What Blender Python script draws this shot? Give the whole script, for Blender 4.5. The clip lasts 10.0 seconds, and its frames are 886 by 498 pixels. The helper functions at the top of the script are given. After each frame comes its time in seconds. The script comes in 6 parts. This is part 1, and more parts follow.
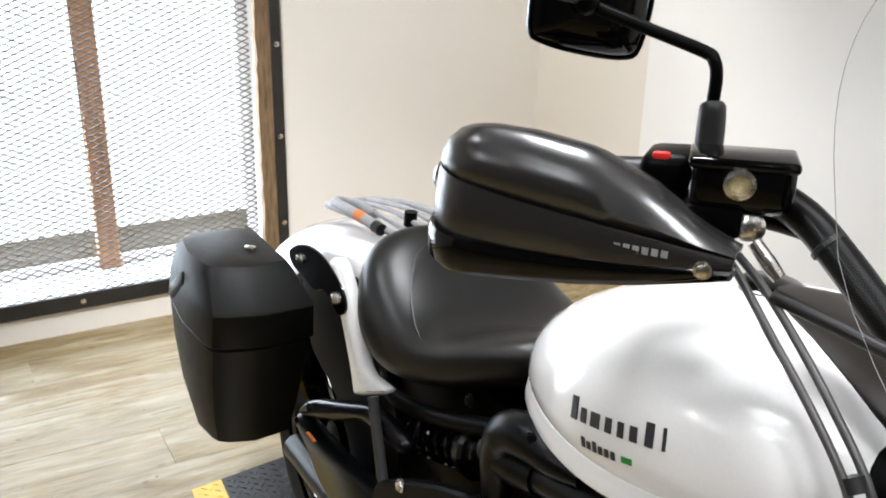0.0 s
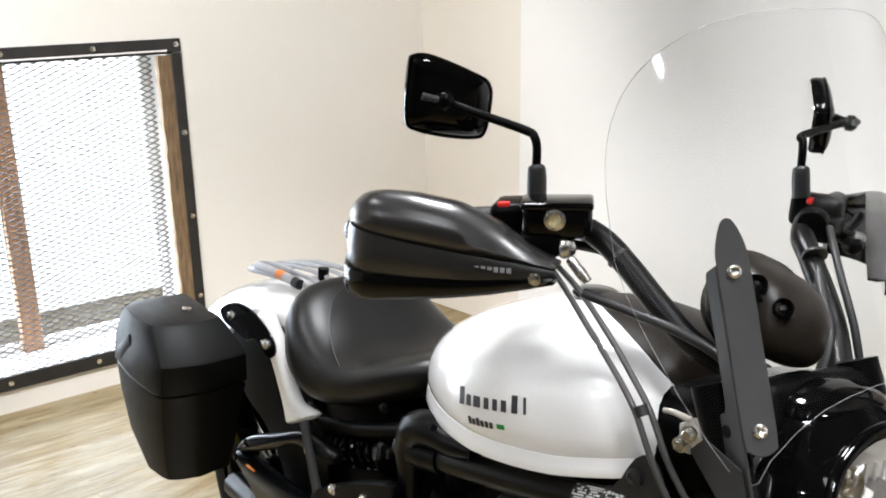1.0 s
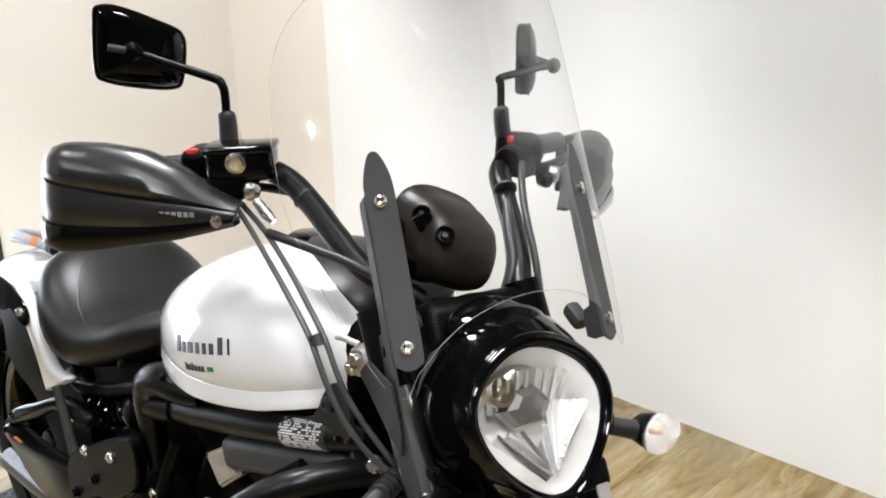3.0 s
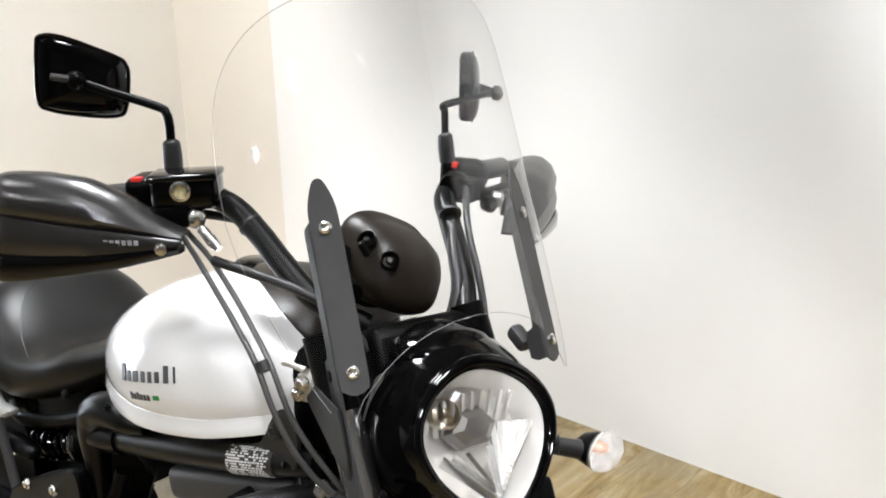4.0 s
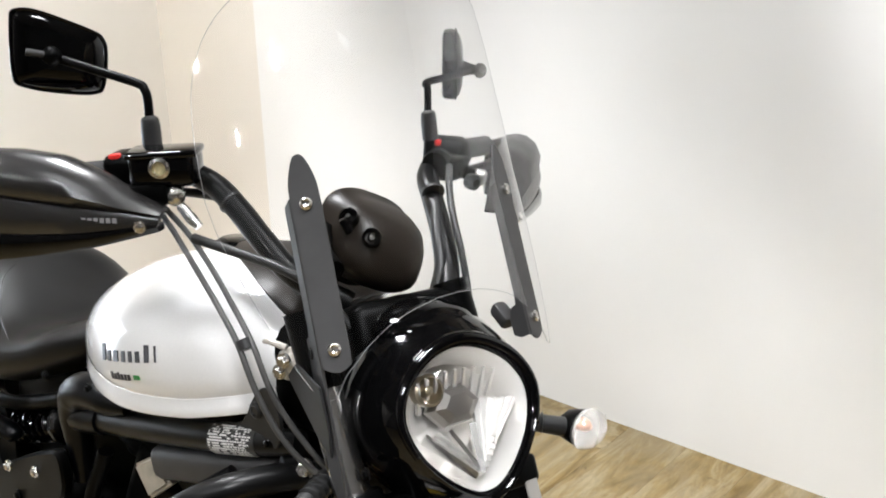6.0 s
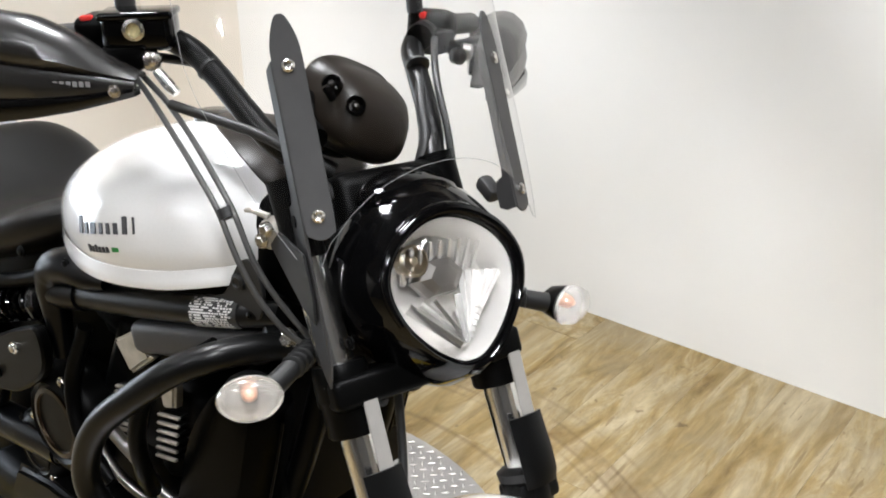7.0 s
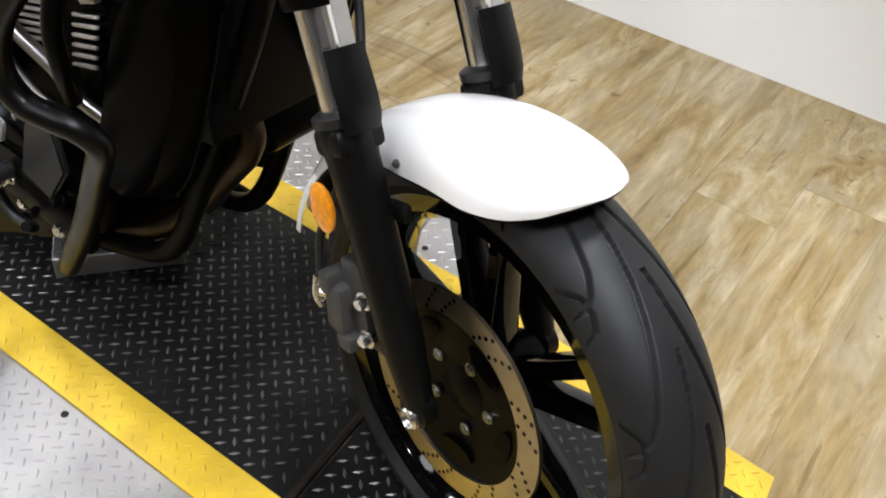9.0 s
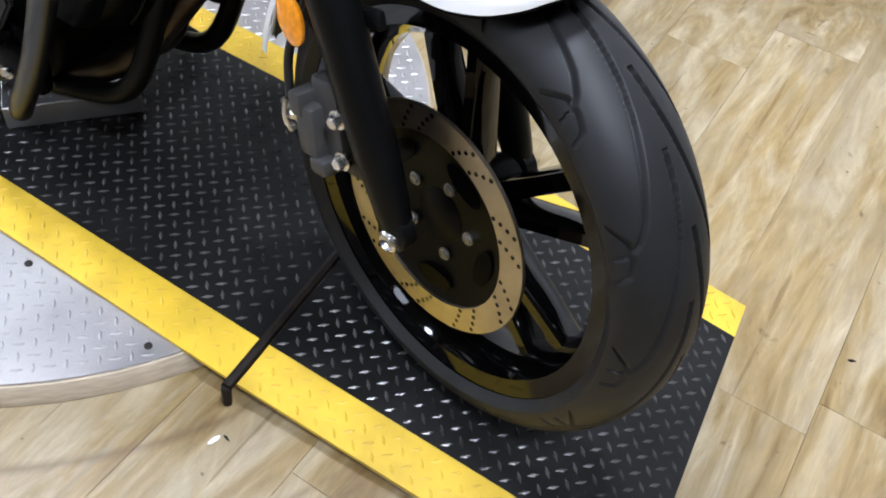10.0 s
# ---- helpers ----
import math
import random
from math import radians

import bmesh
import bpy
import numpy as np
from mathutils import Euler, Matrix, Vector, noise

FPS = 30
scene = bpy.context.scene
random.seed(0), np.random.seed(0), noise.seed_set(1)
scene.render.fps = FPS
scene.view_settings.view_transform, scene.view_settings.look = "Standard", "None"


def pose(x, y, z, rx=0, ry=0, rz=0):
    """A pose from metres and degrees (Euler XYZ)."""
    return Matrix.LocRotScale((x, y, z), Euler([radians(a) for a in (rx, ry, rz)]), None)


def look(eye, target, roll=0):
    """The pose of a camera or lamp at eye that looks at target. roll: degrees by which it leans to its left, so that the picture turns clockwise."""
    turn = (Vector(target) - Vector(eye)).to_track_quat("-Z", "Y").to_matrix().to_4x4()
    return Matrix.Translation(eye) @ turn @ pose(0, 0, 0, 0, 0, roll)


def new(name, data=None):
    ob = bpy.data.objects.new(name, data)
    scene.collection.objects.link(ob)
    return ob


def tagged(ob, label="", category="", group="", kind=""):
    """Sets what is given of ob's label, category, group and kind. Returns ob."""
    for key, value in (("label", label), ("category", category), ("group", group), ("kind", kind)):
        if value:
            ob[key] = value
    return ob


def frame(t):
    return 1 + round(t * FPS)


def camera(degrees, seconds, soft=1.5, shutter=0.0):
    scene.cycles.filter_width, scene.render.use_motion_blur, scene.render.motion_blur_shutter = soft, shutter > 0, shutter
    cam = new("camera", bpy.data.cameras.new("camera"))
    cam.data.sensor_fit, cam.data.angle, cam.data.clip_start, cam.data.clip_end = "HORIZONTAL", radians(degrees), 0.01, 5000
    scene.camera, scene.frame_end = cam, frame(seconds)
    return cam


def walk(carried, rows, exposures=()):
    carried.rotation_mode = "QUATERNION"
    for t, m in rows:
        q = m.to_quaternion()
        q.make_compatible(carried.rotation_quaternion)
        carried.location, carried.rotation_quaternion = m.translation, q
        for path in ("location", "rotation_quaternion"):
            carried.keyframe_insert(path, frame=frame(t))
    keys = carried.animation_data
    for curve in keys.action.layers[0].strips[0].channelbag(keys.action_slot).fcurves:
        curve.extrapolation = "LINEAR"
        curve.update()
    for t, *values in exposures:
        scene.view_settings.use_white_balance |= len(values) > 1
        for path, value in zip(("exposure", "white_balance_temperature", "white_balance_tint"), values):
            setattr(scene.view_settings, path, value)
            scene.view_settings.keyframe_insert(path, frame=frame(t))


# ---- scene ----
cam = camera(52.0, 10.0, soft=1.9)
PATH = [
    (0, (0.052, -0.583, 1.379), (-1.735, -0.05, 0.656), 1.3),
    (0.3, (0.145, -0.577, 1.397), (-1.667, -0.094, 0.701), -0.9),
    (0.5, (0.215, -0.588, 1.409), (-1.6, -0.051, 0.763), -1.2),
    (1, (0.351, -0.685, 1.45), (-1.409, 0.065, 0.869), -0.9),
    (1.2, (0.401, -0.698, 1.449), (-1.324, 0.127, 0.864), 0.46),
    (1.5, (0.445, -0.675, 1.448), (-1.275, 0.17, 0.875), -0.0),
    (2, (0.485, -0.569, 1.444), (-1.221, 0.282, 0.839), -0.4),
    (2.5, (0.497, -0.517, 1.431), (-1.173, 0.382, 0.797), -1.5),
    (3, (0.502, -0.507, 1.424), (-1.112, 0.478, 0.774), -1.4),
    (3.2, (0.508, -0.507, 1.422), (-1.09, 0.508, 0.776), -0.8),
    (4.5, (0.521, -0.509, 1.439), (-1.038, 0.603, 0.863), -1.2),
    (4.7, (0.521, -0.511, 1.442), (-1.037, 0.607, 0.875), -1.0),
    (5, (0.517, -0.505, 1.438), (-1.034, 0.612, 0.851), -1.4),
    (5.2, (0.519, -0.506, 1.442), (-1.032, 0.615, 0.858), -1.1),
    (6.3, (0.519, -0.5, 1.409), (-1.008, 0.597, 0.728), -1.1),
    (6.5, (0.512, -0.504, 1.404), (-0.991, 0.599, 0.681), -0.9),
    (7, (0.51, -0.508, 1.378), (-0.941, 0.586, 0.544), 0.2),
    (7.5, (0.51, -0.509, 1.338), (-0.879, 0.574, 0.39), 1.7),
    (8, (0.505, -0.519, 1.297), (-0.798, 0.55, 0.22), 2.7),
    (8.5, (0.494, -0.537, 1.249), (-0.694, 0.52, 0.036), 4.2),
    (9, (0.475, -0.557, 1.202), (-0.574, 0.505, -0.129), 6.6),
    (9.5, (0.468, -0.575, 1.166), (-0.476, 0.486, -0.242), 8.2),
    (9.8, (0.474, -0.583, 1.145), (-0.399, 0.449, -0.33), 8.1),
    (10, (0.489, -0.589, 1.125), (-0.358, 0.431, -0.373), 8.6),
]
walk(cam, [(t, look(eye, target, roll)) for t, eye, target, roll in PATH], exposures=[(0.0, 0.04, 6180, 10), (2.0, 0.20, 6190, 10), (5.0, 0.30, 6210, 10), (6.5, 0.22, 6200, 10), (7.5, 0.17, 6180, 10), (8.5, 0.06, 6160, 10), (9.0, 0.10, 6080, 11), (9.5, 0.14, 5800, 12), (10.0, 0.28, 5500, 13)])

# ---- room directions: u along the turntable's deck, v across it ----
ROOM = pose(0, 0, 0, 0, 0, 13.5)


def room(u, v, z):
    return ROOM @ Vector((u, v, z))


# ---- world and lamps ----
world = bpy.data.worlds.new("world")
scene.world = world
world.use_nodes = True
sky = world.node_tree.nodes.new("ShaderNodeTexSky")
sky.sky_type, sky.sun_disc, sky.sun_elevation, sky.sun_rotation = "NISHITA", False, radians(40), radians(200)
world.node_tree.links.new(sky.outputs[0], world.node_tree.nodes["Background"].inputs[0])
world.node_tree.nodes["Background"].inputs[1].default_value = 0.12


def spot_lamp(name, at, target, watts, size=0.06, cone=100, colour=(1, 0.988, 0.972), blend=0.35):
    lamp = bpy.data.lights.new(name, "SPOT")
    lamp.energy, lamp.shadow_soft_size, lamp.spot_size, lamp.spot_blend, lamp.color = watts, size, radians(cone), blend, colour
    ob = new(name, lamp)
    ob.matrix_world = look(at, target)
    return ob


def area_lamp(name, at, target, watts, w, h, colour=(1, 1, 1)):
    lamp = bpy.data.lights.new(name, "AREA")
    lamp.shape, lamp.size, lamp.size_y, lamp.energy, lamp.color = "RECTANGLE", w, h, watts, colour
    ob = new(name, lamp)
    ob.matrix_world = look(at, target)
    return ob


# ---- materials ----
def material(name, colour, rough=0.5, metal=0.0, spec=0.5, coat=0.0, vary=0.0, scale=8.0, bump=0.0, bump_scale=60.0, rough_vary=0.0,
             transmission=0.0, ior=1.45, emit=0.0, stretch=(1, 1, 1), dark=None, object_random=0.0, coords="Object"):
    m = bpy.data.materials.new(name)
    m.use_nodes = True
    nodes, links = m.node_tree.nodes, m.node_tree.links
    b = nodes["Principled BSDF"]
    b.inputs["Base Color"].default_value = (*colour, 1)
    b.inputs["Roughness"].default_value = rough
    b.inputs["Metallic"].default_value = metal
    b.inputs["Specular IOR Level"].default_value = spec
    b.inputs["Coat Weight"].default_value = coat
    b.inputs["Coat Roughness"].default_value = 0.03
    b.inputs["Transmission Weight"].default_value = transmission
    b.inputs["IOR"].default_value = ior
    if emit:
        b.inputs["Emission Color"].default_value = (*colour, 1)
        b.inputs["Emission Strength"].default_value = emit
    if vary or bump or rough_vary or object_random:
        tc = nodes.new("ShaderNodeTexCoord")
        mp = nodes.new("ShaderNodeMapping")
        mp.inputs["Scale"].default_value = stretch
        links.new(tc.outputs[coords], mp.inputs[0])
    if vary or object_random:
        n1 = nodes.new("ShaderNodeTexNoise")
        n1.inputs["Scale"].default_value, n1.inputs["Detail"].default_value = scale, 6
        links.new(mp.outputs[0], n1.inputs["Vector"])
        ramp = nodes.new("ShaderNodeMapRange")
        ramp.inputs[1].default_value, ramp.inputs[2].default_value = 0.3, 0.7
        links.new(n1.outputs[0], ramp.inputs[0])
        mix = nodes.new("ShaderNodeMix")
        mix.data_type = "RGBA"
        other = dark or tuple(c * (1 - vary) for c in colour)
        mix.inputs[6].default_value, mix.inputs[7].default_value = (*colour, 1), (*other, 1)
        links.new(ramp.outputs[0], mix.inputs[0])
        out = mix.outputs[2]
        if object_random:
            info = nodes.new("ShaderNodeObjectInfo")
            hsv = nodes.new("ShaderNodeHueSaturation")
            rng = nodes.new("ShaderNodeMapRange")
            rng.inputs[3].default_value, rng.inputs[4].default_value = 1 - object_random, 1 + object_random
            links.new(info.outputs["Random"], rng.inputs[0])
            links.new(rng.outputs[0], hsv.inputs["Value"])
            links.new(out, hsv.inputs["Color"])
            out = hsv.outputs[0]
        links.new(out, b.inputs["Base Color"])
    if rough_vary:
        n2 = nodes.new("ShaderNodeTexNoise")
        n2.inputs["Scale"].default_value, n2.inputs["Detail"].default_value = scale * 2.3, 5
        links.new(mp.outputs[0], n2.inputs["Vector"])
        rr = nodes.new("ShaderNodeMapRange")
        rr.inputs[3].default_value, rr.inputs[4].default_value = max(0.02, rough - rough_vary), min(1, rough + rough_vary)
        links.new(n2.outputs[0], rr.inputs[0])
        links.new(rr.outputs[0], b.inputs["Roughness"])
    if bump:
        n3 = nodes.new("ShaderNodeTexNoise")
        n3.inputs["Scale"].default_value, n3.inputs["Detail"].default_value = bump_scale, 3
        links.new(mp.outputs[0], n3.inputs["Vector"])
        bp = nodes.new("ShaderNodeBump")
        bp.inputs["Strength"].default_value, bp.inputs["Distance"].default_value = bump, 0.002
        links.new(n3.outputs[0], bp.inputs["Height"])
        links.new(bp.outputs[0], b.inputs["Normal"])
    return m


def clear_sheet(name, tint=(1, 1, 1), gloss=0.06, shine=1.0, ior=1.32):
    """Thin clear plastic: see-through with a faint mirror on top."""
    m = bpy.data.materials.new(name)
    m.use_nodes = True
    nodes, links = m.node_tree.nodes, m.node_tree.links
    nodes.remove(nodes["Principled BSDF"])
    t, g, mix, f = (nodes.new(k) for k in ("ShaderNodeBsdfTransparent", "ShaderNodeBsdfGlossy", "ShaderNodeMixShader", "ShaderNodeFresnel"))
    t.inputs[0].default_value = (*tint, 1)
    g.inputs["Roughness"].default_value = gloss
    f.inputs[0].default_value = ior
    weak = nodes.new("ShaderNodeMath")
    weak.operation, weak.inputs[1].default_value = "MULTIPLY", shine
    links.new(f.outputs[0], weak.inputs[0])
    links.new(weak.outputs[0], mix.inputs[0])
    links.new(t.outputs[0], mix.inputs[1])
    links.new(g.outputs[0], mix.inputs[2])
    links.new(mix.outputs[0], nodes["Material Output"].inputs[0])
    return m


WALL = material("wall_paint", (0.85, 0.836, 0.81), 0.55, vary=0.05, scale=1.3, bump=0.12, bump_scale=220)
# dark grey of the unseen walls, chosen to hold back bounced light
WALL_UNSEEN_DARK = material("fill_cutting_dark_grey", (0.17, 0.165, 0.16), 0.7, vary=0.1, scale=1.3)
# wall paint taken down to beige: shade of the canted corner as colour
WALL_CANT = material("shaded_cant_wall_paint", (0.78, 0.725, 0.645), 0.55, vary=0.05, scale=1.3, bump=0.12, bump_scale=220)
WALL_WEST = material("warm_cream_wall_paint", (0.84, 0.803, 0.745), 0.55, vary=0.05, scale=1.3, bump=0.12, bump_scale=220)
# the unseen ceiling is dark for the same reason
CEIL = material("ceiling_paint", (0.16, 0.15, 0.14), 0.8, vary=0.2, scale=2)
WHITE_TRIM = material("white_reveal_paint", (0.82, 0.81, 0.79), 0.5, vary=0.05, scale=4)
PEARL = material("pearl_white_paint", (0.84, 0.83, 0.82), 0.22, coat=1.0, vary=0.03, scale=300, rough_vary=0.04)
GLOSS_BLACK = material("gloss_black_paint", (0.0012, 0.0012, 0.0013), 0.06, spec=0.36)
SATIN_BLACK = material("satin_black_paint", (0.0016, 0.0016, 0.0016), 0.36, spec=0.07, vary=0.3, scale=30)
FORK_BLACK = material("fork_black_paint", (0.0032, 0.0032, 0.0032), 0.36, spec=0.2, vary=0.3, scale=25)
TUBE_BLACK = material("powder_coated_tube", (0.0022, 0.0022, 0.0022), 0.33, spec=0.26, vary=0.2, scale=40)
RING_STEEL = material("blackened_ring_steel", (0.06, 0.058, 0.055), 0.26, metal=1.0, vary=0.3, scale=30)
SWINGARM_BLACK = material("semi_gloss_swingarm_paint", (0.0016, 0.0018, 0.0024), 0.3, spec=0.2, vary=0.2, scale=25)
DARK_STEEL = material("dull_dark_pipe_steel", (0.30, 0.29, 0.28), 0.3, metal=1.0, vary=0.3, scale=30)
SHROUD_BLACK = material("shroud_plastic", (0.0008, 0.0008, 0.0008), 0.24, spec=0.03)
GUARD_PLASTIC = material("moulded_guard_plastic", (0.017, 0.016, 0.0155), 0.27, spec=0.8, vary=0.12, scale=30)
TEXTURED = material("textured_black_plastic", (0.003, 0.003, 0.003), 0.46, spec=0.26, vary=0.25, scale=20, bump=0.1, bump_scale=420, rough_vary=0.06)
INSTRUMENT_BLACK = material("instrument_housing_plastic", (0.012, 0.0088, 0.0062), 0.36, spec=0.3, vary=0.15, scale=30)
BRACKET = material("grey_powder_coat", (0.034, 0.033, 0.033), 0.5, vary=0.2, scale=40)
LEATHER = material("seat_vinyl", (0.008, 0.0077, 0.0074), 0.38, spec=0.38, vary=0.25, scale=14, bump=0.12, bump_scale=380, rough_vary=0.08)
RUBBER = material("tyre_rubber", (0.013, 0.013, 0.0134), 0.5, spec=0.36, vary=0.35, scale=18, rough_vary=0.1)
CABLE_GREY = material("grey_cable_jacket", (0.055, 0.054, 0.052), 0.32, spec=0.6, vary=0.2, scale=60)
HOSE = material("hose_rubber", (0.012, 0.012, 0.012), 0.45, vary=0.3, scale=60)
CHROME = material("polished_steel", (0.86, 0.85, 0.83), 0.2, metal=1.0)
BRIGHT = material("zinc_bolt_metal", (0.7, 0.68, 0.64), 0.25, metal=1.0, rough_vary=0.1, scale=60)
GUARD_STRIP = material("clear_grey_fork_strip", (0.46, 0.44, 0.41), 0.3, metal=0.5, vary=0.12, scale=30)
DISC_STEEL = material("brake_disc_steel", (0.47, 0.41, 0.31), 0.32, metal=1.0, vary=0.2, scale=30, rough_vary=0.1, stretch=(1, 1, 1))
CALIPER = material("caliper_grey", (0.066, 0.064, 0.062), 0.5, metal=0.3, vary=0.2, scale=50, bump=0.1, bump_scale=300)
HEADER = material("burnt_exhaust_steel", (0.07, 0.052, 0.036), 0.4, metal=1.0, vary=0.5, scale=14, dark=(0.02, 0.013, 0.008))
AMBER = material("amber_reflector", (0.95, 0.34, 0.008), 0.25, coat=1.0, vary=0.3, scale=160)
BULB = material("amber_bulb", (0.72, 0.36, 0.22), 0.3)
LAMP_FROST = material("pale_faceted_bowl", (0.62, 0.60, 0.57), 0.3, vary=0.2, scale=90)
RED = material("red_switch_plastic", (0.6, 0.02, 0.015), 0.4)
GREEN = material("green_badge", (0.01, 0.22, 0.03), 0.4)
BADGE = material("dark_badge_vinyl", (0.025, 0.025, 0.03), 0.35)
LABEL_BLACK = material("black_label_vinyl", (0.015, 0.015, 0.015), 0.4)
LABEL_INK = material("pale_label_ink", (0.6, 0.59, 0.57), 0.5)
ORANGE_LABEL = material("orange_label", (0.55, 0.16, 0.03), 0.5)
STRAP_GREY = material("strap_rubber_grey", (0.30, 0.30, 0.31), 0.5, vary=0.2, scale=50)
PALE_ALLOY = material("weathered_pale_alloy", (0.50, 0.47, 0.41), 0.38, metal=0.45, vary=0.3, scale=40, bump=0.2, bump_scale=220)
DARK_BRACKET = material("charcoal_bracket_paint", (0.016, 0.016, 0.0165), 0.45, spec=0.4, vary=0.2, scale=40)
REFLECTOR = material("lamp_mirror", (0.95, 0.93, 0.90), 0.16, metal=0.6)
LAMP_SHADOW = material("bulb_cap", (0.24, 0.225, 0.21), 0.3, metal=0.8)
SIGHT = material("sight_glass_fluid", (0.75, 0.66, 0.38), 0.1, coat=1.0, vary=0.4, scale=200)
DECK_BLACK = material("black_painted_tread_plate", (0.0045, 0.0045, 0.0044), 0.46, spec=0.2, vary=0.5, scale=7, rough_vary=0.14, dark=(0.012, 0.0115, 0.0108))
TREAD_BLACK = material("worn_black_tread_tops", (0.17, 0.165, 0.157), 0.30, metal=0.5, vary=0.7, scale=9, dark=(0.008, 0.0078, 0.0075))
DECK_YELLOW = material("yellow_painted_tread_plate", (0.68, 0.46, 0.028), 0.45, vary=0.3, scale=14, rough_vary=0.12)
DECK_BARE = material("bare_aluminium_tread_plate", (0.47, 0.455, 0.44), 0.42, metal=0.85, vary=0.25, scale=9, rough_vary=0.12, bump=0.2, bump_scale=300)
RUST = material("rusty_hinge_steel", (0.014, 0.009, 0.006), 0.5, spec=0.25, vary=0.6, scale=60)
RIM_WOOD = material("plywood_edge", (0.56, 0.47, 0.34), 0.6, vary=0.3, scale=30, stretch=(1, 1, 8))
STEEL_FRAME = material("black_steel_window_frame", (0.03, 0.027, 0.025), 0.55, vary=0.5, scale=15, bump=0.2, bump_scale=200)
MESH_STEEL = material("expanded_metal", (0.16, 0.155, 0.15), 0.5, metal=0.6, vary=0.3, scale=40)
OLD_WOOD = material("rough_brown_timber", (0.26, 0.17, 0.09), 0.75, vary=0.55, scale=14, stretch=(6, 6, 0.8), bump=0.5, bump_scale=60)
POST_WOOD = material("orange_brown_post", (0.40, 0.20, 0.09), 0.7, vary=0.4, scale=10, stretch=(5, 5, 0.7))
SCREEN = clear_sheet("clear_acrylic", gloss=0.025, shine=1.0, ior=1.52)
SCREEN_EDGE = material("acrylic_edge", (0.6, 0.6, 0.6), 0.2, transmission=0.6)
RIBBED = material("ribbed_clear_lens", (0.60, 0.575, 0.54), 0.18, transmission=0.80, coat=0.3, vary=0.25, scale=140)
LENS = clear_sheet("clear_lamp_lens", (0.97, 0.97, 0.97), 0.03)
GLASS = clear_sheet("window_glass", (0.95, 0.97, 0.97), 0.02)
MIRROR = material("mirror_glass", (0.9, 0.9, 0.9), 0.02, metal=1.0)
WHITE_LABEL = material("white_tab_plastic", (0.8, 0.8, 0.78), 0.5)


def plank_material():
    """Printed oak: pale and brown streaks along the plank, small dark knots, scuffed patches."""
    m = bpy.data.materials.new("worn_oak_laminate")
    m.use_nodes = True
    nodes, links = m.node_tree.nodes, m.node_tree.links
    b = nodes["Principled BSDF"]
    tc, info = nodes.new("ShaderNodeTexCoord"), nodes.new("ShaderNodeObjectInfo")
    off, comb, mul = nodes.new("ShaderNodeVectorMath"), nodes.new("ShaderNodeCombineXYZ"), nodes.new("ShaderNodeMath")
    off.operation = "ADD"
    mul.operation, mul.inputs[1].default_value = "MULTIPLY", 37.0
    links.new(info.outputs["Random"], mul.inputs[0])
    links.new(mul.outputs[0], comb.inputs[0])
    links.new(mul.outputs[0], comb.inputs[1])
    links.new(tc.outputs["Object"], off.inputs[0])
    links.new(comb.outputs[0], off.inputs[1])

    def noise(stretch, scale, detail, distortion=0.0, lo=0.3, hi=0.7, to0=0.0, to1=1.0):
        mp, n, r = nodes.new("ShaderNodeMapping"), nodes.new("ShaderNodeTexNoise"), nodes.new("ShaderNodeMapRange")
        mp.inputs["Scale"].default_value = stretch
        n.inputs["Roughness"].default_value = 0.64 if detail > 5 else 0.5
        n.inputs["Scale"].default_value, n.inputs["Detail"].default_value, n.inputs["Distortion"].default_value = scale, detail, distortion
        r.inputs[1].default_value, r.inputs[2].default_value, r.inputs[3].default_value, r.inputs[4].default_value = lo, hi, to0, to1
        links.new(off.outputs[0], mp.inputs[0])
        links.new(mp.outputs[0], n.inputs["Vector"])
        links.new(n.outputs[0], r.inputs[0])
        return r.outputs[0]

    def blend(kind, fac, a, c):
        mix = nodes.new("ShaderNodeMix")
        mix.data_type, mix.blend_type = "RGBA", kind
        for socket, value in ((mix.inputs[0], fac), (mix.inputs[6], a), (mix.inputs[7], c)):
            if isinstance(value, (int, float)) or isinstance(value, tuple):
                socket.default_value = value
            else:
                links.new(value, socket)
        return mix.outputs[2]
    ramp = nodes.new("ShaderNodeValToRGB")
    cr = ramp.color_ramp
    cr.elements[0].position, cr.elements[0].color = 0.0, (0.125, 0.088, 0.046, 1)
    cr.elements[1].position, cr.elements[1].color = 1.0, (0.42, 0.365, 0.275, 1)
    for pos, c in ((0.22, (0.208, 0.158, 0.092, 1)), (0.45, (0.258, 0.206, 0.128, 1)), (0.70, (0.325, 0.275, 0.195, 1))):
        e = cr.elements.new(pos)
        e.color = c
    links.new(noise((8.0, 1.25, 1), 1.8, 10, 0.9, 0.30, 0.68), ramp.inputs[0])
    col = blend("MULTIPLY", 0.6, ramp.outputs[0], noise((8, 1.3, 1), 8, 8, 0.6, 0.34, 0.66, 0.62, 1.12))
    col = blend("MIX", noise((1.6, 0.8, 1), 3.0, 8, 0.6, 0.48, 0.68, 0.0, 0.55), col, (0.235, 0.205, 0.155, 1))
    col = blend("MIX", noise((1.4, 1.0, 1), 42, 2, 0.3, 0.73, 0.77, 0.0, 0.7), col, (0.06, 0.042, 0.026, 1))
    col = blend("MIX", noise((1.6, 1.0, 1), 13, 3, 0.4, 0.68, 0.73, 0.0, 0.65), col, (0.075, 0.05, 0.028, 1))
    col = blend("MIX", noise((30.0, 1.3, 1), 2.0, 3, 0.3, 0.67, 0.69, 0.0, 0.5), col, (0.10, 0.068, 0.036, 1))
    # scuffs that the turning flaps have left round the turntable
    geo, dist = nodes.new("ShaderNodeNewGeometry"), nodes.new("ShaderNodeVectorMath")
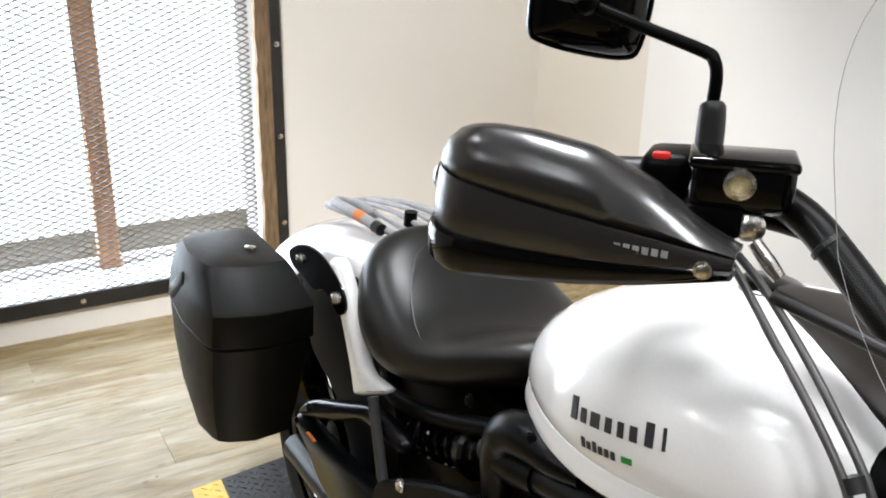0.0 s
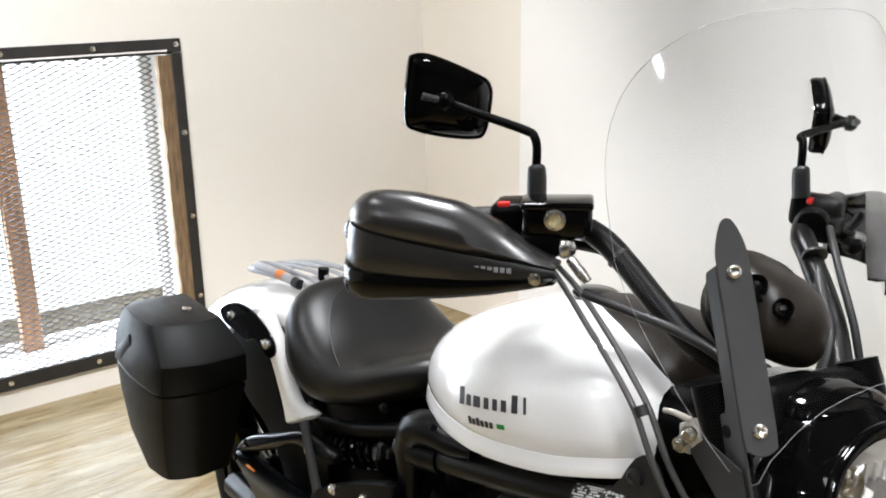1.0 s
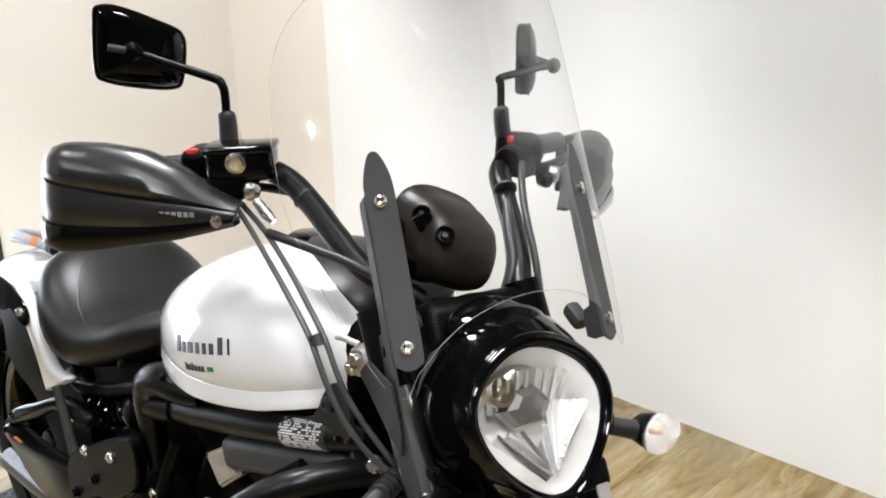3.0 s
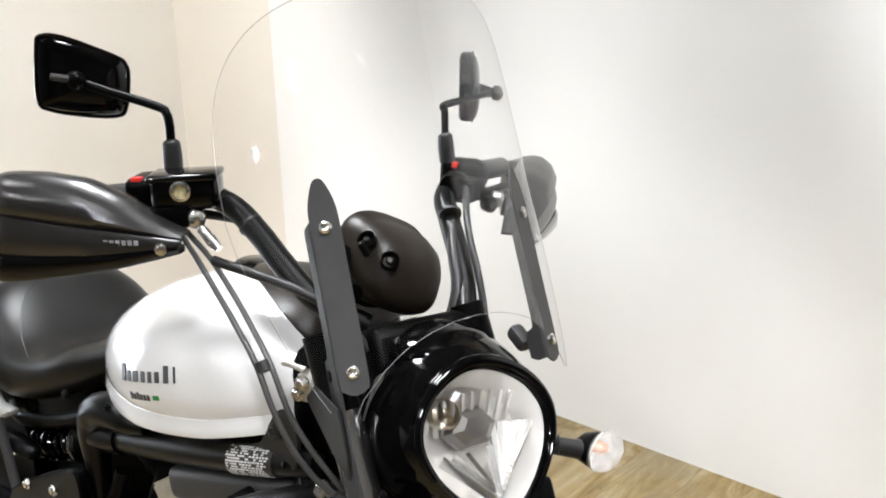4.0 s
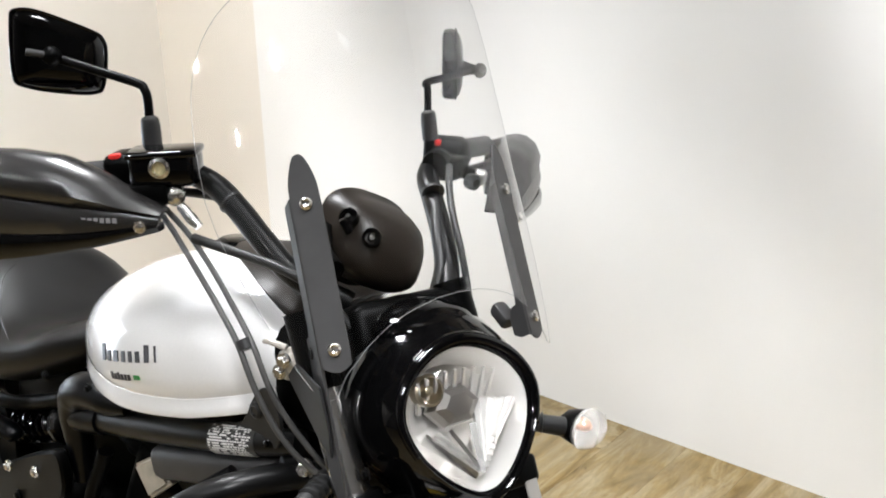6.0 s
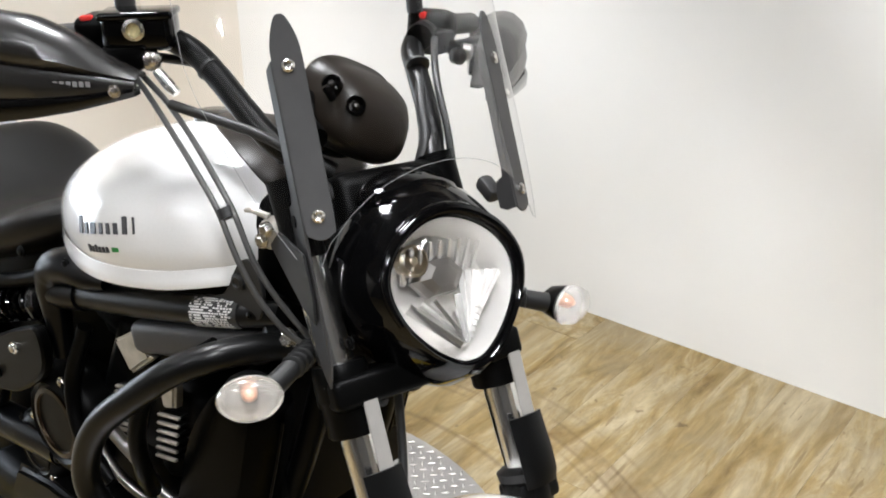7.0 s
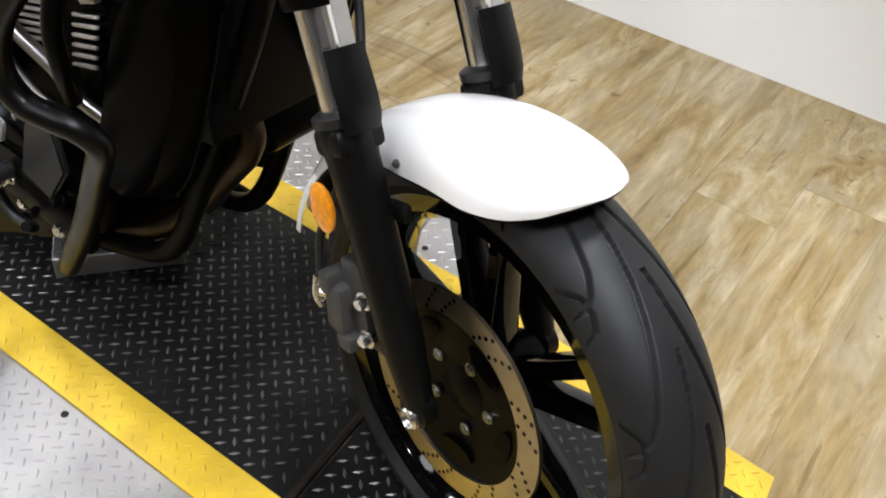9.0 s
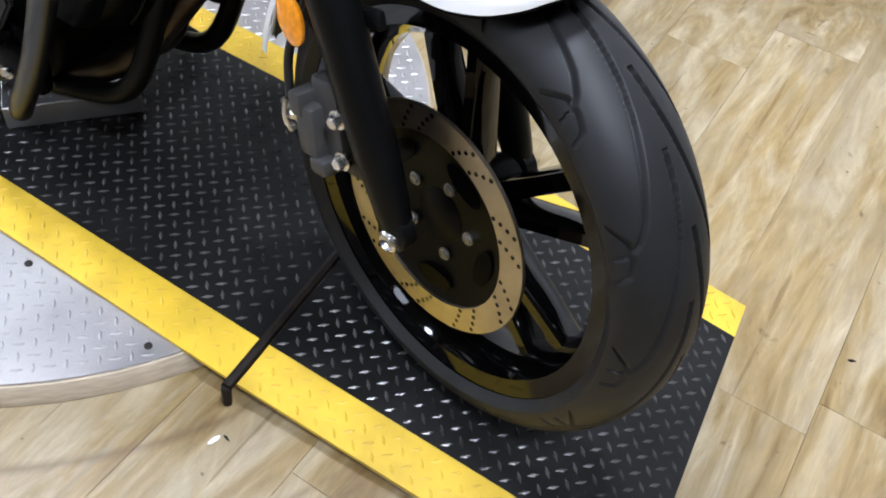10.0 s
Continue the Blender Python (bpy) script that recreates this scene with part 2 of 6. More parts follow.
    dist.operation, dist.inputs[1].default_value = "DISTANCE", ROOM @ Vector((-0.843, 0.108, 0))
    links.new(geo.outputs["Position"], dist.inputs[0])
    for radius, width, depth in ((0.755, 0.012, 0.55), (0.905, 0.009, 0.45), (0.935, 0.010, 0.5), (0.962, 0.055, 0.4), (0.985, 0.009, 0.5), (1.04, 0.010, 0.3)):
        sub_, ab, rr, mm = nodes.new("ShaderNodeMath"), nodes.new("ShaderNodeMath"), nodes.new("ShaderNodeMapRange"), nodes.new("ShaderNodeMath")
        sub_.operation, sub_.inputs[1].default_value, ab.operation, mm.operation = "SUBTRACT", radius, "ABSOLUTE", "MULTIPLY"
        rr.inputs[1].default_value, rr.inputs[2].default_value, rr.inputs[3].default_value, rr.inputs[4].default_value = 0, width, depth, 0
        links.new(dist.outputs["Value"], sub_.inputs[0])
        links.new(sub_.outputs[0], ab.inputs[0])
        links.new(ab.outputs[0], rr.inputs[0])
        links.new(rr.outputs[0], mm.inputs[0])
        links.new(noise((1, 1, 1), 6, 5, 0.5, 0.34, 0.54), mm.inputs[1])
        col = blend("MIX", mm.outputs[0], col, (0.09, 0.06, 0.035, 1))
    hsv, rng = nodes.new("ShaderNodeHueSaturation"), nodes.new("ShaderNodeMapRange")
    rng.inputs[3].default_value, rng.inputs[4].default_value = 0.91, 1.0
    links.new(info.outputs["Random"], rng.inputs[0])
    hsv.inputs["Saturation"].default_value = 1.42
    links.new(rng.outputs[0], hsv.inputs["Value"])
    links.new(col, hsv.inputs["Color"])
    links.new(hsv.outputs[0], b.inputs["Base Color"])
    links.new(noise((1, 1, 1), 5, 4, 0, 0.3, 0.7, 0.34, 0.55), b.inputs["Roughness"])
    bp = nodes.new("ShaderNodeBump")
    bp.inputs["Strength"].default_value, bp.inputs["Distance"].default_value = 0.25, 0.001
    links.new(noise((9, 0.9, 1), 22, 6), bp.inputs["Height"])
    links.new(bp.outputs[0], b.inputs["Normal"])
    return m


PLANK = plank_material()
GROUT = material("dark_floor_joint", (0.22, 0.18, 0.12), 0.8, vary=0.3, scale=20)


# ---- mesh helpers ----
def lin(a, b, n, endpoint=True):
    return np.linspace(a, b, n, endpoint=endpoint).tolist()


def interp(x, xs, ys):
    got = np.interp(x, list(xs), list(ys))
    return got.tolist()


def part(name, bm, mat, parent=None, label="", at=None, smooth=40, extra=()):
    """One mesh object out of a bmesh, under a thing or a part."""
    bmesh.ops.recalc_face_normals(bm, faces=bm.faces)
    me = bpy.data.meshes.new(name)
    bm.to_mesh(me)
    bm.free()
    for m in (mat, *extra):
        me.materials.append(m)
    if smooth:
        me.shade_smooth()
        me.set_sharp_from_angle(angle=radians(smooth))
    ob = new(name, me)
    ob.parent = parent
    if at is not None:
        ob.matrix_basis = at
    if label:
        ob["label"] = label
    return ob


def empty(name, m, label, category, group="", kind=""):
    ob = new(name)
    ob.matrix_basis = m
    return tagged(ob, label, category, group, kind)


def box(sx, sy, sz, m=None, bevel=0.0, seg=2, bm=None):
    """A box of that size round the pose m, with rounded edges."""
    b = bmesh.new()
    bmesh.ops.create_cube(b, size=1, matrix=Matrix.Diagonal((sx, sy, sz, 1)))
    if bevel:
        bmesh.ops.bevel(b, geom=b.edges[:], offset=bevel, segments=seg, profile=0.5, affect="EDGES")
    if m is not None:
        b.transform(m)
    return merge(b, bm)


def merge(b, bm):
    if bm is None:
        return b
    me = bpy.data.meshes.new("tmp")
    b.to_mesh(me)
    b.free()
    bm.from_mesh(me)
    bpy.data.meshes.remove(me)
    return bm


def spline(points, n=6):
    """Catmull-Rom through the points."""
    p = [Vector(q) for q in points]
    p = [2 * p[0] - p[1], *p, 2 * p[-1] - p[-2]]
    out = []
    for i in range(1, len(p) - 2):
        a, b, c, d = p[i - 1:i + 3]
        for k in range(n):
            t = k / n
            out.append(0.5 * (2 * b + (c - a) * t + (2 * a - 5 * b + 4 * c - d) * t * t + (3 * b - a - 3 * c + d) * t ** 3))
    return [*out, p[-2]]


def tube(points, r, seg=10, smooth=6, bm=None, closed=False, flat=1.0):
    """A round bar along the points; r may be a list with one radius for each point given."""
    bm = bm or bmesh.new()
    path = spline(points, smooth) if smooth else [Vector(q) for q in points]
    if isinstance(r, (list, tuple)):
        radii = interp(lin(0, 1, len(path)), lin(0, 1, len(r)), r)
    else:
        radii = [r] * len(path)
    up = None
    rings = []
    for i, q in enumerate(path):
        t = (path[min(i + 1, len(path) - 1)] - path[max(i - 1, 0)]).normalized()
        if up is None:
            up = t.orthogonal().normalized()
        up = (up - t * up.dot(t)).normalized()
        side = t.cross(up)
        rings.append([bm.verts.new(q + radii[i] * (math.cos(a) * up + flat * math.sin(a) * side)) for a in (2 * math.pi * k / seg for k in range(seg))])
    skin(bm, rings, cap=not closed)
    return bm


def skin(bm, rings, cap=True, loop=True, around=False):
    n = len(rings[0])
    pairs = list(zip(rings, rings[1:])) + ([(rings[-1], rings[0])] if around else [])
    for a, b in pairs:
        for k in range(n if loop else n - 1):
            bm.faces.new((a[k], a[(k + 1) % n], b[(k + 1) % n], b[k]))
    if cap and not around:
        bm.faces.new(rings[0][::-1])
        bm.faces.new(rings[-1])


def loft(rings, cap=True, bm=None, loop=True):
    bm = bm or bmesh.new()
    skin(bm, [[bm.verts.new(q) for q in ring] for ring in rings], cap, loop)
    return bm


def lathe(profile, m=None, seg=32, bm=None, cap=True, closed=False):
    """Turn (radius, along) pairs round the local x axis of m."""
    b = bmesh.new()
    rings = [[b.verts.new((a, r * math.cos(t), r * math.sin(t))) for t in (2 * math.pi * k / seg for k in range(seg))] for r, a in profile]
    skin(b, rings, cap and not closed, True, closed)
    if m is not None:
        b.transform(m)
    return merge(b, bm)


def slab(outline, thick, m=None, bevel=0.0, bm=None, seg=1):
    """A plate with a 2D outline in the local xy plane of m, thick along z."""
    b = bmesh.new()
    f = b.faces.new([b.verts.new((x, y, -thick / 2)) for x, y in outline])
    top = bmesh.ops.extrude_face_region(b, geom=[f])
    bmesh.ops.translate(b, vec=(0, 0, thick), verts=[g for g in top["geom"] if isinstance(g, bmesh.types.BMVert)])
    bmesh.ops.recalc_face_normals(b, faces=b.faces)
    if bevel:
        bmesh.ops.bevel(b, geom=[e for e in b.edges if abs(e.verts[0].co.z - e.verts[1].co.z) < 1e-6], offset=bevel, segments=seg, affect="EDGES")
    if m is not None:
        b.transform(m)
    return merge(b, bm)


def smooth_outline(points, n=4):
    """A closed outline rounded through its points."""
    p = [Vector((x, y, 0)) for x, y in points]
    k = len(p)
    out = []
    for i in range(k):
        a, b, c, d = p[i - 1], p[i], p[(i + 1) % k], p[(i + 2) % k]
        for j in range(n):
            t = j / n
            q = 0.5 * (2 * b + (c - a) * t + (2 * a - 5 * b + 4 * c - d) * t * t + (3 * b - a - 3 * c + d) * t ** 3)
            out.append((q.x, q.y))
    return out


def smooth_rows(rows, n):
    k = len(rows[0])
    pts = [np.array(r, float) for r in rows]
    p = [2 * pts[0] - pts[1], *pts, 2 * pts[-1] - pts[-2]]
    out = []
    for i in range(1, len(p) - 2):
        a, b, c, d = p[i - 1:i + 3]
        for j in range(n):
            t = j / n
            out.append(0.5 * (2 * b + (c - a) * t + (2 * a - 5 * b + 4 * c - d) * t * t + (3 * b - a - 3 * c + d) * t ** 3))
    return [r.tolist() for r in (*out, pts[-1])]


def basis(origin, x, y):
    """A pose with its x along x and its y near y."""
    x = Vector(x).normalized()
    z = x.cross(Vector(y)).normalized()
    y = z.cross(x)
    m = Matrix((x, y, z)).transposed().to_4x4()
    m.translation = Vector(origin)
    return m


def bolt(at, axis, r, h, mat, parent, name="bolt", sides=6, label="", m=None):
    """A bolt with a flange and a six-sided head that points along axis."""
    pm = basis(at, axis, (0.31, 0.22, 0.93))
    b = lathe([(r * 1.25, -0.001), (r * 1.25, h * 0.3), (r * 0.9, h * 0.32)], pm, 14)
    lathe([(r * 0.9, h * 0.25), (r * 0.9, h * 0.85), (r * 0.7, h)], pm, sides, b)
    return part(name, b, mat, parent, label, m)


# ---- lamps of the shop: ceiling spots, and track spots on the walls ----
for u, v, watts, cone, size in ((0.25, 0.1, 165, 80, 0.2), (-1.3, 0.15, 205, 86, 0.2), (1.0, -1.0, 215, 96, 0.16), (-0.5, -1.4, 30, 100, 0.3), (-2.0, -1.2, 75, 100, 0.15)):
    at = room(u, v, 2.82)
    spot_lamp("ceiling_spot", at, at - Vector((0, 0, 2)), watts, size, cone)
for u, watts in ((-0.3, 100), (1.0, 105)):
    at = room(u, 0.90, 2.82)
    spot_lamp("ceiling_spot", at, at - Vector((0, 0, 2)), watts, 0.07, 42, blend=0.5)
for u, watts, tone in ((-1.75, 70, 0.95), (-0.55, 145, 0.97), (0.65, 320, 0.985), (1.9, 310, 0.985)):
    spot_lamp("track_spot", room(u, -0.6, 2.75), room(u, 1.63, 1.72), watts * 0.86, 0.06, 49, blend=0.6, colour=(1, 0.6 + 0.4 * tone, tone))
spot_lamp("track_spot", room(-1.2, -0.9, 2.75), room(-3.04, 0.75, 0.95), 310, 0.08, 62, blend=0.7, colour=(1, 0.97, 0.93))
area_lamp("window_light", room(-3.24, -0.4, 0.68), room(0, -0.4, 0.3), 50, 1.5, 1.0, (0.84, 0.92, 1.0))
# three bare lamps further down the shop, mirrored in the windscreen
for x, y, watts, cone in ((0.35, -2.40, 56, 150), (-1.10, -4.22, 40, 168), (-0.35, -4.70, 40, 168)):
    at = Vector((x, y, 2.78))
    spot_lamp("ceiling_spot", at, at - Vector((0, 0, 2)), watts, 0.05, cone)


# ---- the room ----
U0, U1, V0, V1, HIGH = -3.04, 3.2, -5.6, 1.63, 2.9
WIN_V0, WIN_V1, WIN_Z0, WIN_Z1 = -1.25, 0.455, 0.115, 1.215


def wall_box(name, u0, u1, v0, v1, z0, z1, label, bm=None, mat=WALL):
    b = box(u1 - u0, v1 - v0, z1 - z0, pose((u0 + u1) / 2, (v0 + v1) / 2, (z0 + z1) / 2), bm=bm)
    if bm is None and label:
        return tagged(part(name, b, mat, at=ROOM, smooth=0), label, "wall", kind="structure")
    return b


# the window wall is one mesh of four blocks round the opening
wb = bmesh.new()
T = 0.32
wall_box("", U0 - T, U0, V0, WIN_V0, 0, HIGH, "", wb)
wall_box("", U0 - T, U0, WIN_V1, V1 + 0.1, 0, HIGH, "", wb)
wall_box("", U0 - T, U0, WIN_V0, WIN_V1, 0, WIN_Z0, "", wb)
wall_box("", U0 - T, U0, WIN_V0, WIN_V1, WIN_Z1, HIGH, "", wb)
tagged(part("wall_west", wb, WALL_WEST, at=ROOM, smooth=0), "cream painted wall with a barred window opening", "wall", kind="structure")
wall_box("wall_north", -2.50, U1, V1, V1 + 0.2, 0, HIGH, "plain cream painted wall behind the motorcycle")
# the canted piece of wall in the corner; its weaker light is in the colour
cant = slab([(U0 - 0.1, V1 - 0.09), (-2.50, V1), (-2.50, V1 + 0.2), (U0 - 0.1, V1 + 0.2)], HIGH, pose(0, 0, HIGH / 2))
tagged(part("wall_corner", cant, WALL_CANT, at=ROOM, smooth=0), "narrow canted wall piece in the corner, its shade put into a darker beige", "wall", kind="structure")
# east and south walls and ceiling: added out of view, dark to lower fill
wall_box("wall_east", U1, U1 + 0.2, V0, V1 + 0.2, 0, HIGH, "unseen closing wall, added in dark grey to cut fill light", mat=WALL_UNSEEN_DARK)
wall_box("wall_south", U0 - T, U1 + 0.2, V0 - 0.2, V0, 0, HIGH, "unseen closing wall, added in dark grey to cut fill light", mat=WALL_UNSEEN_DARK)
tagged(part("ceiling", box(U1 - U0 + 0.8, V1 - V0 + 0.6, 0.1, pose((U0 + U1) / 2, (V0 + V1) / 2, HIGH + 0.05)), CEIL, at=ROOM, smooth=0),
       "unseen plain ceiling, kept dark to cut fill light", "ceiling", kind="structure")

# the barred window
window = empty("window_1", ROOM.copy(), "low window behind a black steel frame with expanded metal mesh", "window", kind="structure")
FO = 0.028
fz0, fz1, fv0, fv1 = WIN_Z0 - FO, WIN_Z1 + FO, WIN_V0 - FO, WIN_V1 + FO
for nm, vc, zc, sv, sz in (("frame_bar", (fv0 + fv1) / 2, fz1 - 0.023, fv1 - fv0, 0.046), ("frame_bar", (fv0 + fv1) / 2, fz0 + 0.026, fv1 - fv0, 0.052),
                           ("frame_bar", fv1 - 0.018, (fz0 + fz1) / 2, 0.036, fz1 - fz0 - 0.1), ("frame_bar", fv0 + 0.018, (fz0 + fz1) / 2, 0.036, fz1 - fz0 - 0.1)):
    part(nm, box(0.012, sv, sz, pose(U0 + 0.008, vc, zc), 0.002, 1), STEEL_FRAME, window, "flat black steel bar")
rng = random.Random(4)
for vv in (WIN_V1 - 0.030, WIN_V0 + 0.030):
    b = bmesh.new()
    z = WIN_Z0 + 0.02
    rings = []
    while z < WIN_Z1 - 0.02:
        w = 0.0275 + rng.uniform(-0.004, 0.002)
        rings.append([(U0 + 0.004 + rng.uniform(-0.002, 0.003), vv - w, z), (U0 + 0.006, vv + w, z), (U0 - 0.03, vv + w, z), (U0 - 0.03, vv - w, z)])
        z += 0.03
    part("timber_batten", loft(rings), OLD_WOOD, window, "rough brown timber batten")
part("timber_batten", box(0.03, WIN_V1 - WIN_V0, 0.022, pose(U0 - 0.012, (WIN_V0 + WIN_V1) / 2, WIN_Z1 - 0.014), 0.003, 1), STEEL_FRAME, window)
part("light_strip", box(0.006, WIN_V1 - WIN_V0 - 0.03, 0.006, pose(U0 + 0.014, (WIN_V0 + WIN_V1) / 2 - 0.01, WIN_Z1 - 0.012)), WHITE_TRIM, window, "thin bare white edge")
for vv, zz in [(fv1 - 0.016, fz1 - 0.02 - k * 0.315) for k in range(4)] + [(fv1 - 0.016 - k * 0.29, fz1 - 0.02) for k in range(1, 6)] + [(fv1 - 0.12 - k * 0.30, fz0 + 0.026) for k in range(6)]:
    bolt((U0 + 0.013, vv, zz), (1, 0, 0), 0.0075, 0.005, BRIGHT, window, "frame_bolt")
# expanded metal: zigzag strands that meet in diamonds
cell_w, cell_h, strand = 0.046, 0.0205, 0.0035
verts, faces = [], []
nv, nz = int((WIN_V1 - WIN_V0 - 0.05) / cell_w), int((WIN_Z1 - WIN_Z0 - 0.03) / cell_h)


def mesh_strands(u, v_from, z_from, nv, nz):
    for j in range(nz):
        for i in range(nv):
            for a, b in (((i, j), (i + 0.5, j + 0.5)), ((i + 0.5, j + 0.5), (i + 1, j)), ((i, j + 1), (i + 0.5, j + 0.5)), ((i + 0.5, j + 0.5), (i + 1, j + 1))):
                pa = Vector((u, v_from + a[0] * cell_w, z_from + a[1] * cell_h))
                pb = Vector((u, v_from + b[0] * cell_w, z_from + b[1] * cell_h))
                n = (pb - pa).normalized()
                s = Vector((0, -n.z, n.y)) * strand / 2
                d = Vector((0.0015, 0, 0))
                k = len(verts)
                verts.extend((pa - s + d, pb - s + d, pb + s + d, pa + s + d, pa - s - d, pb - s - d, pb + s - d, pa + s - d))
                faces.extend(((k, k + 1, k + 2, k + 3), (k + 7, k + 6, k + 5, k + 4), (k, k + 4, k + 5, k + 1), (k + 3, k + 2, k + 6, k + 7)))


mesh_strands(U0 - 0.016, WIN_V0 + 0.02, WIN_Z0 + 0.015, nv, nz)
me = bpy.data.meshes.new("expanded_metal")
me.from_pydata([tuple(v) for v in verts], [], faces)
me.materials.append(MESH_STEEL)
grille = new("expanded_metal", me)
grille.parent = window
tagged(grille, "dark expanded metal mesh", kind="stuff")
# glazing set back in the reveal, with a timber post behind it
GU = U0 - 0.24
part("sill", box(0.22, WIN_V1 - WIN_V0, 0.012, pose(U0 - 0.14, (WIN_V0 + WIN_V1) / 2, WIN_Z0 + 0.008), 0.002, 1), WHITE_TRIM, window, "white painted sill")
part("side_lining", box(0.22, 0.012, WIN_Z1 - WIN_Z0 - 0.03, pose(U0 - 0.14, WIN_V1 - 0.006, (WIN_Z0 + WIN_Z1) / 2)), WHITE_TRIM, window)
part("sash_bar", box(0.03, 0.03, WIN_Z1 - WIN_Z0, pose(GU, WIN_V1 - 0.028, (WIN_Z0 + WIN_Z1) / 2), 0.003, 1), WHITE_TRIM, window)
part("sash_bar", box(0.03, WIN_V1 - WIN_V0, 0.03, pose(GU, (WIN_V0 + WIN_V1) / 2, WIN_Z0 + 0.03), 0.003, 1), WHITE_TRIM, window)
part("post", box(0.05, 0.07, WIN_Z1 - WIN_Z0 + 0.1, pose(GU + 0.02, -0.105, (WIN_Z0 + WIN_Z1) / 2 + 0.02), 0.004, 1), POST_WOOD, window, "orange-brown timber post")
pane = part("pane", box(0.004, WIN_V1 - WIN_V0, WIN_Z1 - WIN_Z0, pose(GU - 0.03, (WIN_V0 + WIN_V1) / 2, (WIN_Z0 + WIN_Z1) / 2)), GLASS, window, smooth=0)
pane.visible_shadow = False
DAY = material("bright_daylight", (1.0, 1.0, 1.0), emit=1.4)
tagged(part("backdrop", box(0.02, 4, 3.4, pose(U0 - 1.1, -0.4, 1.2)), DAY, at=ROOM, smooth=0), "overexposed white daylight outside the window", "backdrop", kind="structure")

# ---- the turntable with its deck ----
CU, CV, CR, TOP = -0.843, 0.108, 0.647, 0.036
SV0, SV1, BAND = -0.209, 0.413, 0.076
H0, H1, E0, E1 = -1.475, -0.210, -2.03, 0.388
turntable = empty("turntable", ROOM.copy(), "round tread plate turntable with a yellow edged black deck", "turntable")
rim_pts = [(CU + CR * math.cos(2 * math.pi * k / 96), CV + CR * math.sin(2 * math.pi * k / 96)) for k in range(96)]
part("base", loft([[(CU + (x - CU) * k, CV + (y - CV) * k, z) for x, y in rim_pts] for k, z in ((1.020, 0.0), (1.021, 0.004), (1.004, TOP - 0.005), (0.998, TOP - 0.004))]), RIM_WOOD, turntable, "pale worn plywood base")
part("disc_plate", slab(rim_pts, 0.004, pose(0, 0, TOP - 0.002), 0.0008), DECK_BARE, turntable, "bare aluminium tread plate")


def deck_height(u):
    """The deck is level on the disc and slopes to the floor on its two flaps."""
    top, end = TOP + 0.008, 0.006
    if u > H1:
        return top + (end - top) * (u - H1) / (E1 - H1)
    if u < H0:
        return top + (end - top) * (H0 - u) / (H0 - E0)
    return top


def skew(u, v):
    """Both flaps hang a little askew on their hinges."""
    if u < H0 - 0.003:
        s = (H0 - u) / (H0 - E0)
        return u + 0.12 * (0.03 - v) * s, v + 0.042 * s
    if u < H1 - 0.05:
        return u, v
    s, t = max(0, u - H1) / (E1 - H1), (v - SV0) / (SV1 - SV0)
    return u - 0.085 * (v - 0.1) * min(1, (u - H1 + 0.05) / 0.044), v + s * (0.030 * (1 - t) - 0.012 * t)


def deck_piece(name, u0, u1, v0, v1, mat, label=""):
    t = 0.006
    ends = [(u, deck_height(u)) for u in (u0, u1)]
    rings = [[(*skew(u, v0), z - t), (*skew(u, v1), z - t), (*skew(u, v1), z), (*skew(u, v0), z)] for u, z in ends]
    return part(name, loft(rings), mat, turntable, label, smooth=0)


for u0, u1, nm in ((H0 + 0.002, H1 - 0.008, "deck"), (H1 + 0.006, E1, "ramp_flap"), (E0, H0 - 0.002, "ramp_flap")):
    deck_piece(nm, u0, u1, SV0 + BAND, SV1 - BAND, DECK_BLACK, "black painted tread plate")
    for a, b in ((SV0, SV0 + BAND), (SV1 - BAND, SV1)):
        deck_piece("yellow_band", u0, u1, a, b, DECK_YELLOW, "yellow painted band")
# flap cheeks so that the flaps stand on the floor
for sgn, uu0, uu1 in ((1, H1, E1), (-1, E0, H0)):
    for vv in (SV0 + 0.012, SV1 - 0.012):
        if sgn > 0:
            vv += 0.012 if vv < 0.1 else -0.02
            uu0, uu1 = H1 + 0.03, E1 - 0.06
        else:
            vv += 0.025 if vv < 0.1 else -0.004
            uu0 = E0 + 0.14
        za, zb = deck_height(uu0 + 0.01) - 0.006, deck_height(uu1 - 0.01) - 0.006
        part("flap_cheek", loft([[(uu0 + 0.01, vv - 0.003, 0), (uu0 + 0.01, vv + 0.003, 0), (uu0 + 0.01, vv + 0.003, max(za, 0.002)), (uu0 + 0.01, vv - 0.003, max(za, 0.002))],
                                  [(uu1 - 0.01, vv - 0.003, 0), (uu1 - 0.01, vv + 0.003, 0), (uu1 - 0.01, vv + 0.003, max(zb, 0.002)), (uu1 - 0.01, vv - 0.003, max(zb, 0.002))]]), RIM_WOOD, turntable, "", smooth=0)
for hu in (H0, H1):
    lean = 0.085 if hu == H1 else 0.0
    ends = [(hu - lean * (v - 0.1) - (0.004 if lean else 0), v, TOP + 0.006) for v in (SV0 - 0.012, SV1 + 0.012)]
    b = tube(ends, 0.0085, 8, 0)
    tube([ends[0], (ends[0][0], SV0 - 0.013, 0.004)], 0.007, 8, 0, b)
    part("hinge_rod", b, RUST, turntable, "rusty dark hinge rod")


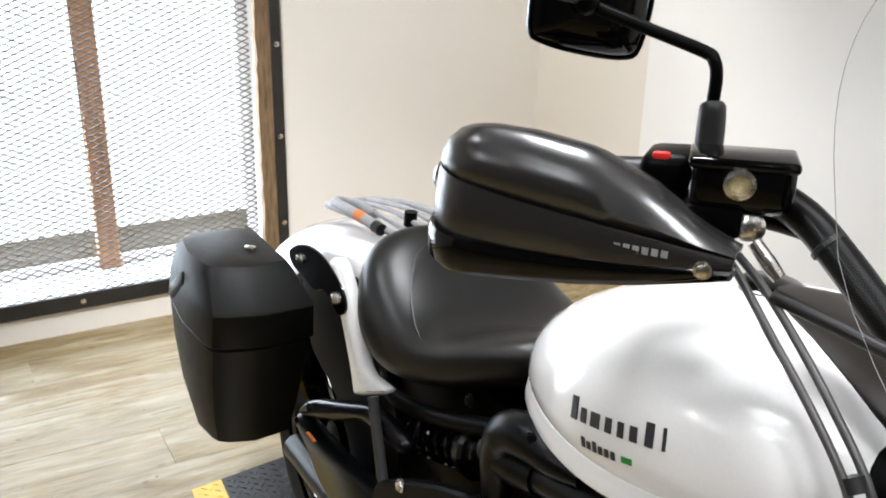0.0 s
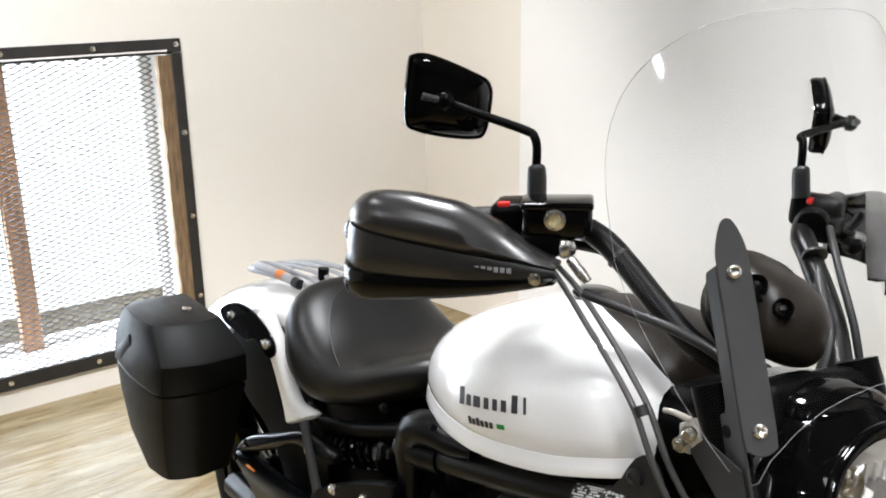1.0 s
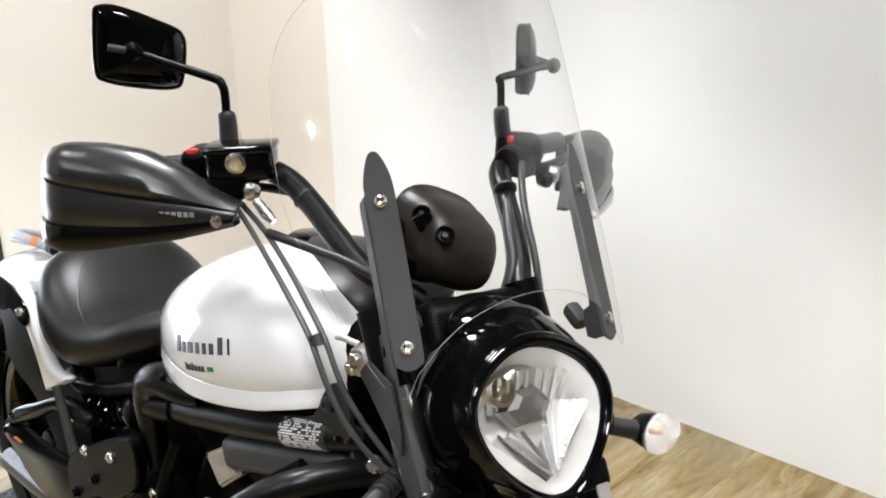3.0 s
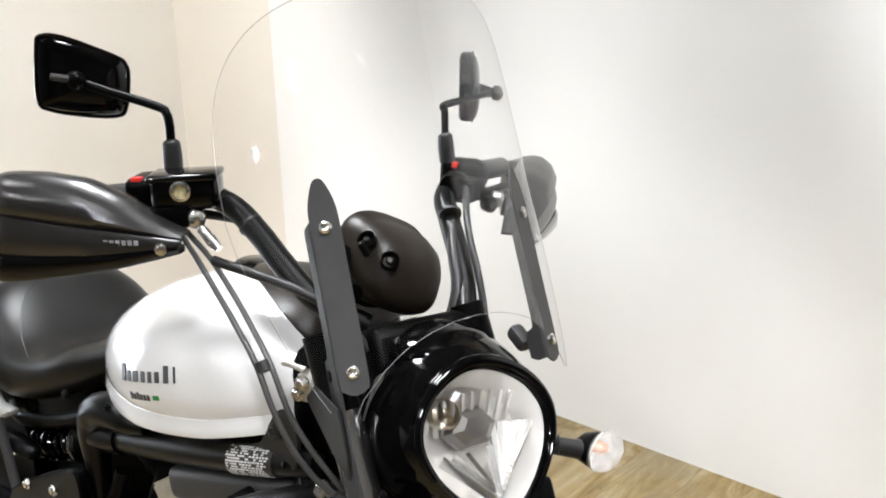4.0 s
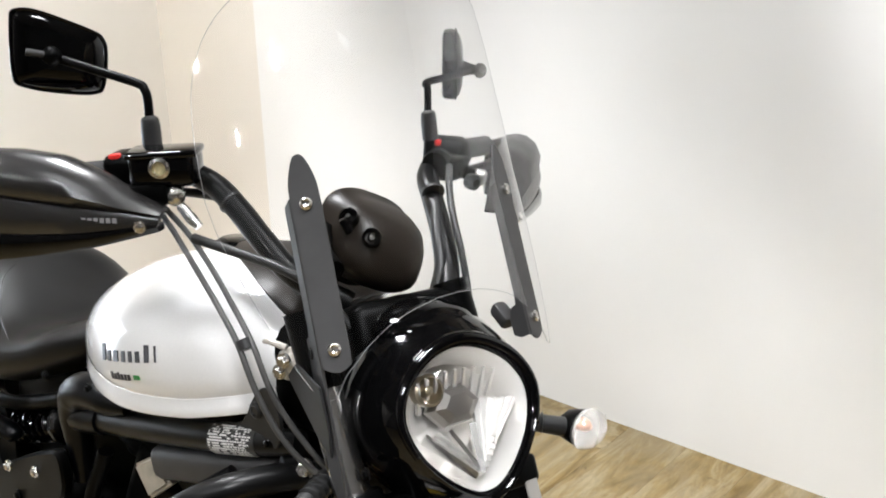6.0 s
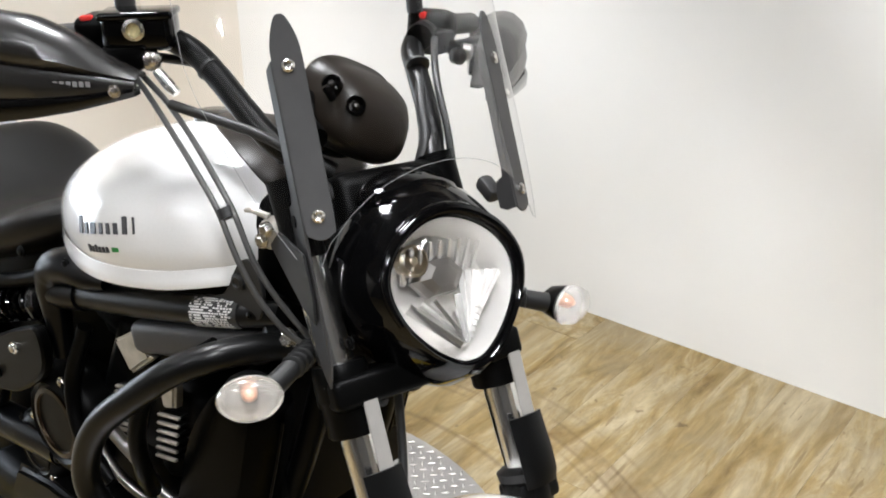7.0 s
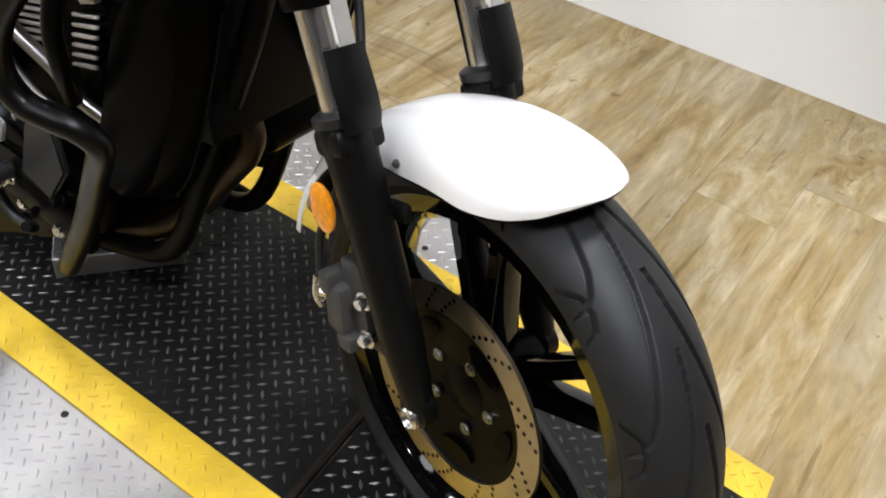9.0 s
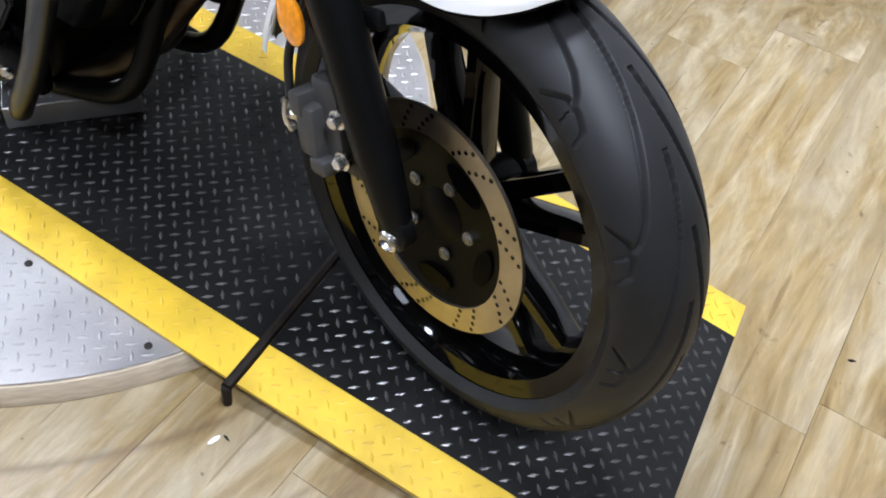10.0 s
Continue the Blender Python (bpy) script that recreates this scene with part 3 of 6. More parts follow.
def treads(name, spots, mat, label, parent):
    """Raised almond-shaped treads of tread plate: u, v, z, slope, turn."""
    verts, faces = [], []
    for u, v, z, slope, turn in spots:
        k = len(verts)
        c, s = math.cos(turn), math.sin(turn)
        for x, y, h in ((-0.0098, 0, 0), (0, -0.0031, 0), (0.0098, 0, 0), (0, 0.0031, 0), (-0.005, 0, 0.0022), (0.005, 0, 0.0022)):
            du, dv = x * c - y * s, x * s + y * c
            verts.append((u + du, v + dv, z + slope * du + h))
        faces.extend(((k, k + 1, k + 5, k + 4), (k + 1, k + 2, k + 5), (k + 2, k + 3, k + 4, k + 5), (k + 3, k, k + 4)))
    me = bpy.data.meshes.new(name)
    me.from_pydata(verts, [], faces)
    me.materials.append(mat)
    ob = new(name, me)
    ob.parent = parent
    return tagged(ob, label, kind="stuff")


# tread plate: dashes by turns along and across the diagonals, each tip against its neighbour's flank
PITCH = 0.0215
deck_spots, band_spots, bare_spots = [], [], []
for p in range(-90, 91):
    for q in range(-90, 91):
        u, v = CU + PITCH * (p + q) / math.sqrt(2), CV + PITCH * (p - q) / math.sqrt(2)
        turn = radians(45 if (p + q) % 2 else -45)
        if E0 + 0.008 < u < E1 - 0.008 and SV0 + 0.004 < v < SV1 - 0.004 and abs(u - H0) > 0.016 and abs(u - H1) > 0.017:
            slope = (deck_height(u + 0.001) - deck_height(u - 0.001)) / 0.002
            if min(abs(v - SV0 - BAND), abs(v - SV1 + BAND)) > 0.0062:
                (band_spots if v < SV0 + BAND or v > SV1 - BAND else deck_spots).append((*skew(u, v), deck_height(u), slope, turn))
        elif math.hypot(u - CU, v - CV) < CR - 0.010 and not SV0 - 0.008 < v < SV1 + 0.008:
            bare_spots.append((u, v, TOP, 0, turn))
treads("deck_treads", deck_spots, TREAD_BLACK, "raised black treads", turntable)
treads("band_treads", band_spots, DECK_YELLOW, "raised yellow treads", turntable)
treads("disc_treads", bare_spots, DECK_BARE, "raised bare metal treads", turntable)
for u, v in ((-0.565, -0.227), (-0.321, -0.231), (-1.1, -0.236), (-0.372, 0.445), (-0.62, 0.62)):
    part("rivet", lathe([(0.006, 0), (0.006, 0.002), (0.003, 0.0035)], basis((u, v, TOP), (0, 0, 1), (1, 0, 0)), 12), RUST, turntable)

# aluminium tread plate block under the engine
blk = empty("support_block", ROOM @ pose(-0.806, 0.085, TOP + 0.009, 0, 0, 51), "low bare aluminium tread plate block under the engine", "support block")
part("block_body", box(0.22, 0.17, 0.045, pose(0, 0, 0.0225), 0.002, 1), DECK_BARE, blk, smooth=0)
treads("block_treads", [(-0.096 + PITCH * i, -0.066 + PITCH * j, 0.045, 0, radians(90 if (i + j) % 2 else 0)) for i in range(10) for j in range(7)], DECK_BARE, "raised bare metal treads", blk)


# ---- the motorcycle ----
# S: front wheel and steering (x ahead, y to the rider's left, origin at the tyre's foot); F: frame, tank and tail, turned against the steering
bike = empty("motorcycle", pose(0.003, 0.002, 0.040), "pearl white cruiser motorcycle with windscreen, hand guards and black saddlebag", "motorcycle")
S = pose(0, 0, 0, -2.2, 0, -2.0)
F = Matrix.Translation((-0.453, -0.032, -0.008)) @ pose(0, 0, 0, 0, 0, 14) @ Matrix.Translation((0.45, 0, 0)) @ pose(0, 0, 0, -4)
AX = 0.312
RAKE = 0.52


def leg(y, z):
    """A point on a fork leg."""
    return Vector((leg_x(z), y - 0.048 * (z - AX), z))


def side_pose(sy):
    """Controls at the two ends of the handlebar."""
    return S @ Matrix.Translation((-0.011, -0.006, 0.001) if sy < 0 else (-0.005, 0.020, -0.021))


def leg_x(z):
    return 0.003 - (z - AX) * RAKE


# -- front wheel
def tyre(name, parent, at, radius, width, rim_r, grooves=True):
    nu, nw = (1100, 210) if grooves else (120, 28)
    long = [(0.225 * k, 0.003 + 0.030 * k ** 1.5) for k in lin(0, 1, 6)] + [(0.245, 0.040), (0.256, 0.048), (0.259, 0.060)]
    paths = (long, ((0.055, 0.061), (0.078, 0.047), (0.098, 0.046), (0.116, 0.050), (0.124, 0.061)))
    period = 2 * math.pi * radius / 12
    half = width / 2
    legs = [(a, b) for path in paths for a, b in zip(path, path[1:])]

    def groove_depth(s, l):
        """1 in the middle of a groove, 0 on the blocks; s round the tyre, l from its crown."""
        best = 1.0
        for (s0, l0), (s1, l1) in legs:
            if min(l0, l1) - 0.004 < l < max(l0, l1) + 0.004:
                for shift in (0, period, 2 * period):
                    if not min(s0, s1) - 0.004 < s + shift < max(s0, s1) + 0.004:
                        continue
                    ds, dl, es, el = s1 - s0, l1 - l0, s + shift - s0, l - l0
                    k = max(0.0, min(1.0, (es * ds + el * dl) / (ds * ds + dl * dl)))
                    best = min(best, math.hypot(es - k * ds, el - k * dl))
        return max(0.0, min(1.0, (0.0026 - best) / 0.0012))
    rings = []
    for i in range(nu):
        ang = 2 * math.pi * i / nu
        ring = []
        for k in range(nw + 1):
            w = -1 + 2 * k / nw
            a = w * radians(112)
            y = half * math.sin(a) / math.sin(radians(90)) if abs(a) < radians(90) else half * math.copysign(1 - 0.16 * (abs(a) - radians(90)) / radians(22), a)
            crown = radius - 0.052 * (1 - math.cos(min(abs(a), radians(90)))) if abs(a) < radians(90) else radius - 0.052 - (radius - 0.052 - rim_r) * (abs(a) - radians(90)) / radians(22)
            if grooves and abs(w) < 0.8:
                crown -= 0.006 * groove_depth(((ang * radius) + (0 if w < 0 else period / 2)) % period, abs(w) * 0.088)
            ring.append((crown * math.sin(ang), y, crown * math.cos(ang)))
        rings.append(ring)
    bm = bmesh.new()
    vr = [[bm.verts.new(q) for q in ring] for ring in rings]
    skin(bm, vr, cap=False, loop=False, around=True)
    return part(name, bm, RUBBER, parent, "black tyre with curved tread grooves", at, smooth=50)


def wheel(name, at, radius, width, rim_r, rim_w, spokes, disc_side, disc_r):
    """A cast wheel: rim, hub, twin spokes, tyre and a drilled brake disc. The wheel's axle is the local y axis."""
    h = rim_w / 2
    turn = basis((0, 0, 0), (0, 1, 0), (1, 0, 0))
    prof = [(rim_r + 0.010, -h), (rim_r + 0.012, -h + 0.006), (rim_r - 0.004, -h + 0.012), (rim_r - 0.016, -h * 0.45), (rim_r - 0.022, 0), (rim_r - 0.016, h * 0.45),
            (rim_r - 0.004, h - 0.012), (rim_r + 0.012, h - 0.006), (rim_r + 0.010, h), (rim_r - 0.014, h - 0.004), (rim_r - 0.030, h * 0.5), (rim_r - 0.034, 0), (rim_r - 0.030, -h * 0.5), (rim_r - 0.014, -h + 0.004)]
    ob = part(name, lathe(prof, turn, 72, closed=True), GLOSS_BLACK, bike, "gloss black cast wheel", at)
    part("hub", lathe([(0.02, -0.06), (0.036, -0.055), (0.04, -0.03), (0.034, 0), (0.04, 0.03), (0.036, 0.055), (0.02, 0.06)], turn, 32), SATIN_BLACK, ob)
    for k in range(spokes):
        for off in (-11, 11):
            a = radians(k * 360 / spokes + off)
            b = radians(k * 360 / spokes + off * 0.9)
            d0, d1 = Vector((math.sin(a), 0, math.cos(a))), Vector((math.sin(b), 0, math.cos(b)))
            rings = []
            for t in lin(0, 1, 5):
                c = d0.lerp(d1, t).normalized() * (0.03 + t * (rim_r - 0.03 - 0.024))
                side = Vector((d0.z, 0, -d0.x))
                hw, dp = 0.0115 - 0.002 * t + 0.003 * t * t, 0.026 - 0.008 * t
                rings.append([c + side * (hw * x) + Vector((0, dp * y, 0)) for x, y in ((-1, -0.7), (-0.6, -1), (0.6, -1), (1, -0.7), (1, 0.7), (0.6, 1), (-0.6, 1), (-1, 0.7))])
            part("spoke", loft(rings), GLOSS_BLACK, ob)
    tyre("tyre", ob, None, radius, width, rim_r + 0.009, disc_r > 0.13)
    if disc_side:
        y = disc_side
        ro, ri = disc_r, disc_r - 0.034
        part("brake_disc", lathe([(ri, y - 0.0025), (ro, y - 0.0025), (ro, y + 0.0025), (ri, y + 0.0025)], turn, 96, closed=True), DISC_STEEL, ob, "bronze tinted steel brake disc with drilled holes", smooth=30)
        hole = bmesh.new()
        for k in range(18):
            for j, rr in enumerate((0.12, 0.36, 0.60, 0.84)):
                a = 2 * math.pi * (k + 0.16 * j + (0.33 if k % 2 else 0)) / 18
                r = ri + (ro - ri) * rr
                lathe([(0.0030, y + math.copysign(0.0024, y)), (0.0030, y + math.copysign(0.0028, y))], Matrix.Translation((r * math.sin(a), 0, r * math.cos(a))) @ turn, 8, hole)
        tagged(part("drill_hole", hole, GLOSS_BLACK, ob, smooth=0), kind="stuff")
        car = lathe([(0.03, y * 0.75), (ri + 0.004, y - math.copysign(0.001, y)), (ri + 0.004, y - math.copysign(0.004, y)), (0.03, y * 0.55)], turn, 64)
        part("disc_carrier", car, SATIN_BLACK, ob, "black pressed disc carrier")
        for k in range(5):
            a = radians(k * 72 + 30)
            bolt((0.052 * math.sin(a), y * 0.84, 0.052 * math.cos(a)), (0, math.copysign(1, y), 0), 0.0068, 0.005, DARK_STEEL, ob, "disc_bolt")
            a = radians(k * 72 + 66)
            slot = [(0.088 + 0.013 * math.cos(t) * (1 if abs(math.cos(t)) < 2 else 1), 0.03 * math.sin(t)) for t in lin(0, 2 * math.pi, 16, endpoint=False)]
            mm = Matrix.Rotation(-a + math.pi / 2, 4, "Y") @ basis((0, y * 0.955, 0), (1, 0, 0), (0, 0, 1))
            part("carrier_slot", slab(slot, 0.0016, mm), SHROUD_BLACK, ob, smooth=0)
    return ob


wheel("front_wheel", S @ pose(0.006, 0.018, AX - 0.006, 0, -18, 0), 0.315, 0.134, 0.241, 0.110, 5, -0.071, 0.150)
wheel("rear_wheel", F @ pose(-1.575, 0, 0.306), 0.306, 0.160, 0.222, 0.125, 5, 0.075, 0.12)

# -- fork
for sy in (-1, 1):
    y = 0.1 * sy
    lower = [leg(y, z) for z in (0.305, 0.315, 0.40, 0.52, 0.585, 0.60, 0.618, 0.622)]
    leg_ob = part("fork_leg", tube(lower, [0.010, 0.018, 0.0255, 0.027, 0.0285, 0.0315, 0.0315, 0.028], 20, 2), FORK_BLACK, bike, "satin black fork lower", S)
    part("axle_lug", lathe([(0.019, -0.013), (0.024, -0.009), (0.024, 0.009), (0.019, 0.013)], basis((0, y, AX), (0, 1, 0), (1, 0, 0)), 24), FORK_BLACK, leg_ob)
    part("fork_sleeve", tube([leg(y, z) for z in (0.905, 0.985)], 0.0225, 20, 0), SATIN_BLACK, leg_ob, "black fork sleeve")
    part("stanchion", tube([leg(y, z) for z in (0.60, 0.91)], 0.0205, 24, 0), CHROME, leg_ob, "polished chrome fork tube")
    part("seal_ring", lathe([(0.0215, 0), (0.032, 0.002), (0.033, 0.012), (0.024, 0.018)], basis(leg(y, 0.618), (-RAKE, 0, 1), (0, 1, 0)), 24), HOSE, leg_ob)
    # guard: a black shroud on the inner front of the lower, a pale strip above it
    fm = basis((leg_x(0.66), y, 0.66), (0, 1, 0), (-RAKE, 0, 1))
    inner = -sy
    front = Vector((1, 0, RAKE)).normalized()
    shroud = bmesh.new()
    rings = []
    for z, r in ((0.612, 0.037), (0.625, 0.041), (0.645, 0.042), (0.668, 0.041), (0.690, 0.040)):
        c = leg(y, z)
        ring = []
        for a in lin(-30, 36, 9):
            ring.append(c + front * (r * math.cos(radians(a))) + Vector((0, (r + 0.006) * math.sin(radians(a)) * 1.0, 0)))
        for a in lin(36, -30, 9):
            ring.append(c + front * ((r - 0.004) * math.cos(radians(a))) + Vector((0, (r + 0.002) * math.sin(radians(a)), 0)))
        rings.append(ring)
    part("fork_shroud", loft(rings, bm=shroud), FORK_BLACK, leg_ob, "black plastic fork shroud")
    strip = slab([(-0.009, -0.04), (0.009, -0.04), (0.009, 0.075), (-0.009, 0.075)], 0.003, basis(leg(y + 0.008, 0.705) + front * 0.034, (0, 1, 0), (-RAKE, 0, 1)), 0.0008)
    part("guard_strip", strip, GUARD_STRIP, leg_ob, "pale grey strip over the fork tube")
    if sy < 0:
        part("axle_end", lathe([(0.0145, 0), (0.0145, 0.005), (0.011, 0.008), (0.0075, 0.003)], basis((0.004, -0.113, AX - 0.006), (0, -1, 0), (1, 0, 0)), 20), BRIGHT, leg_ob, "bright axle end")
        rm = basis((-0.157, -0.136, 0.517), (0.2, -1, 0.1), (-RAKE, 0, 1))
        part("reflector", lathe([(0.014, -0.004), (0.017, 0), (0.017, 0.004), (0.014, 0.007), (0.004, 0.0078)], rm @ Matrix.Diagonal((1, 1.75, 0.95, 1)), 28), AMBER, bike, "oval amber side reflector", S)
        part("reflector_stay", box(0.03, 0.01, 0.045, pose(-0.140, -0.118, 0.530, 0, 20, 0), 0.003, 1), SATIN_BLACK, bike, "", S)
    part("leg_cap", box(0.052, 0.060, 0.030, basis(leg(y, 0.606) + front * 0.003, (1, 0, RAKE), (0, 1, 0)), 0.008, 2), FORK_BLACK, leg_ob, "black cap with guard mount")
    # fender stay
    part("fender_stay", box(0.036, 0.012, 0.022, pose(leg_x(0.535) + 0.026, y * 0.88, 0.540, 0, -20, 0), 0.004, 2), FORK_BLACK, leg_ob)

# -- triple clamp
tri = box(0.062, 0.255, 0.036, pose(leg_x(0.772) + 0.006, -0.022, 0.772, 0, -27, 0), 0.008, 3)
for sy in (-1, 1):
    lathe([(0.027, -0.052), (0.0295, -0.048), (0.0295, -0.012), (0.032, -0.008), (0.032, 0.024), (0.030, 0.03)], basis(leg(0.1 * sy, 0.772), (-RAKE, 0, 1), (0, 1, 0)), 28, tri)
clamp = part("triple_clamp", tri, SATIN_BLACK, bike, "satin black lower fork clamp", S)
for z in (0.782, 0.760):
    for sy in (-1, 1):
        bolt((leg_x(z) + 0.022, 0.066 * sy - 0.024, z + 0.001), (1, 0, 0.45), 0.006, 0.004, BRACKET, clamp, "clamp_bolt")

# -- front fender
def fender(inset=0.0):
    rows = ((-80, 0.333, 0.050, 0.322), (-76, 0.334, 0.060, 0.312), (-64, 0.336, 0.068, 0.308), (-50, 0.338, 0.070, 0.302), (-34, 0.341, 0.072, 0.290), (-22, 0.344, 0.077, 0.280), (-10, 0.349, 0.082, 0.282), (0, 0.354, 0.083, 0.287),
            (8, 0.358, 0.076, 0.304), (13, 0.360, 0.062, 0.326), (15.6, 0.360, 0.043, 0.345), (16.8, 0.359, 0.022, 0.354), (17.2, 0.358, 0.008, 0.357))
    rings = []
    for ang, rt, w, re in smooth_rows(rows, 5):
        d = Vector((math.sin(radians(ang)), 0, math.cos(radians(ang))))
        c = Vector((0, 0, AX))
        outer, inner = [], []
        for s in lin(-1, 1, 25):
            k = abs(s) ** 2.6
            y = w * math.copysign(1 - (1 - abs(s)) ** 1.7, s)
            outer.append(c + d * (rt + (re - rt) * k - inset) + Vector((0, y * (1 - 6 * inset), 0)))
            inner.append(c + d * (rt + (re - rt) * k - 0.003 * (1 - k) - 0.0005 - inset) + Vector((0, y * (0.965 - 6 * inset), 0)))
        rings.append(outer + inner[::-1])
    return loft(rings)


fen = part("front_fender", fender(), PEARL, bike, "pearl white front fender", S, smooth=35)
part("fender_liner", fender(0.0045), SATIN_BLACK, fen, "black lining inside the fender", smooth=35)
for sy in (-1, 1):
    bolt((-0.110, 0.0785 * sy, AX + 0.272), (0, sy, 0.1), 0.004, 0.004, BRACKET, fen, "fender_bolt")

# -- caliper and its hose
cal = bmesh.new()
cm = pose(-0.112, -0.100, 0.398, 0, -14, 0)
box(0.046, 0.040, 0.110, cm, 0.006, 2, cal)
box(0.036, 0.060, 0.066, cm @ pose(-0.020, -0.008, -0.010), 0.008, 2, cal)
box(0.022, 0.066, 0.030, cm @ pose(-0.030, -0.008, 0.022), 0.005, 2, cal)
box(0.030, 0.050, 0.022, cm @ pose(-0.004, -0.014, -0.050), 0.006, 2, cal)
box(0.034, 0.03, 0.034, cm @ pose(0.022, 0.008, -0.05), 0.006, 2, cal)
box(0.03, 0.03, 0.036, cm @ pose(0.016, 0.004, 0.055), 0.008, 2, cal)
calp = part("brake_caliper", cal, CALIPER, bike, "dark grey front brake caliper", S)
for q in ((-0.090, -0.120, 0.422), (-0.080, -0.118, 0.368)):
    bolt(q, (0.15, -1, 0), 0.0095, 0.014, BRIGHT, calp, "caliper_bolt")
bolt((-0.150, -0.128, 0.392), (-0.4, -1, 0.3), 0.0085, 0.014, BRIGHT, calp, "bleed_bolt")
part("banjo", tube([(-0.172, -0.130, 0.402), (-0.166, -0.132, 0.378), (-0.156, -0.130, 0.366)], [0.006, 0.0085, 0.0075], 10, 3), BRIGHT, calp, "bright hose fitting")
part("brake_hose", tube([(-0.170, -0.128, 0.404), (-0.180, -0.122, 0.46), (-0.168, -0.105, 0.54), (-0.185, -0.075, 0.62), (-0.23, -0.05, 0.70), (-0.27, -0.04, 0.80)], 0.0055, 10), HOSE, bike, "black brake hose", S)
part("hose_sleeve", tube([(-0.115, -0.105, 0.48), (-0.128, -0.102, 0.53), (-0.14, -0.09, 0.60)], 0.007, 10), HOSE, bike, "black wheel sensor lead", S)

tagl = loft([[(x - 0.0045, y, z), (x + 0.0045, y - 0.001, z), (x + 0.0045, y - 0.0022, z), (x - 0.0045, y - 0.0012, z)] for x, y, z in ((-0.196, -0.120, 0.530), (-0.205, -0.123, 0.508), (-0.214, -0.124, 0.484), (-0.222, -0.123, 0.456), (-0.230, -0.120, 0.425))])
part("tie_tail", tagl, WHITE_LABEL, bike, "white cable tie tail on the brake hose", S)

# -- headlight
TL = radians(28)
HN, HT = Vector((math.cos(TL), 0, math.sin(TL))), Vector((-math.sin(TL), 0, math.cos(TL)))
HC = Vector((-0.203, 0.003, 0.879))
LENS_OUT = smooth_outline([(0, 0.081), (0.036, 0.072), (0.067, 0.049), (0.082, 0.016), (0.073, -0.022), (0.048, -0.056), (0.020, -0.078), (0, -0.083),
                           (-0.020, -0.078), (-0.048, -0.056), (-0.073, -0.022), (-0.082, 0.016), (-0.067, 0.049), (-0.036, 0.072)], 4)


def lamp_ring(scale, along, lift=0.0, sy=1.0, hood=0.0):
    return [HC + HN * along + Vector((0, x * scale * sy, 0)) + HT * (z * scale + lift + hood * max(0.0, z / 0.078) ** 1.6) for x, z in LENS_OUT]


shell_rings = [lamp_ring(1.0, -0.004), lamp_ring(1.03, 0.006), lamp_ring(1.10, 0.008), lamp_ring(1.17, 0.0, 0.0, 1.0, 0.004), lamp_ring(1.27, -0.022, 0.002, 1.0, 0.018), lamp_ring(1.36, -0.045, 0.003, 1.02, 0.028), lamp_ring(1.38, -0.065, 0.004, 1.02, 0.032),
               lamp_ring(1.36, -0.09, 0.006, 1.02, 0.030), lamp_ring(1.2, -0.135, 0.010, 1.0, 0.020), lamp_ring(0.85, -0.165, 0.012, 1.0, 0.01)]
nac = part("headlight_shell", loft(shell_rings, cap=False), GLOSS_BLACK, bike, "gloss black headlight shell", S, smooth=60)
brow = tube([HC + HN * 0.004 + Vector((0, x * 1.10, 0)) + HT * (z * 1.10) for x, z in LENS_OUT[-16:] + LENS_OUT[:17]], [0.004, 0.007, 0.009, 0.007, 0.004], 10, 0)
part("brow", brow, GLOSS_BLACK, nac, "gloss black brow over the lamp")
bowl = loft([lamp_ring(0.985, -0.002), lamp_ring(0.93, -0.02), lamp_ring(0.8, -0.045), lamp_ring(0.55, -0.062), lamp_ring(0.2, -0.068), lamp_ring(0.01, -0.069)], cap=False)
part("reflector_bowl", bowl, REFLECTOR, nac, "silvered headlight bowl with facets", smooth=12)
# facets: steps across the upper bowl, a V of bright bars, upright flutes down the outer side


def lamp_at(x, z, d):
    return HC + Vector((0, x, 0)) + HT * z + HN * d


fl = bmesh.new()
for k in range(9):
    x = -0.044 + 0.013 * k
    tube([lamp_at(x, 0.056 - 0.010 * (x / 0.06) ** 2, -0.024), lamp_at(x * 0.92, 0.016, -0.046)], [0.0026, 0.0034], 4, 0, fl)
for k in range(6):
    x = 0.020 + 0.0085 * k
    tube([lamp_at(x + 0.010, 0.016 - 0.002 * k, -0.036 + 0.003 * k), lamp_at(x * 0.42 + 0.004, -0.060 + 0.006 * k, -0.018 + 0.001 * k)], [0.0055, 0.0045], 4, 0, fl)
part("flute", fl, REFLECTOR, nac, "bright stepped facets", smooth=12)
vb = bmesh.new()
for x0, x1, r in ((-0.050, -0.004, 0.0075), (-0.034, 0.002, 0.0055), (-0.016, 0.004, 0.0045), (0.016, 0.003, 0.006)):
    tube([lamp_at(x0, -0.010, -0.030), lamp_at(x1, -0.064, -0.012)], [r, r * 0.8], 4, 0, vb)
part("lamp_bar", vb, CHROME, nac, "V of silvered bars", smooth=12)
part("bulb_ring", lathe([(0.020, -0.040), (0.022, -0.022), (0.018, -0.020), (0.015, -0.030), (0.009, -0.034), (0.006, -0.022), (0.001, -0.020)], basis(lamp_at(-0.030, 0.040, -0.004), HN, (0, 1, 0)) @ Matrix.Diagonal((1, 0.85, 0.85, 1)), 28), DISC_STEEL, nac, "dull brassy ring round the bulb")
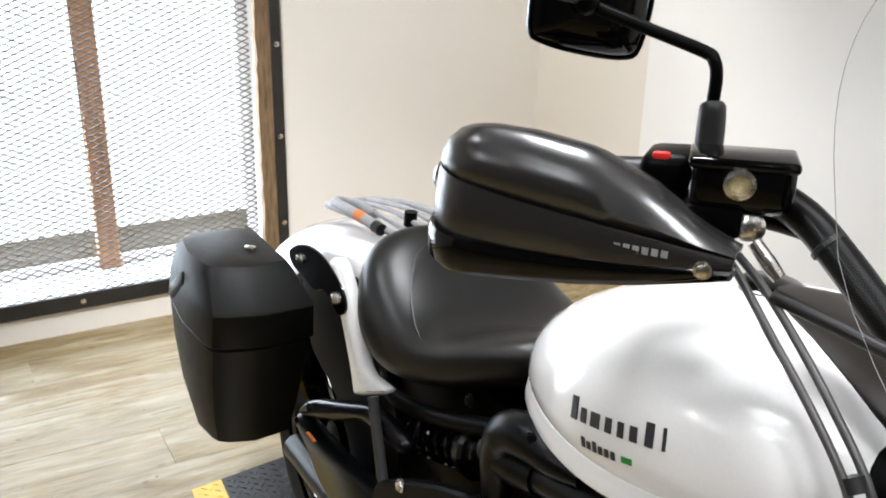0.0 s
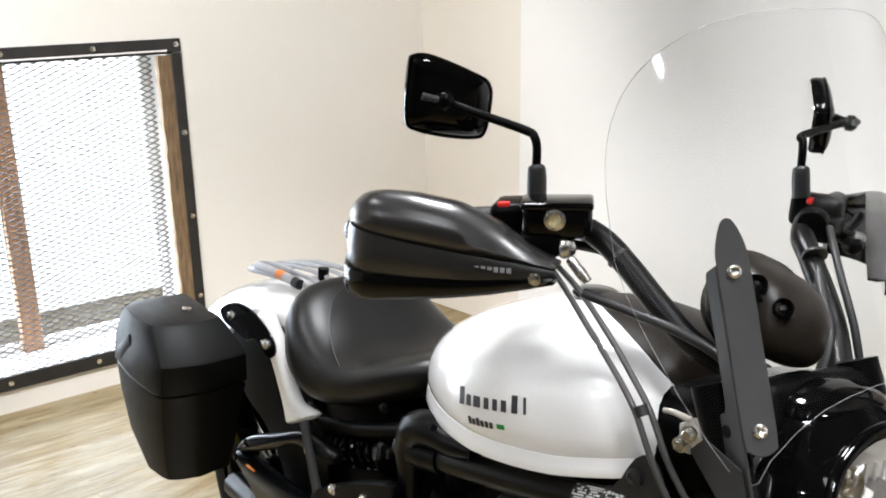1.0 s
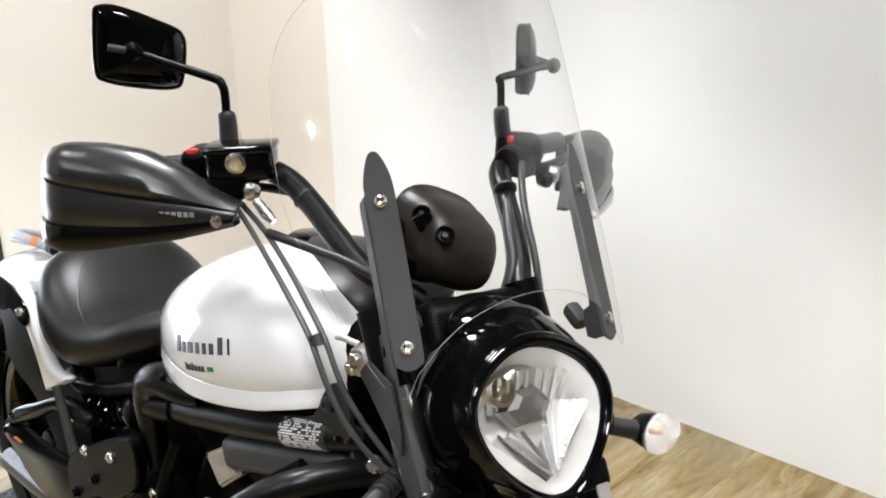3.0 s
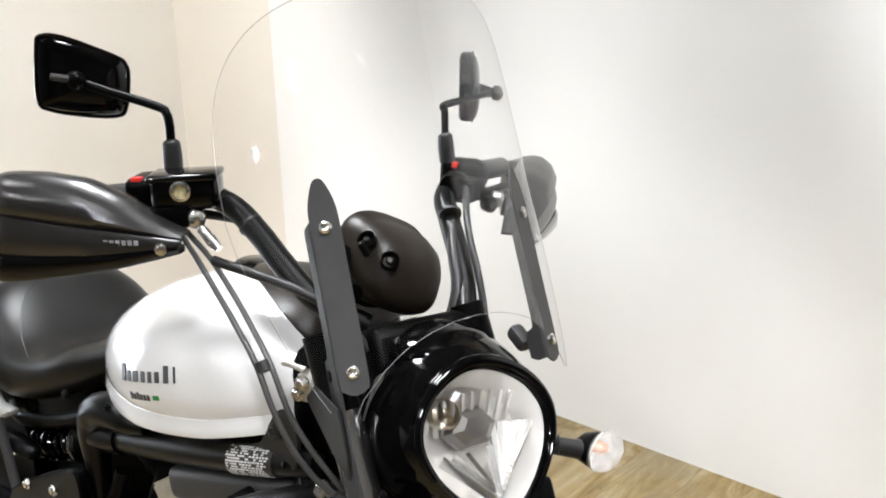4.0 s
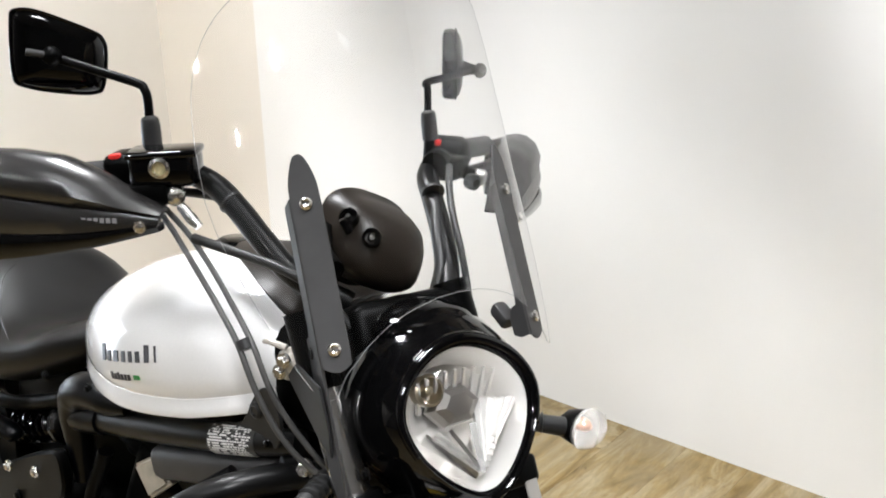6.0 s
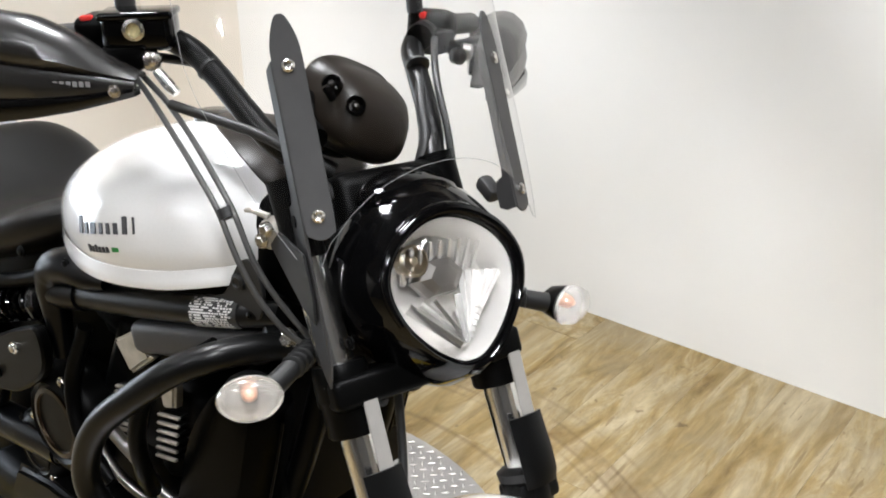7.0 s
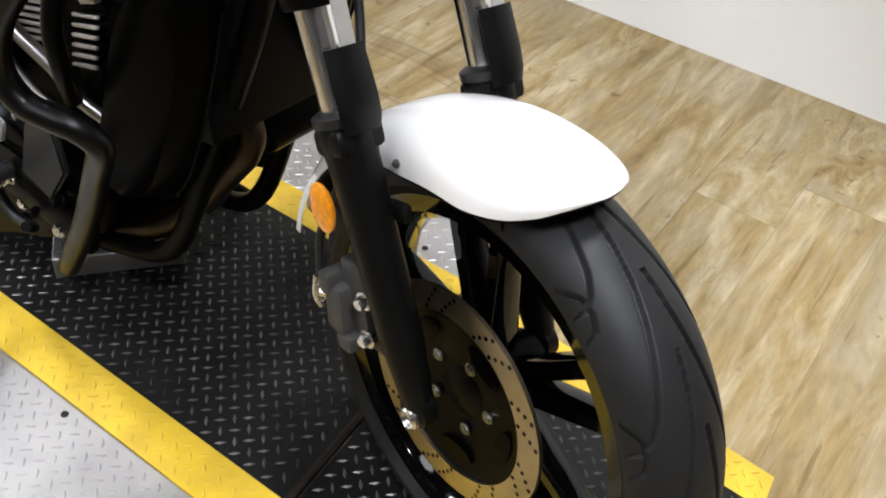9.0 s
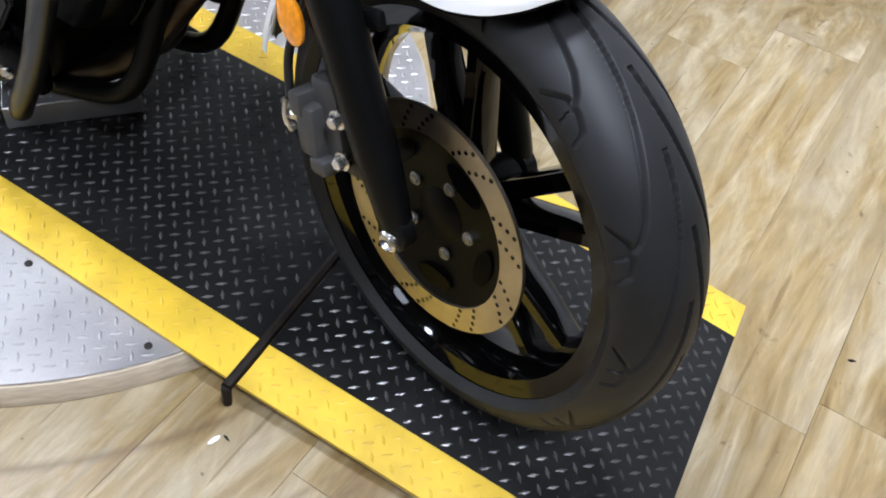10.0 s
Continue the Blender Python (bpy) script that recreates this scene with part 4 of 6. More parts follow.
part("bulb_cap", lathe([(0.029, -0.022), (0.030, -0.010), (0.026, 0.002), (0.016, 0.009), (0.004, 0.011)], basis(lamp_at(0.002, 0.016, -0.030), HN, (0, 1, 0)) @ Matrix.Diagonal((1, 1.15, 0.85, 1)), 6), LAMP_SHADOW, nac, "dark faceted bulb cap", smooth=20)
dome = loft([lamp_ring(0.995, 0.001), lamp_ring(0.9, 0.010), lamp_ring(0.7, 0.017), lamp_ring(0.4, 0.021), lamp_ring(0.1, 0.023)])
lens = part("headlight_lens", dome, LENS, nac, "clear convex lens", smooth=60)
lens.visible_shadow = False
for sy in (-1, 1):
    bolt(HC - HN * 0.05 + Vector((0, 0.118 * sy, 0)) + HT * (-0.03), (0, sy, 0), 0.006, 0.005, SATIN_BLACK, nac, "shell_bolt")

# cowl between headlight and instrument
cow = []
for x, z, w, h in ((-0.268, 0.952, 0.030, 0.010), (-0.276, 0.953, 0.052, 0.020), (-0.292, 0.953, 0.064, 0.028), (-0.320, 0.951, 0.068, 0.034), (-0.36, 0.943, 0.066, 0.036), (-0.41, 0.930, 0.056, 0.034)):
    cow.append([(x + 0.01 * math.sin(a), w * math.cos(a), z + h * math.sin(a)) for a in lin(0, 2 * math.pi, 24, endpoint=False)])
part("cowl", loft(cow), GLOSS_BLACK, bike, "gloss black cowl over the headlight", S, smooth=60)
stem_blk = box(0.16, 0.17, 0.12, pose(-0.37, 0, 0.90, 0, -28, 0), 0.02, 3)
part("steering_head", stem_blk, SATIN_BLACK, bike, "black steering head and wiring behind the headlight", S)

# -- instrument
gax, gup = Vector((0.97, -0.08, 0.18)).normalized(), Vector((-0.22, 0, 0.975))
gc = Vector((-0.408, -0.004, 1.030))
im = basis(gc, gax, (0, 1, 0))
gauge_rings = []
for along, w, h, drop in ((-0.050, 0.050, 0.044, 0.006), (-0.046, 0.060, 0.053, 0.006), (-0.041, 0.064, 0.057, 0.006), (-0.034, 0.0645, 0.0575, 0.006), (-0.030, 0.0615, 0.0545, 0.005), (0.0, 0.059, 0.053, -0.002), (0.022, 0.055, 0.049, -0.008), (0.038, 0.047, 0.040, -0.014), (0.048, 0.036, 0.028, -0.020), (0.052, 0.018, 0.013, -0.022)):
    ring = []
    for k in range(44):
        a = 2 * math.pi * k / 44
        c, s = math.cos(a), math.sin(a)
        p, q = 0.066 * w / 0.0645 * math.copysign(abs(c) ** 0.7, c), 0.057 * h / 0.0575 * math.copysign(abs(s) ** 0.7, s)
        ring.append(gc + gax * along + Vector((0, p * 0.906 + q * 0.423, 0)) + gup * (-p * 0.423 + q * 0.906 + drop))
    gauge_rings.append(ring)
gau = part("instrument", loft(gauge_rings), INSTRUMENT_BLACK, bike, "dark plastic helmet-shaped instrument housing", S, smooth=50)
for q, fit_n in ((Vector((-0.363, -0.033, 1.053)), Vector((0.75, -0.35, 0.55))), (Vector((-0.390, -0.050, 1.075)), Vector((0.45, -0.5, 0.75)))):
    bs = part("screw_boss", lathe([(0.0125, -0.008), (0.0115, 0.0015), (0.0095, 0.0025), (0.0080, -0.001), (0.0072, -0.004), (0.0, -0.004)], basis(q, fit_n, (0, 1, 0)), 20), GLOSS_BLACK, gau, "dark recessed screw hole")
    part("boss_screw", lathe([(0.0048, -0.004), (0.0048, 0.0), (0.003, 0.0015)], basis(q, fit_n, (0, 1, 0)), 12), RING_STEEL, bs)
part("instrument_pod", lathe([(0.05, -0.075), (0.058, -0.055), (0.06, -0.05)], im, 32), SATIN_BLACK, gau)
part("visor_collar", tube([(-0.43, -0.066, 1.05), (-0.40, -0.085, 1.035), (-0.36, -0.088, 1.02)], 0.016, 14), SATIN_BLACK, gau)

part("clip", box(0.010, 0.020, 0.008, basis((-0.380, -0.058, 1.066), (0.4, 0.8, 0.5), gup), 0.003, 2), GLOSS_BLACK, gau, "gloss black cable clip")

# -- handlebar
for sy in (-1, 1):
    pts = [(-0.375, 0.045, 0.965), (-0.41, 0.095, 0.995), (-0.454, 0.118, 1.032), (-0.50, 0.130, 1.063), (-0.54, 0.146, 1.090), (-0.575, 0.172, 1.104), (-0.61, 0.212, 1.104), (-0.70, 0.335, 1.085)]
    if sy > 0:
        pts = [(-0.38, 0.075, 0.955), (-0.428, 0.105, 0.990), (-0.447, 0.112, 1.010), (-0.482, 0.125, 1.036), (-0.525, 0.140, 1.064), (-0.566, 0.158, 1.085), (-0.605, 0.205, 1.100), (-0.70, 0.335, 1.085)]
    bar = part("handlebar", tube([(x, y * sy, z) for x, y, z in pts], [0.015, 0.015, 0.0155, 0.0155, 0.0155, 0.015, 0.0135, 0.0125], 16), TUBE_BLACK, bike, "satin black handlebar", side_pose(sy))
    grip = tube([(x, y * sy, z) for x, y, z in ((-0.635, 0.246, 1.10), (-0.725, 0.368, 1.081), (-0.745, 0.395, 1.077))], [0.0165, 0.017, 0.0175], 16, 3)
    part("grip", grip, HOSE, bar, "ribbed black rubber grip")
    hous = box(0.05, 0.05, 0.062, basis((-0.622, 0.228 * sy, 1.103), (-0.58, 0.80 * sy, -0.1), (0, 0, 1)), 0.012, 3)
    sw = part("switch_housing", hous, SATIN_BLACK, bar, "black switch housing")
    part("red_switch", box(0.016, 0.010, 0.009, basis((-0.608, (0.248 if sy < 0 else 0.206) * sy, 1.124 if sy < 0 else 1.122), (-0.58, 0.80 * sy, -0.1), (0, 0, 1)), 0.003, 2), RED, sw, "red rocker switch")
    part("switch_recess", lathe([(0.007, 0), (0.007, 0.003), (0.005, 0.002)], basis((-0.60, 0.222 * sy, 1.112), (1, 0, 0.2), (0, 1, 0)), 14), GLOSS_BLACK, sw)
    # lever
    lev = tube([(-0.555, 0.20 * sy, 1.085), (-0.60, 0.27 * sy, 1.075), (-0.655, 0.345 * sy, 1.068), (-0.69, 0.39 * sy, 1.066)], [0.009, 0.008, 0.0075, 0.009], 10)
    part("lever", lev, SATIN_BLACK, bar, "black hand lever")
    # clamp band round the bar
    part("cable_tie", lathe([(0.0145, -0.003), (0.0165, -0.002), (0.0165, 0.002), (0.0145, 0.003)], basis((-0.515, 0.136 * sy, 1.073), (-0.7, 0.3 * sy, 0.5), (0, 0, 1)), 16), HOSE, bar)

# right-hand master cylinder
mcm = basis((-0.558, -0.200, 1.117), (-0.50, -0.86, -0.05), (0, 0, 1))
mc = box(0.084, 0.046, 0.054, mcm, 0.012, 4)
res = part("master_cylinder", mc, GLOSS_BLACK, bike, "gloss black brake fluid reservoir", side_pose(-1))
part("reservoir_lid", box(0.087, 0.010, 0.057, mcm @ pose(0, 0.0185, 0), 0.0045, 3), GLOSS_BLACK, res)
gv = (mcm.to_3x3() @ Vector((0, 0, 1)))
gv = gv if gv.x > 0 else -gv
gm = basis(mcm.translation + gv * 0.0255 + mcm.to_3x3() @ Vector((0.002, 0.004, 0)), gv, (0, 0, 1))
part("sight_glass_ring", lathe([(0.0068, 0.0), (0.0125, 0.001), (0.0128, 0.005), (0.0085, 0.0065), (0.0068, 0.003)], gm, 24, closed=True), BRIGHT, res, "bright ring round the sight glass")
part("sight_glass", lathe([(0.009, 0), (0.009, 0.003), (0.001, 0.004)], gm, 20), SIGHT, res, "amber fluid behind a sight glass")
part("perch", box(0.05, 0.03, 0.034, mcm @ pose(0.02, -0.03, -0.012), 0.008, 2), SATIN_BLACK, res)
bj = Vector((-0.537, -0.198, 1.084))
part("banjo_bolt", lathe([(0.009, -0.008), (0.012, -0.006), (0.0125, 0.004), (0.008, 0.009), (0.002, 0.010)], basis(bj, gv, (0, 0, 1)), 18), BRIGHT, res, "bright banjo bolt")
part("hose_end", tube([bj + Vector((0.004, 0.004, -0.012)), bj + Vector((0.016, 0.012, -0.026)), bj + Vector((0.026, 0.018, -0.036))], [0.006, 0.0075, 0.006], 12, 3), BRIGHT, res, "bright hose fitting")
# left-hand clutch perch
perch = box(0.06, 0.034, 0.036, basis((-0.570, 0.205, 1.090), (-0.5, 0.86, -0.05), (0, 0, 1)), 0.008, 2)
lathe([(0.019, -0.014), (0.0215, -0.010), (0.0215, 0.010), (0.019, 0.014)], basis((-0.568, 0.178, 1.100), (-0.6, 0.75, 0.0), (0, 0, 1)), 20, perch)
tube([(-0.575, 0.190, 1.100), (-0.565, 0.225, 1.082), (-0.556, 0.250, 1.070)], [0.012, 0.011, 0.009], 12, 3, perch)
pc = part("clutch_perch", perch, SATIN_BLACK, bike, "black clutch lever perch", side_pose(1))
part("adjuster", lathe([(0.010, -0.009), (0.013, -0.007), (0.013, 0.005), (0.008, 0.010)], basis((-0.553, 0.246, 1.074), (0.5, 0.8, -0.2), (0, 0, 1)), 10), DARK_STEEL, pc, "knurled steel cable adjuster")
part("switch_pod", box(0.046, 0.044, 0.05, basis((-0.603, 0.232, 1.106), (-0.58, 0.80, -0.1), (0, 0, 1)), 0.014, 3), TEXTURED, pc, "textured black switch pod")
part("perch_bolt", lathe([(0.009, -0.01), (0.012, -0.006), (0.012, 0.006), (0.006, 0.011)], basis((-0.53, 0.215, 1.075), (1, 0, 0), (0, 0, 1)), 16), SATIN_BLACK, bike, "", side_pose(1))


# -- mirrors
def mirror(sy, joint, face, tilt, shift=0.0, neck=0.012):
    """Boot, bent stem and a rounded wedge-shaped head; face: where the back of the head looks."""
    boot = part("mirror_stem", tube([(-0.618, 0.198 * sy, 1.125), (-0.622, 0.197 * sy, 1.150), (-0.624, 0.197 * sy, 1.165), (-0.625, 0.197 * sy, 1.169)], [0.0125, 0.0125, 0.0115, 0.008], 16, 3), HOSE, bike, "black rubber boot and bent mirror stem", side_pose(sy))
    j = Vector(joint)
    part("stem_arm", tube([(-0.625, 0.197 * sy, 1.168), (-0.626, 0.197 * sy, 1.190), (-0.630, 0.199 * sy, 1.203), (-0.640, 0.205 * sy, 1.210), j.lerp(Vector((-0.64, 0.205 * sy, 1.21)), 0.5), j], 0.0058, 12, 5), SATIN_BLACK, boot)
    f = Vector(face).normalized()
    right = Vector((0, 0, 1)).cross(f).normalized()
    m = basis(j + f * -neck + right * shift, right, Vector((0, 0, 1))) @ pose(0, 0, 0, 0, 0, tilt)
    k = 1 if sy < 0 else -1
    out = smooth_outline([(-0.068 * k, 0.040), (-0.062 * k, 0.056), (-0.03 * k, 0.056), (0.04 * k, 0.036), (0.056 * k, 0.026), (0.061 * k, 0.008), (0.058 * k, -0.034), (0.046 * k, -0.047), (0.0, -0.048), (-0.05 * k, -0.042), (-0.066 * k, -0.028)], 4)
    out = [(x * (0.90 if sy < 0 else 0.74), y * (0.98 if sy < 0 else 0.94)) for x, y in out]
    ring = lambda s, z: [m @ Vector((x * s, y * s, z)) for x, y in out]
    head = loft([ring(0.90, -0.016), ring(0.97, -0.014), ring(1.0, -0.008), ring(1.0, -0.001), ring(0.96, 0.006), ring(0.85, 0.011), ring(0.6, 0.0155), ring(0.3, 0.017)])
    part("mirror_head", head, GLOSS_BLACK, boot, "black mirror head seen from its back", smooth=50)
    rim = tube([m @ Vector((x * 0.985, y * 0.985, 0.0045)) for x, y in [*out, out[0]]], 0.0022, 8, 0)
    part("mirror_rim", rim, GLOSS_BLACK, boot, "polished black rim")
    part("mirror_glass", loft([ring(0.92, -0.0165), ring(0.92, -0.0175)]), MIRROR, boot)
    if sy > 0:
        part("neck", tube([j - f * neck, j - f * (neck * 0.5), j], [0.022, 0.012, 0.008], 14, 3), SATIN_BLACK, boot, "tapered neck behind the mirror head")
    part("ball_joint", lathe([(0.004, -0.004), (0.012, 0.002), (0.0125, 0.010), (0.008, 0.016), (0.002, 0.018)], basis(j + f * 0.002, f, (0, 0, 1)), 18), SATIN_BLACK, boot)
    part("stem_tip", tube([j + f * 0.012, j + f * 0.012 - right * 0.03 + Vector((0, 0, 0.006))], 0.0048, 10, 0), BRACKET, boot)


mirror(-1, (-0.722, -0.288, 1.240), (1, -0.12, 0.12), -5, 0.014)
mirror(1, (-0.685, 0.326, 1.219), (0.55, 0.83, -0.1), 8, neck=0.036)


# -- hand guards
def hand_guard(sy):
    a, b = Vector((-0.508, 0.225 * sy, 1.066)), Vector((-0.690, 0.418 * sy, 1.060))
    along = (b - a).normalized()
    out = Vector((along.y, -along.x, 0)).normalized()
    out = out if out.x > 0 else -out
    length = (b - a).length
    rows = ((0.0, 1.046, 1.061, 1.067, 0.012), (0.12, 1.036, 1.063, 1.079, 0.022), (0.3, 1.022, 1.066, 1.106, 0.036), (0.5, 1.010, 1.069, 1.124, 0.046), (0.72, 1.000, 1.073, 1.129, 0.052), (0.9, 0.993, 1.078, 1.128, 0.054), (1.0, 0.990, 1.081, 1.123, 0.046), (1.2, 0.998, 1.078, 1.104, 0.012))
    upper, lower, rail = [], [], []

    def put(s):
        """The guard's spine: straight, then bent round the end of the bar."""
        if s <= 0.86:
            return a + along * (length * s), out
        t = (s - 0.86) / 0.30
        ang = t * radians(95)
        c = a + along * (length * 0.86)
        r = 0.055
        return c + along * (r * math.sin(ang)) - out * (r * (1 - math.cos(ang))), (out * math.cos(ang) + along * math.sin(ang)).normalized()
    for s in lin(0, 1.2, 26):
        zb, zm, zt, dp = (interp(s, [r[0] for r in rows], [r[k] for r in rows]) for k in (1, 2, 3, 4))
        p, n = put(s)
        P = lambda d, z: Vector((p.x, p.y, 0)) + n * d + Vector((0, 0, z))
        hl, hu = zm - zb, zt - zm
        bulge = 0.012 * math.sin(min(s, 1) * math.pi)
        lower.append([P(0.006, zb + 0.25 * hl), P(0.011 + bulge * 0.2, zb + 0.32 * hl), P(0.012 + bulge * 0.5, zm - 0.3 * hl), P(0.009 + bulge * 0.3, zm), P(0.003, zm), P(0.003, zb + 0.25 * hl)])
        upper.append([P(0.004, zm - 0.002), P(0.0075 + bulge * 0.3, zm + 0.001), P(0.008 + bulge * 0.9, zm + 0.3 * hu), P(0.002 + bulge * 0.8, zm + 0.68 * hu), P(-0.008 + bulge * 0.3, zm + 0.93 * hu), P(-0.018, zt),
                      P(-0.018 - dp * 0.30, zt - 0.002), P(-0.018 - dp * 0.30, zt - 0.005), P(-0.012, zt - 0.006), P(-0.004, zm + 0.6 * hu), P(0.002, zm + 0.25 * hu)])
        rail.append([P(d, z) for d, z in ((-0.004, zb - 0.002), (0.010, zb - 0.002), (0.0165, zb + 0.006), (0.0168, zb + 0.32 * hl), (0.0150, zb + 0.36 * hl + 0.002), (-0.004, zb + 0.36 * hl + 0.002))])
    shell = GUARD_PLASTIC
    g = part("hand_guard", loft(upper), shell, bike, "grey-black moulded hand guard", side_pose(sy) @ (Matrix.Translation((0.002, 0.040, -0.024)) @ Matrix.Translation((-0.62, 0.34, 1.06)) @ Matrix.Diagonal((1.30, 1.30, 0.96, 1)) @ Matrix.Translation((0.62, -0.34, -1.06)) if sy > 0 else Matrix.Translation((0, 0, 0.008))), smooth=50)
    part("guard_lower", loft(lower), shell, g, "lower moulded panel", smooth=50)
    part("guard_rail", loft(rail), GLOSS_BLACK, g, "gloss black metal backbone", smooth=40)
    q, n = put(0.08)
    bolt(Vector((q.x, q.y, 1.050)) + n * 0.016, n, 0.0062, 0.004, BRIGHT, g, "guard_screw")
    if sy < 0:
        # the maker's mark as plain pale bars
        for k in range(6):
            q, n = put(0.20 + k * 0.030)
            zc = 1.0 + interp(0.20 + k * 0.03, (0.2, 0.4), (0.056, 0.053))
            side = Vector((0, 0, 1)).cross(n)
            part("mark", box(0.0055, 0.006, 0.0008, basis(Vector((q.x, q.y, zc)) + n * 0.0160, side, (0, 0, 1)), 0), STRAP_GREY, g, smooth=0)
    part("end_cap", lathe([(0.012, -0.01), (0.016, -0.004), (0.016, 0.006), (0.010, 0.011)], basis((-0.748, 0.400 * sy, 1.06), (-0.58, 0.80 * sy, 0), (0, 0, 1)), 18), GLOSS_BLACK, g)


hand_guard(-1)
hand_guard(1)

# -- windscreen and its two brackets
SCR_SLOPE, SCR_K = 0.48, 4.0


def screen_x(y, z):
    return -0.207 - SCR_SLOPE * (z - 0.965) - SCR_K * y * y


def screen_sheet(offset):
    """Rows from the arched lower edge to the rounded top."""
    rows = []
    for t in lin(0, 1, 40):
        row = []
        for q in lin(-1, 1, 49):
            s = math.sin(q * math.pi / 2)
            y = 0.207 * s
            low = interp(abs(y), (0, 0.025, 0.05, 0.075, 0.1, 0.126, 0.139, 0.148, 0.160, 0.178, 0.195, 0.203, 0.207), (1.020, 1.018, 1.010, 0.997, 0.975, 0.940, 0.912, 0.910, 0.930, 0.978, 1.035, 1.07, 1.10))
            high = 1.13 + 0.24 * (1 - abs(s) ** 2.7) ** (1 / 2.7)
            z = low + (high - low) * t
            y *= 1 - 0.03 * max(0, z - 1.0) / 0.37
            row.append(Vector((screen_x(y, z) + offset, y * (1.13 if y > 0 else 1.0), z)))
        rows.append(row)
    return rows


front_rows = screen_sheet(0.004)
b = bmesh.new()
skin(b, [[b.verts.new(q) for q in r] for r in front_rows], cap=False, loop=False)
screen = part("windscreen", b, SCREEN, bike, "clear curved windscreen", S, smooth=80)
screen.visible_shadow = False
edge_pts = front_rows[0] + [r[-1] for r in front_rows[1:]] + front_rows[-1][::-1][1:] + [r[0] for r in front_rows[::-1][1:]]
edge = tube([q + Vector((-0.001, 0, 0)) for q in edge_pts], 0.00032, 6, 0)
part("screen_edge", edge, SCREEN_EDGE, screen, "pale polished edge of the screen")
for sy in (-1, 1):
    top, low = (Vector((-0.336, -0.129, 1.112)), Vector((-0.268, -0.133, 0.968))) if sy < 0 else (Vector((-0.315, 0.123, 1.102)), Vector((-0.248, 0.122, 0.960)))
    up = (top - low).normalized()
    wide = Vector((-0.50, 0.866 * sy, 0))
    wide = (wide - up * wide.dot(up)).normalized()
    back = Vector((-0.99, -0.14 * sy, 0))
    back = (back - up * back.dot(up)).normalized()
    m = basis((top + low) / 2, wide, up)
    outl = smooth_outline([(-0.016, -0.088), (-0.012, -0.100), (0, -0.105), (0.012, -0.100), (0.0165, -0.088), (0.0165, 0.0), (0.0165, 0.085), (0.0145, 0.108), (0.007, 0.130), (0, 0.135), (-0.007, 0.130), (-0.0145, 0.108), (-0.0165, 0.08), (-0.0165, 0.0)], 4)
    br = part("screen_bracket", slab(outl, 0.003, m, 0.0006), BRACKET, bike, "dark grey powder coated windscreen bracket", S)
    foot = [(0.0, -0.235), (0.018, -0.262), (0.034, -0.245), (0.062, -0.165), (0.066, -0.128), (0.050, -0.112), (0.054, -0.078)] if sy < 0 else [(0.0, -0.098), (0.030, -0.100), (0.052, -0.096), (0.054, -0.078)]
    deep = 1.0 if sy < 0 else 0.5
    part("bracket_flange", slab([(x * deep, y) for x, y in foot + [(0.046, -0.064), (0.026, -0.060), (0.023, -0.050), (0.023, 0.078), (0.020, 0.084), (0.0, 0.088)]], 0.003,
                                basis(m @ Vector((0.0165 * -sy, 0, 0)), back, up), 0.0005), BRACKET, br, "bent side flange")
    if sy < 0:
        part("flange_slot", lathe([(0.0065, -0.003), (0.0075, 0), (0.0065, 0.003), (0.004, 0.002)], basis(m @ Vector((0.0165 * -sy, 0, 0)) + Vector((-0.030, -0.004 * sy, 0)) + up * -0.092, (0.14, -0.99 * sy, 0), up), 14), SATIN_BLACK, br)
    for q in (top, low):
        nrm = wide.cross(up)
        nrm = nrm if nrm.x > 0 else -nrm
        part("bracket_screw", lathe([(0.0070, 0.0), (0.0070, 0.003), (0.0045, 0.005), (0.0026, 0.0035)], basis(q + nrm * 0.0015, nrm, (0, 0, 1)), 18), BRIGHT, br, "bright button screw")
    if sy < 0:
        cl = box(0.030, 0.024, 0.022, pose(-0.347, -0.145, 0.928, 0, 25, 12), 0.006, 2)
        box(0.018, 0.016, 0.034, pose(-0.352, -0.150, 0.922, 0, -10, 0), 0.005, 2, cl)
        tube([(-0.350, -0.152, 0.944), (-0.366, -0.164, 0.948), (-0.376, -0.168, 0.946)], [0.004, 0.0035, 0.0028], 8, 3, cl)
        part("bracket_clamp", cl, PALE_ALLOY, br, "weathered cast clamp on the fork tube")
        for q in ((-0.340, -0.160, 0.934), (-0.352, -0.160, 0.916)):
            bolt(q, (0.6, -1, 0.1), 0.0072, 0.008, BRIGHT, br, "clamp_bolt")
    else:
        part("bracket_clamp", box(0.034, 0.020, 0.020, pose(-0.300, 0.118, 0.945, 0, 25, 0), 0.006, 2), BRACKET, br, "dark grey clamp on the fork tube")

side = slab([(-0.345, 0.912), (-0.322, 0.936), (-0.264, 0.930), (-0.243, 0.886), (-0.240, 0.858), (-0.266, 0.866)], 0.003, basis((0, -0.153, 0), (1, 0, 0), (0, 0, 1)), 0.0006)
part("clamp_plate", side, DARK_BRACKET, bike, "charcoal plate below the screen clamp", S)

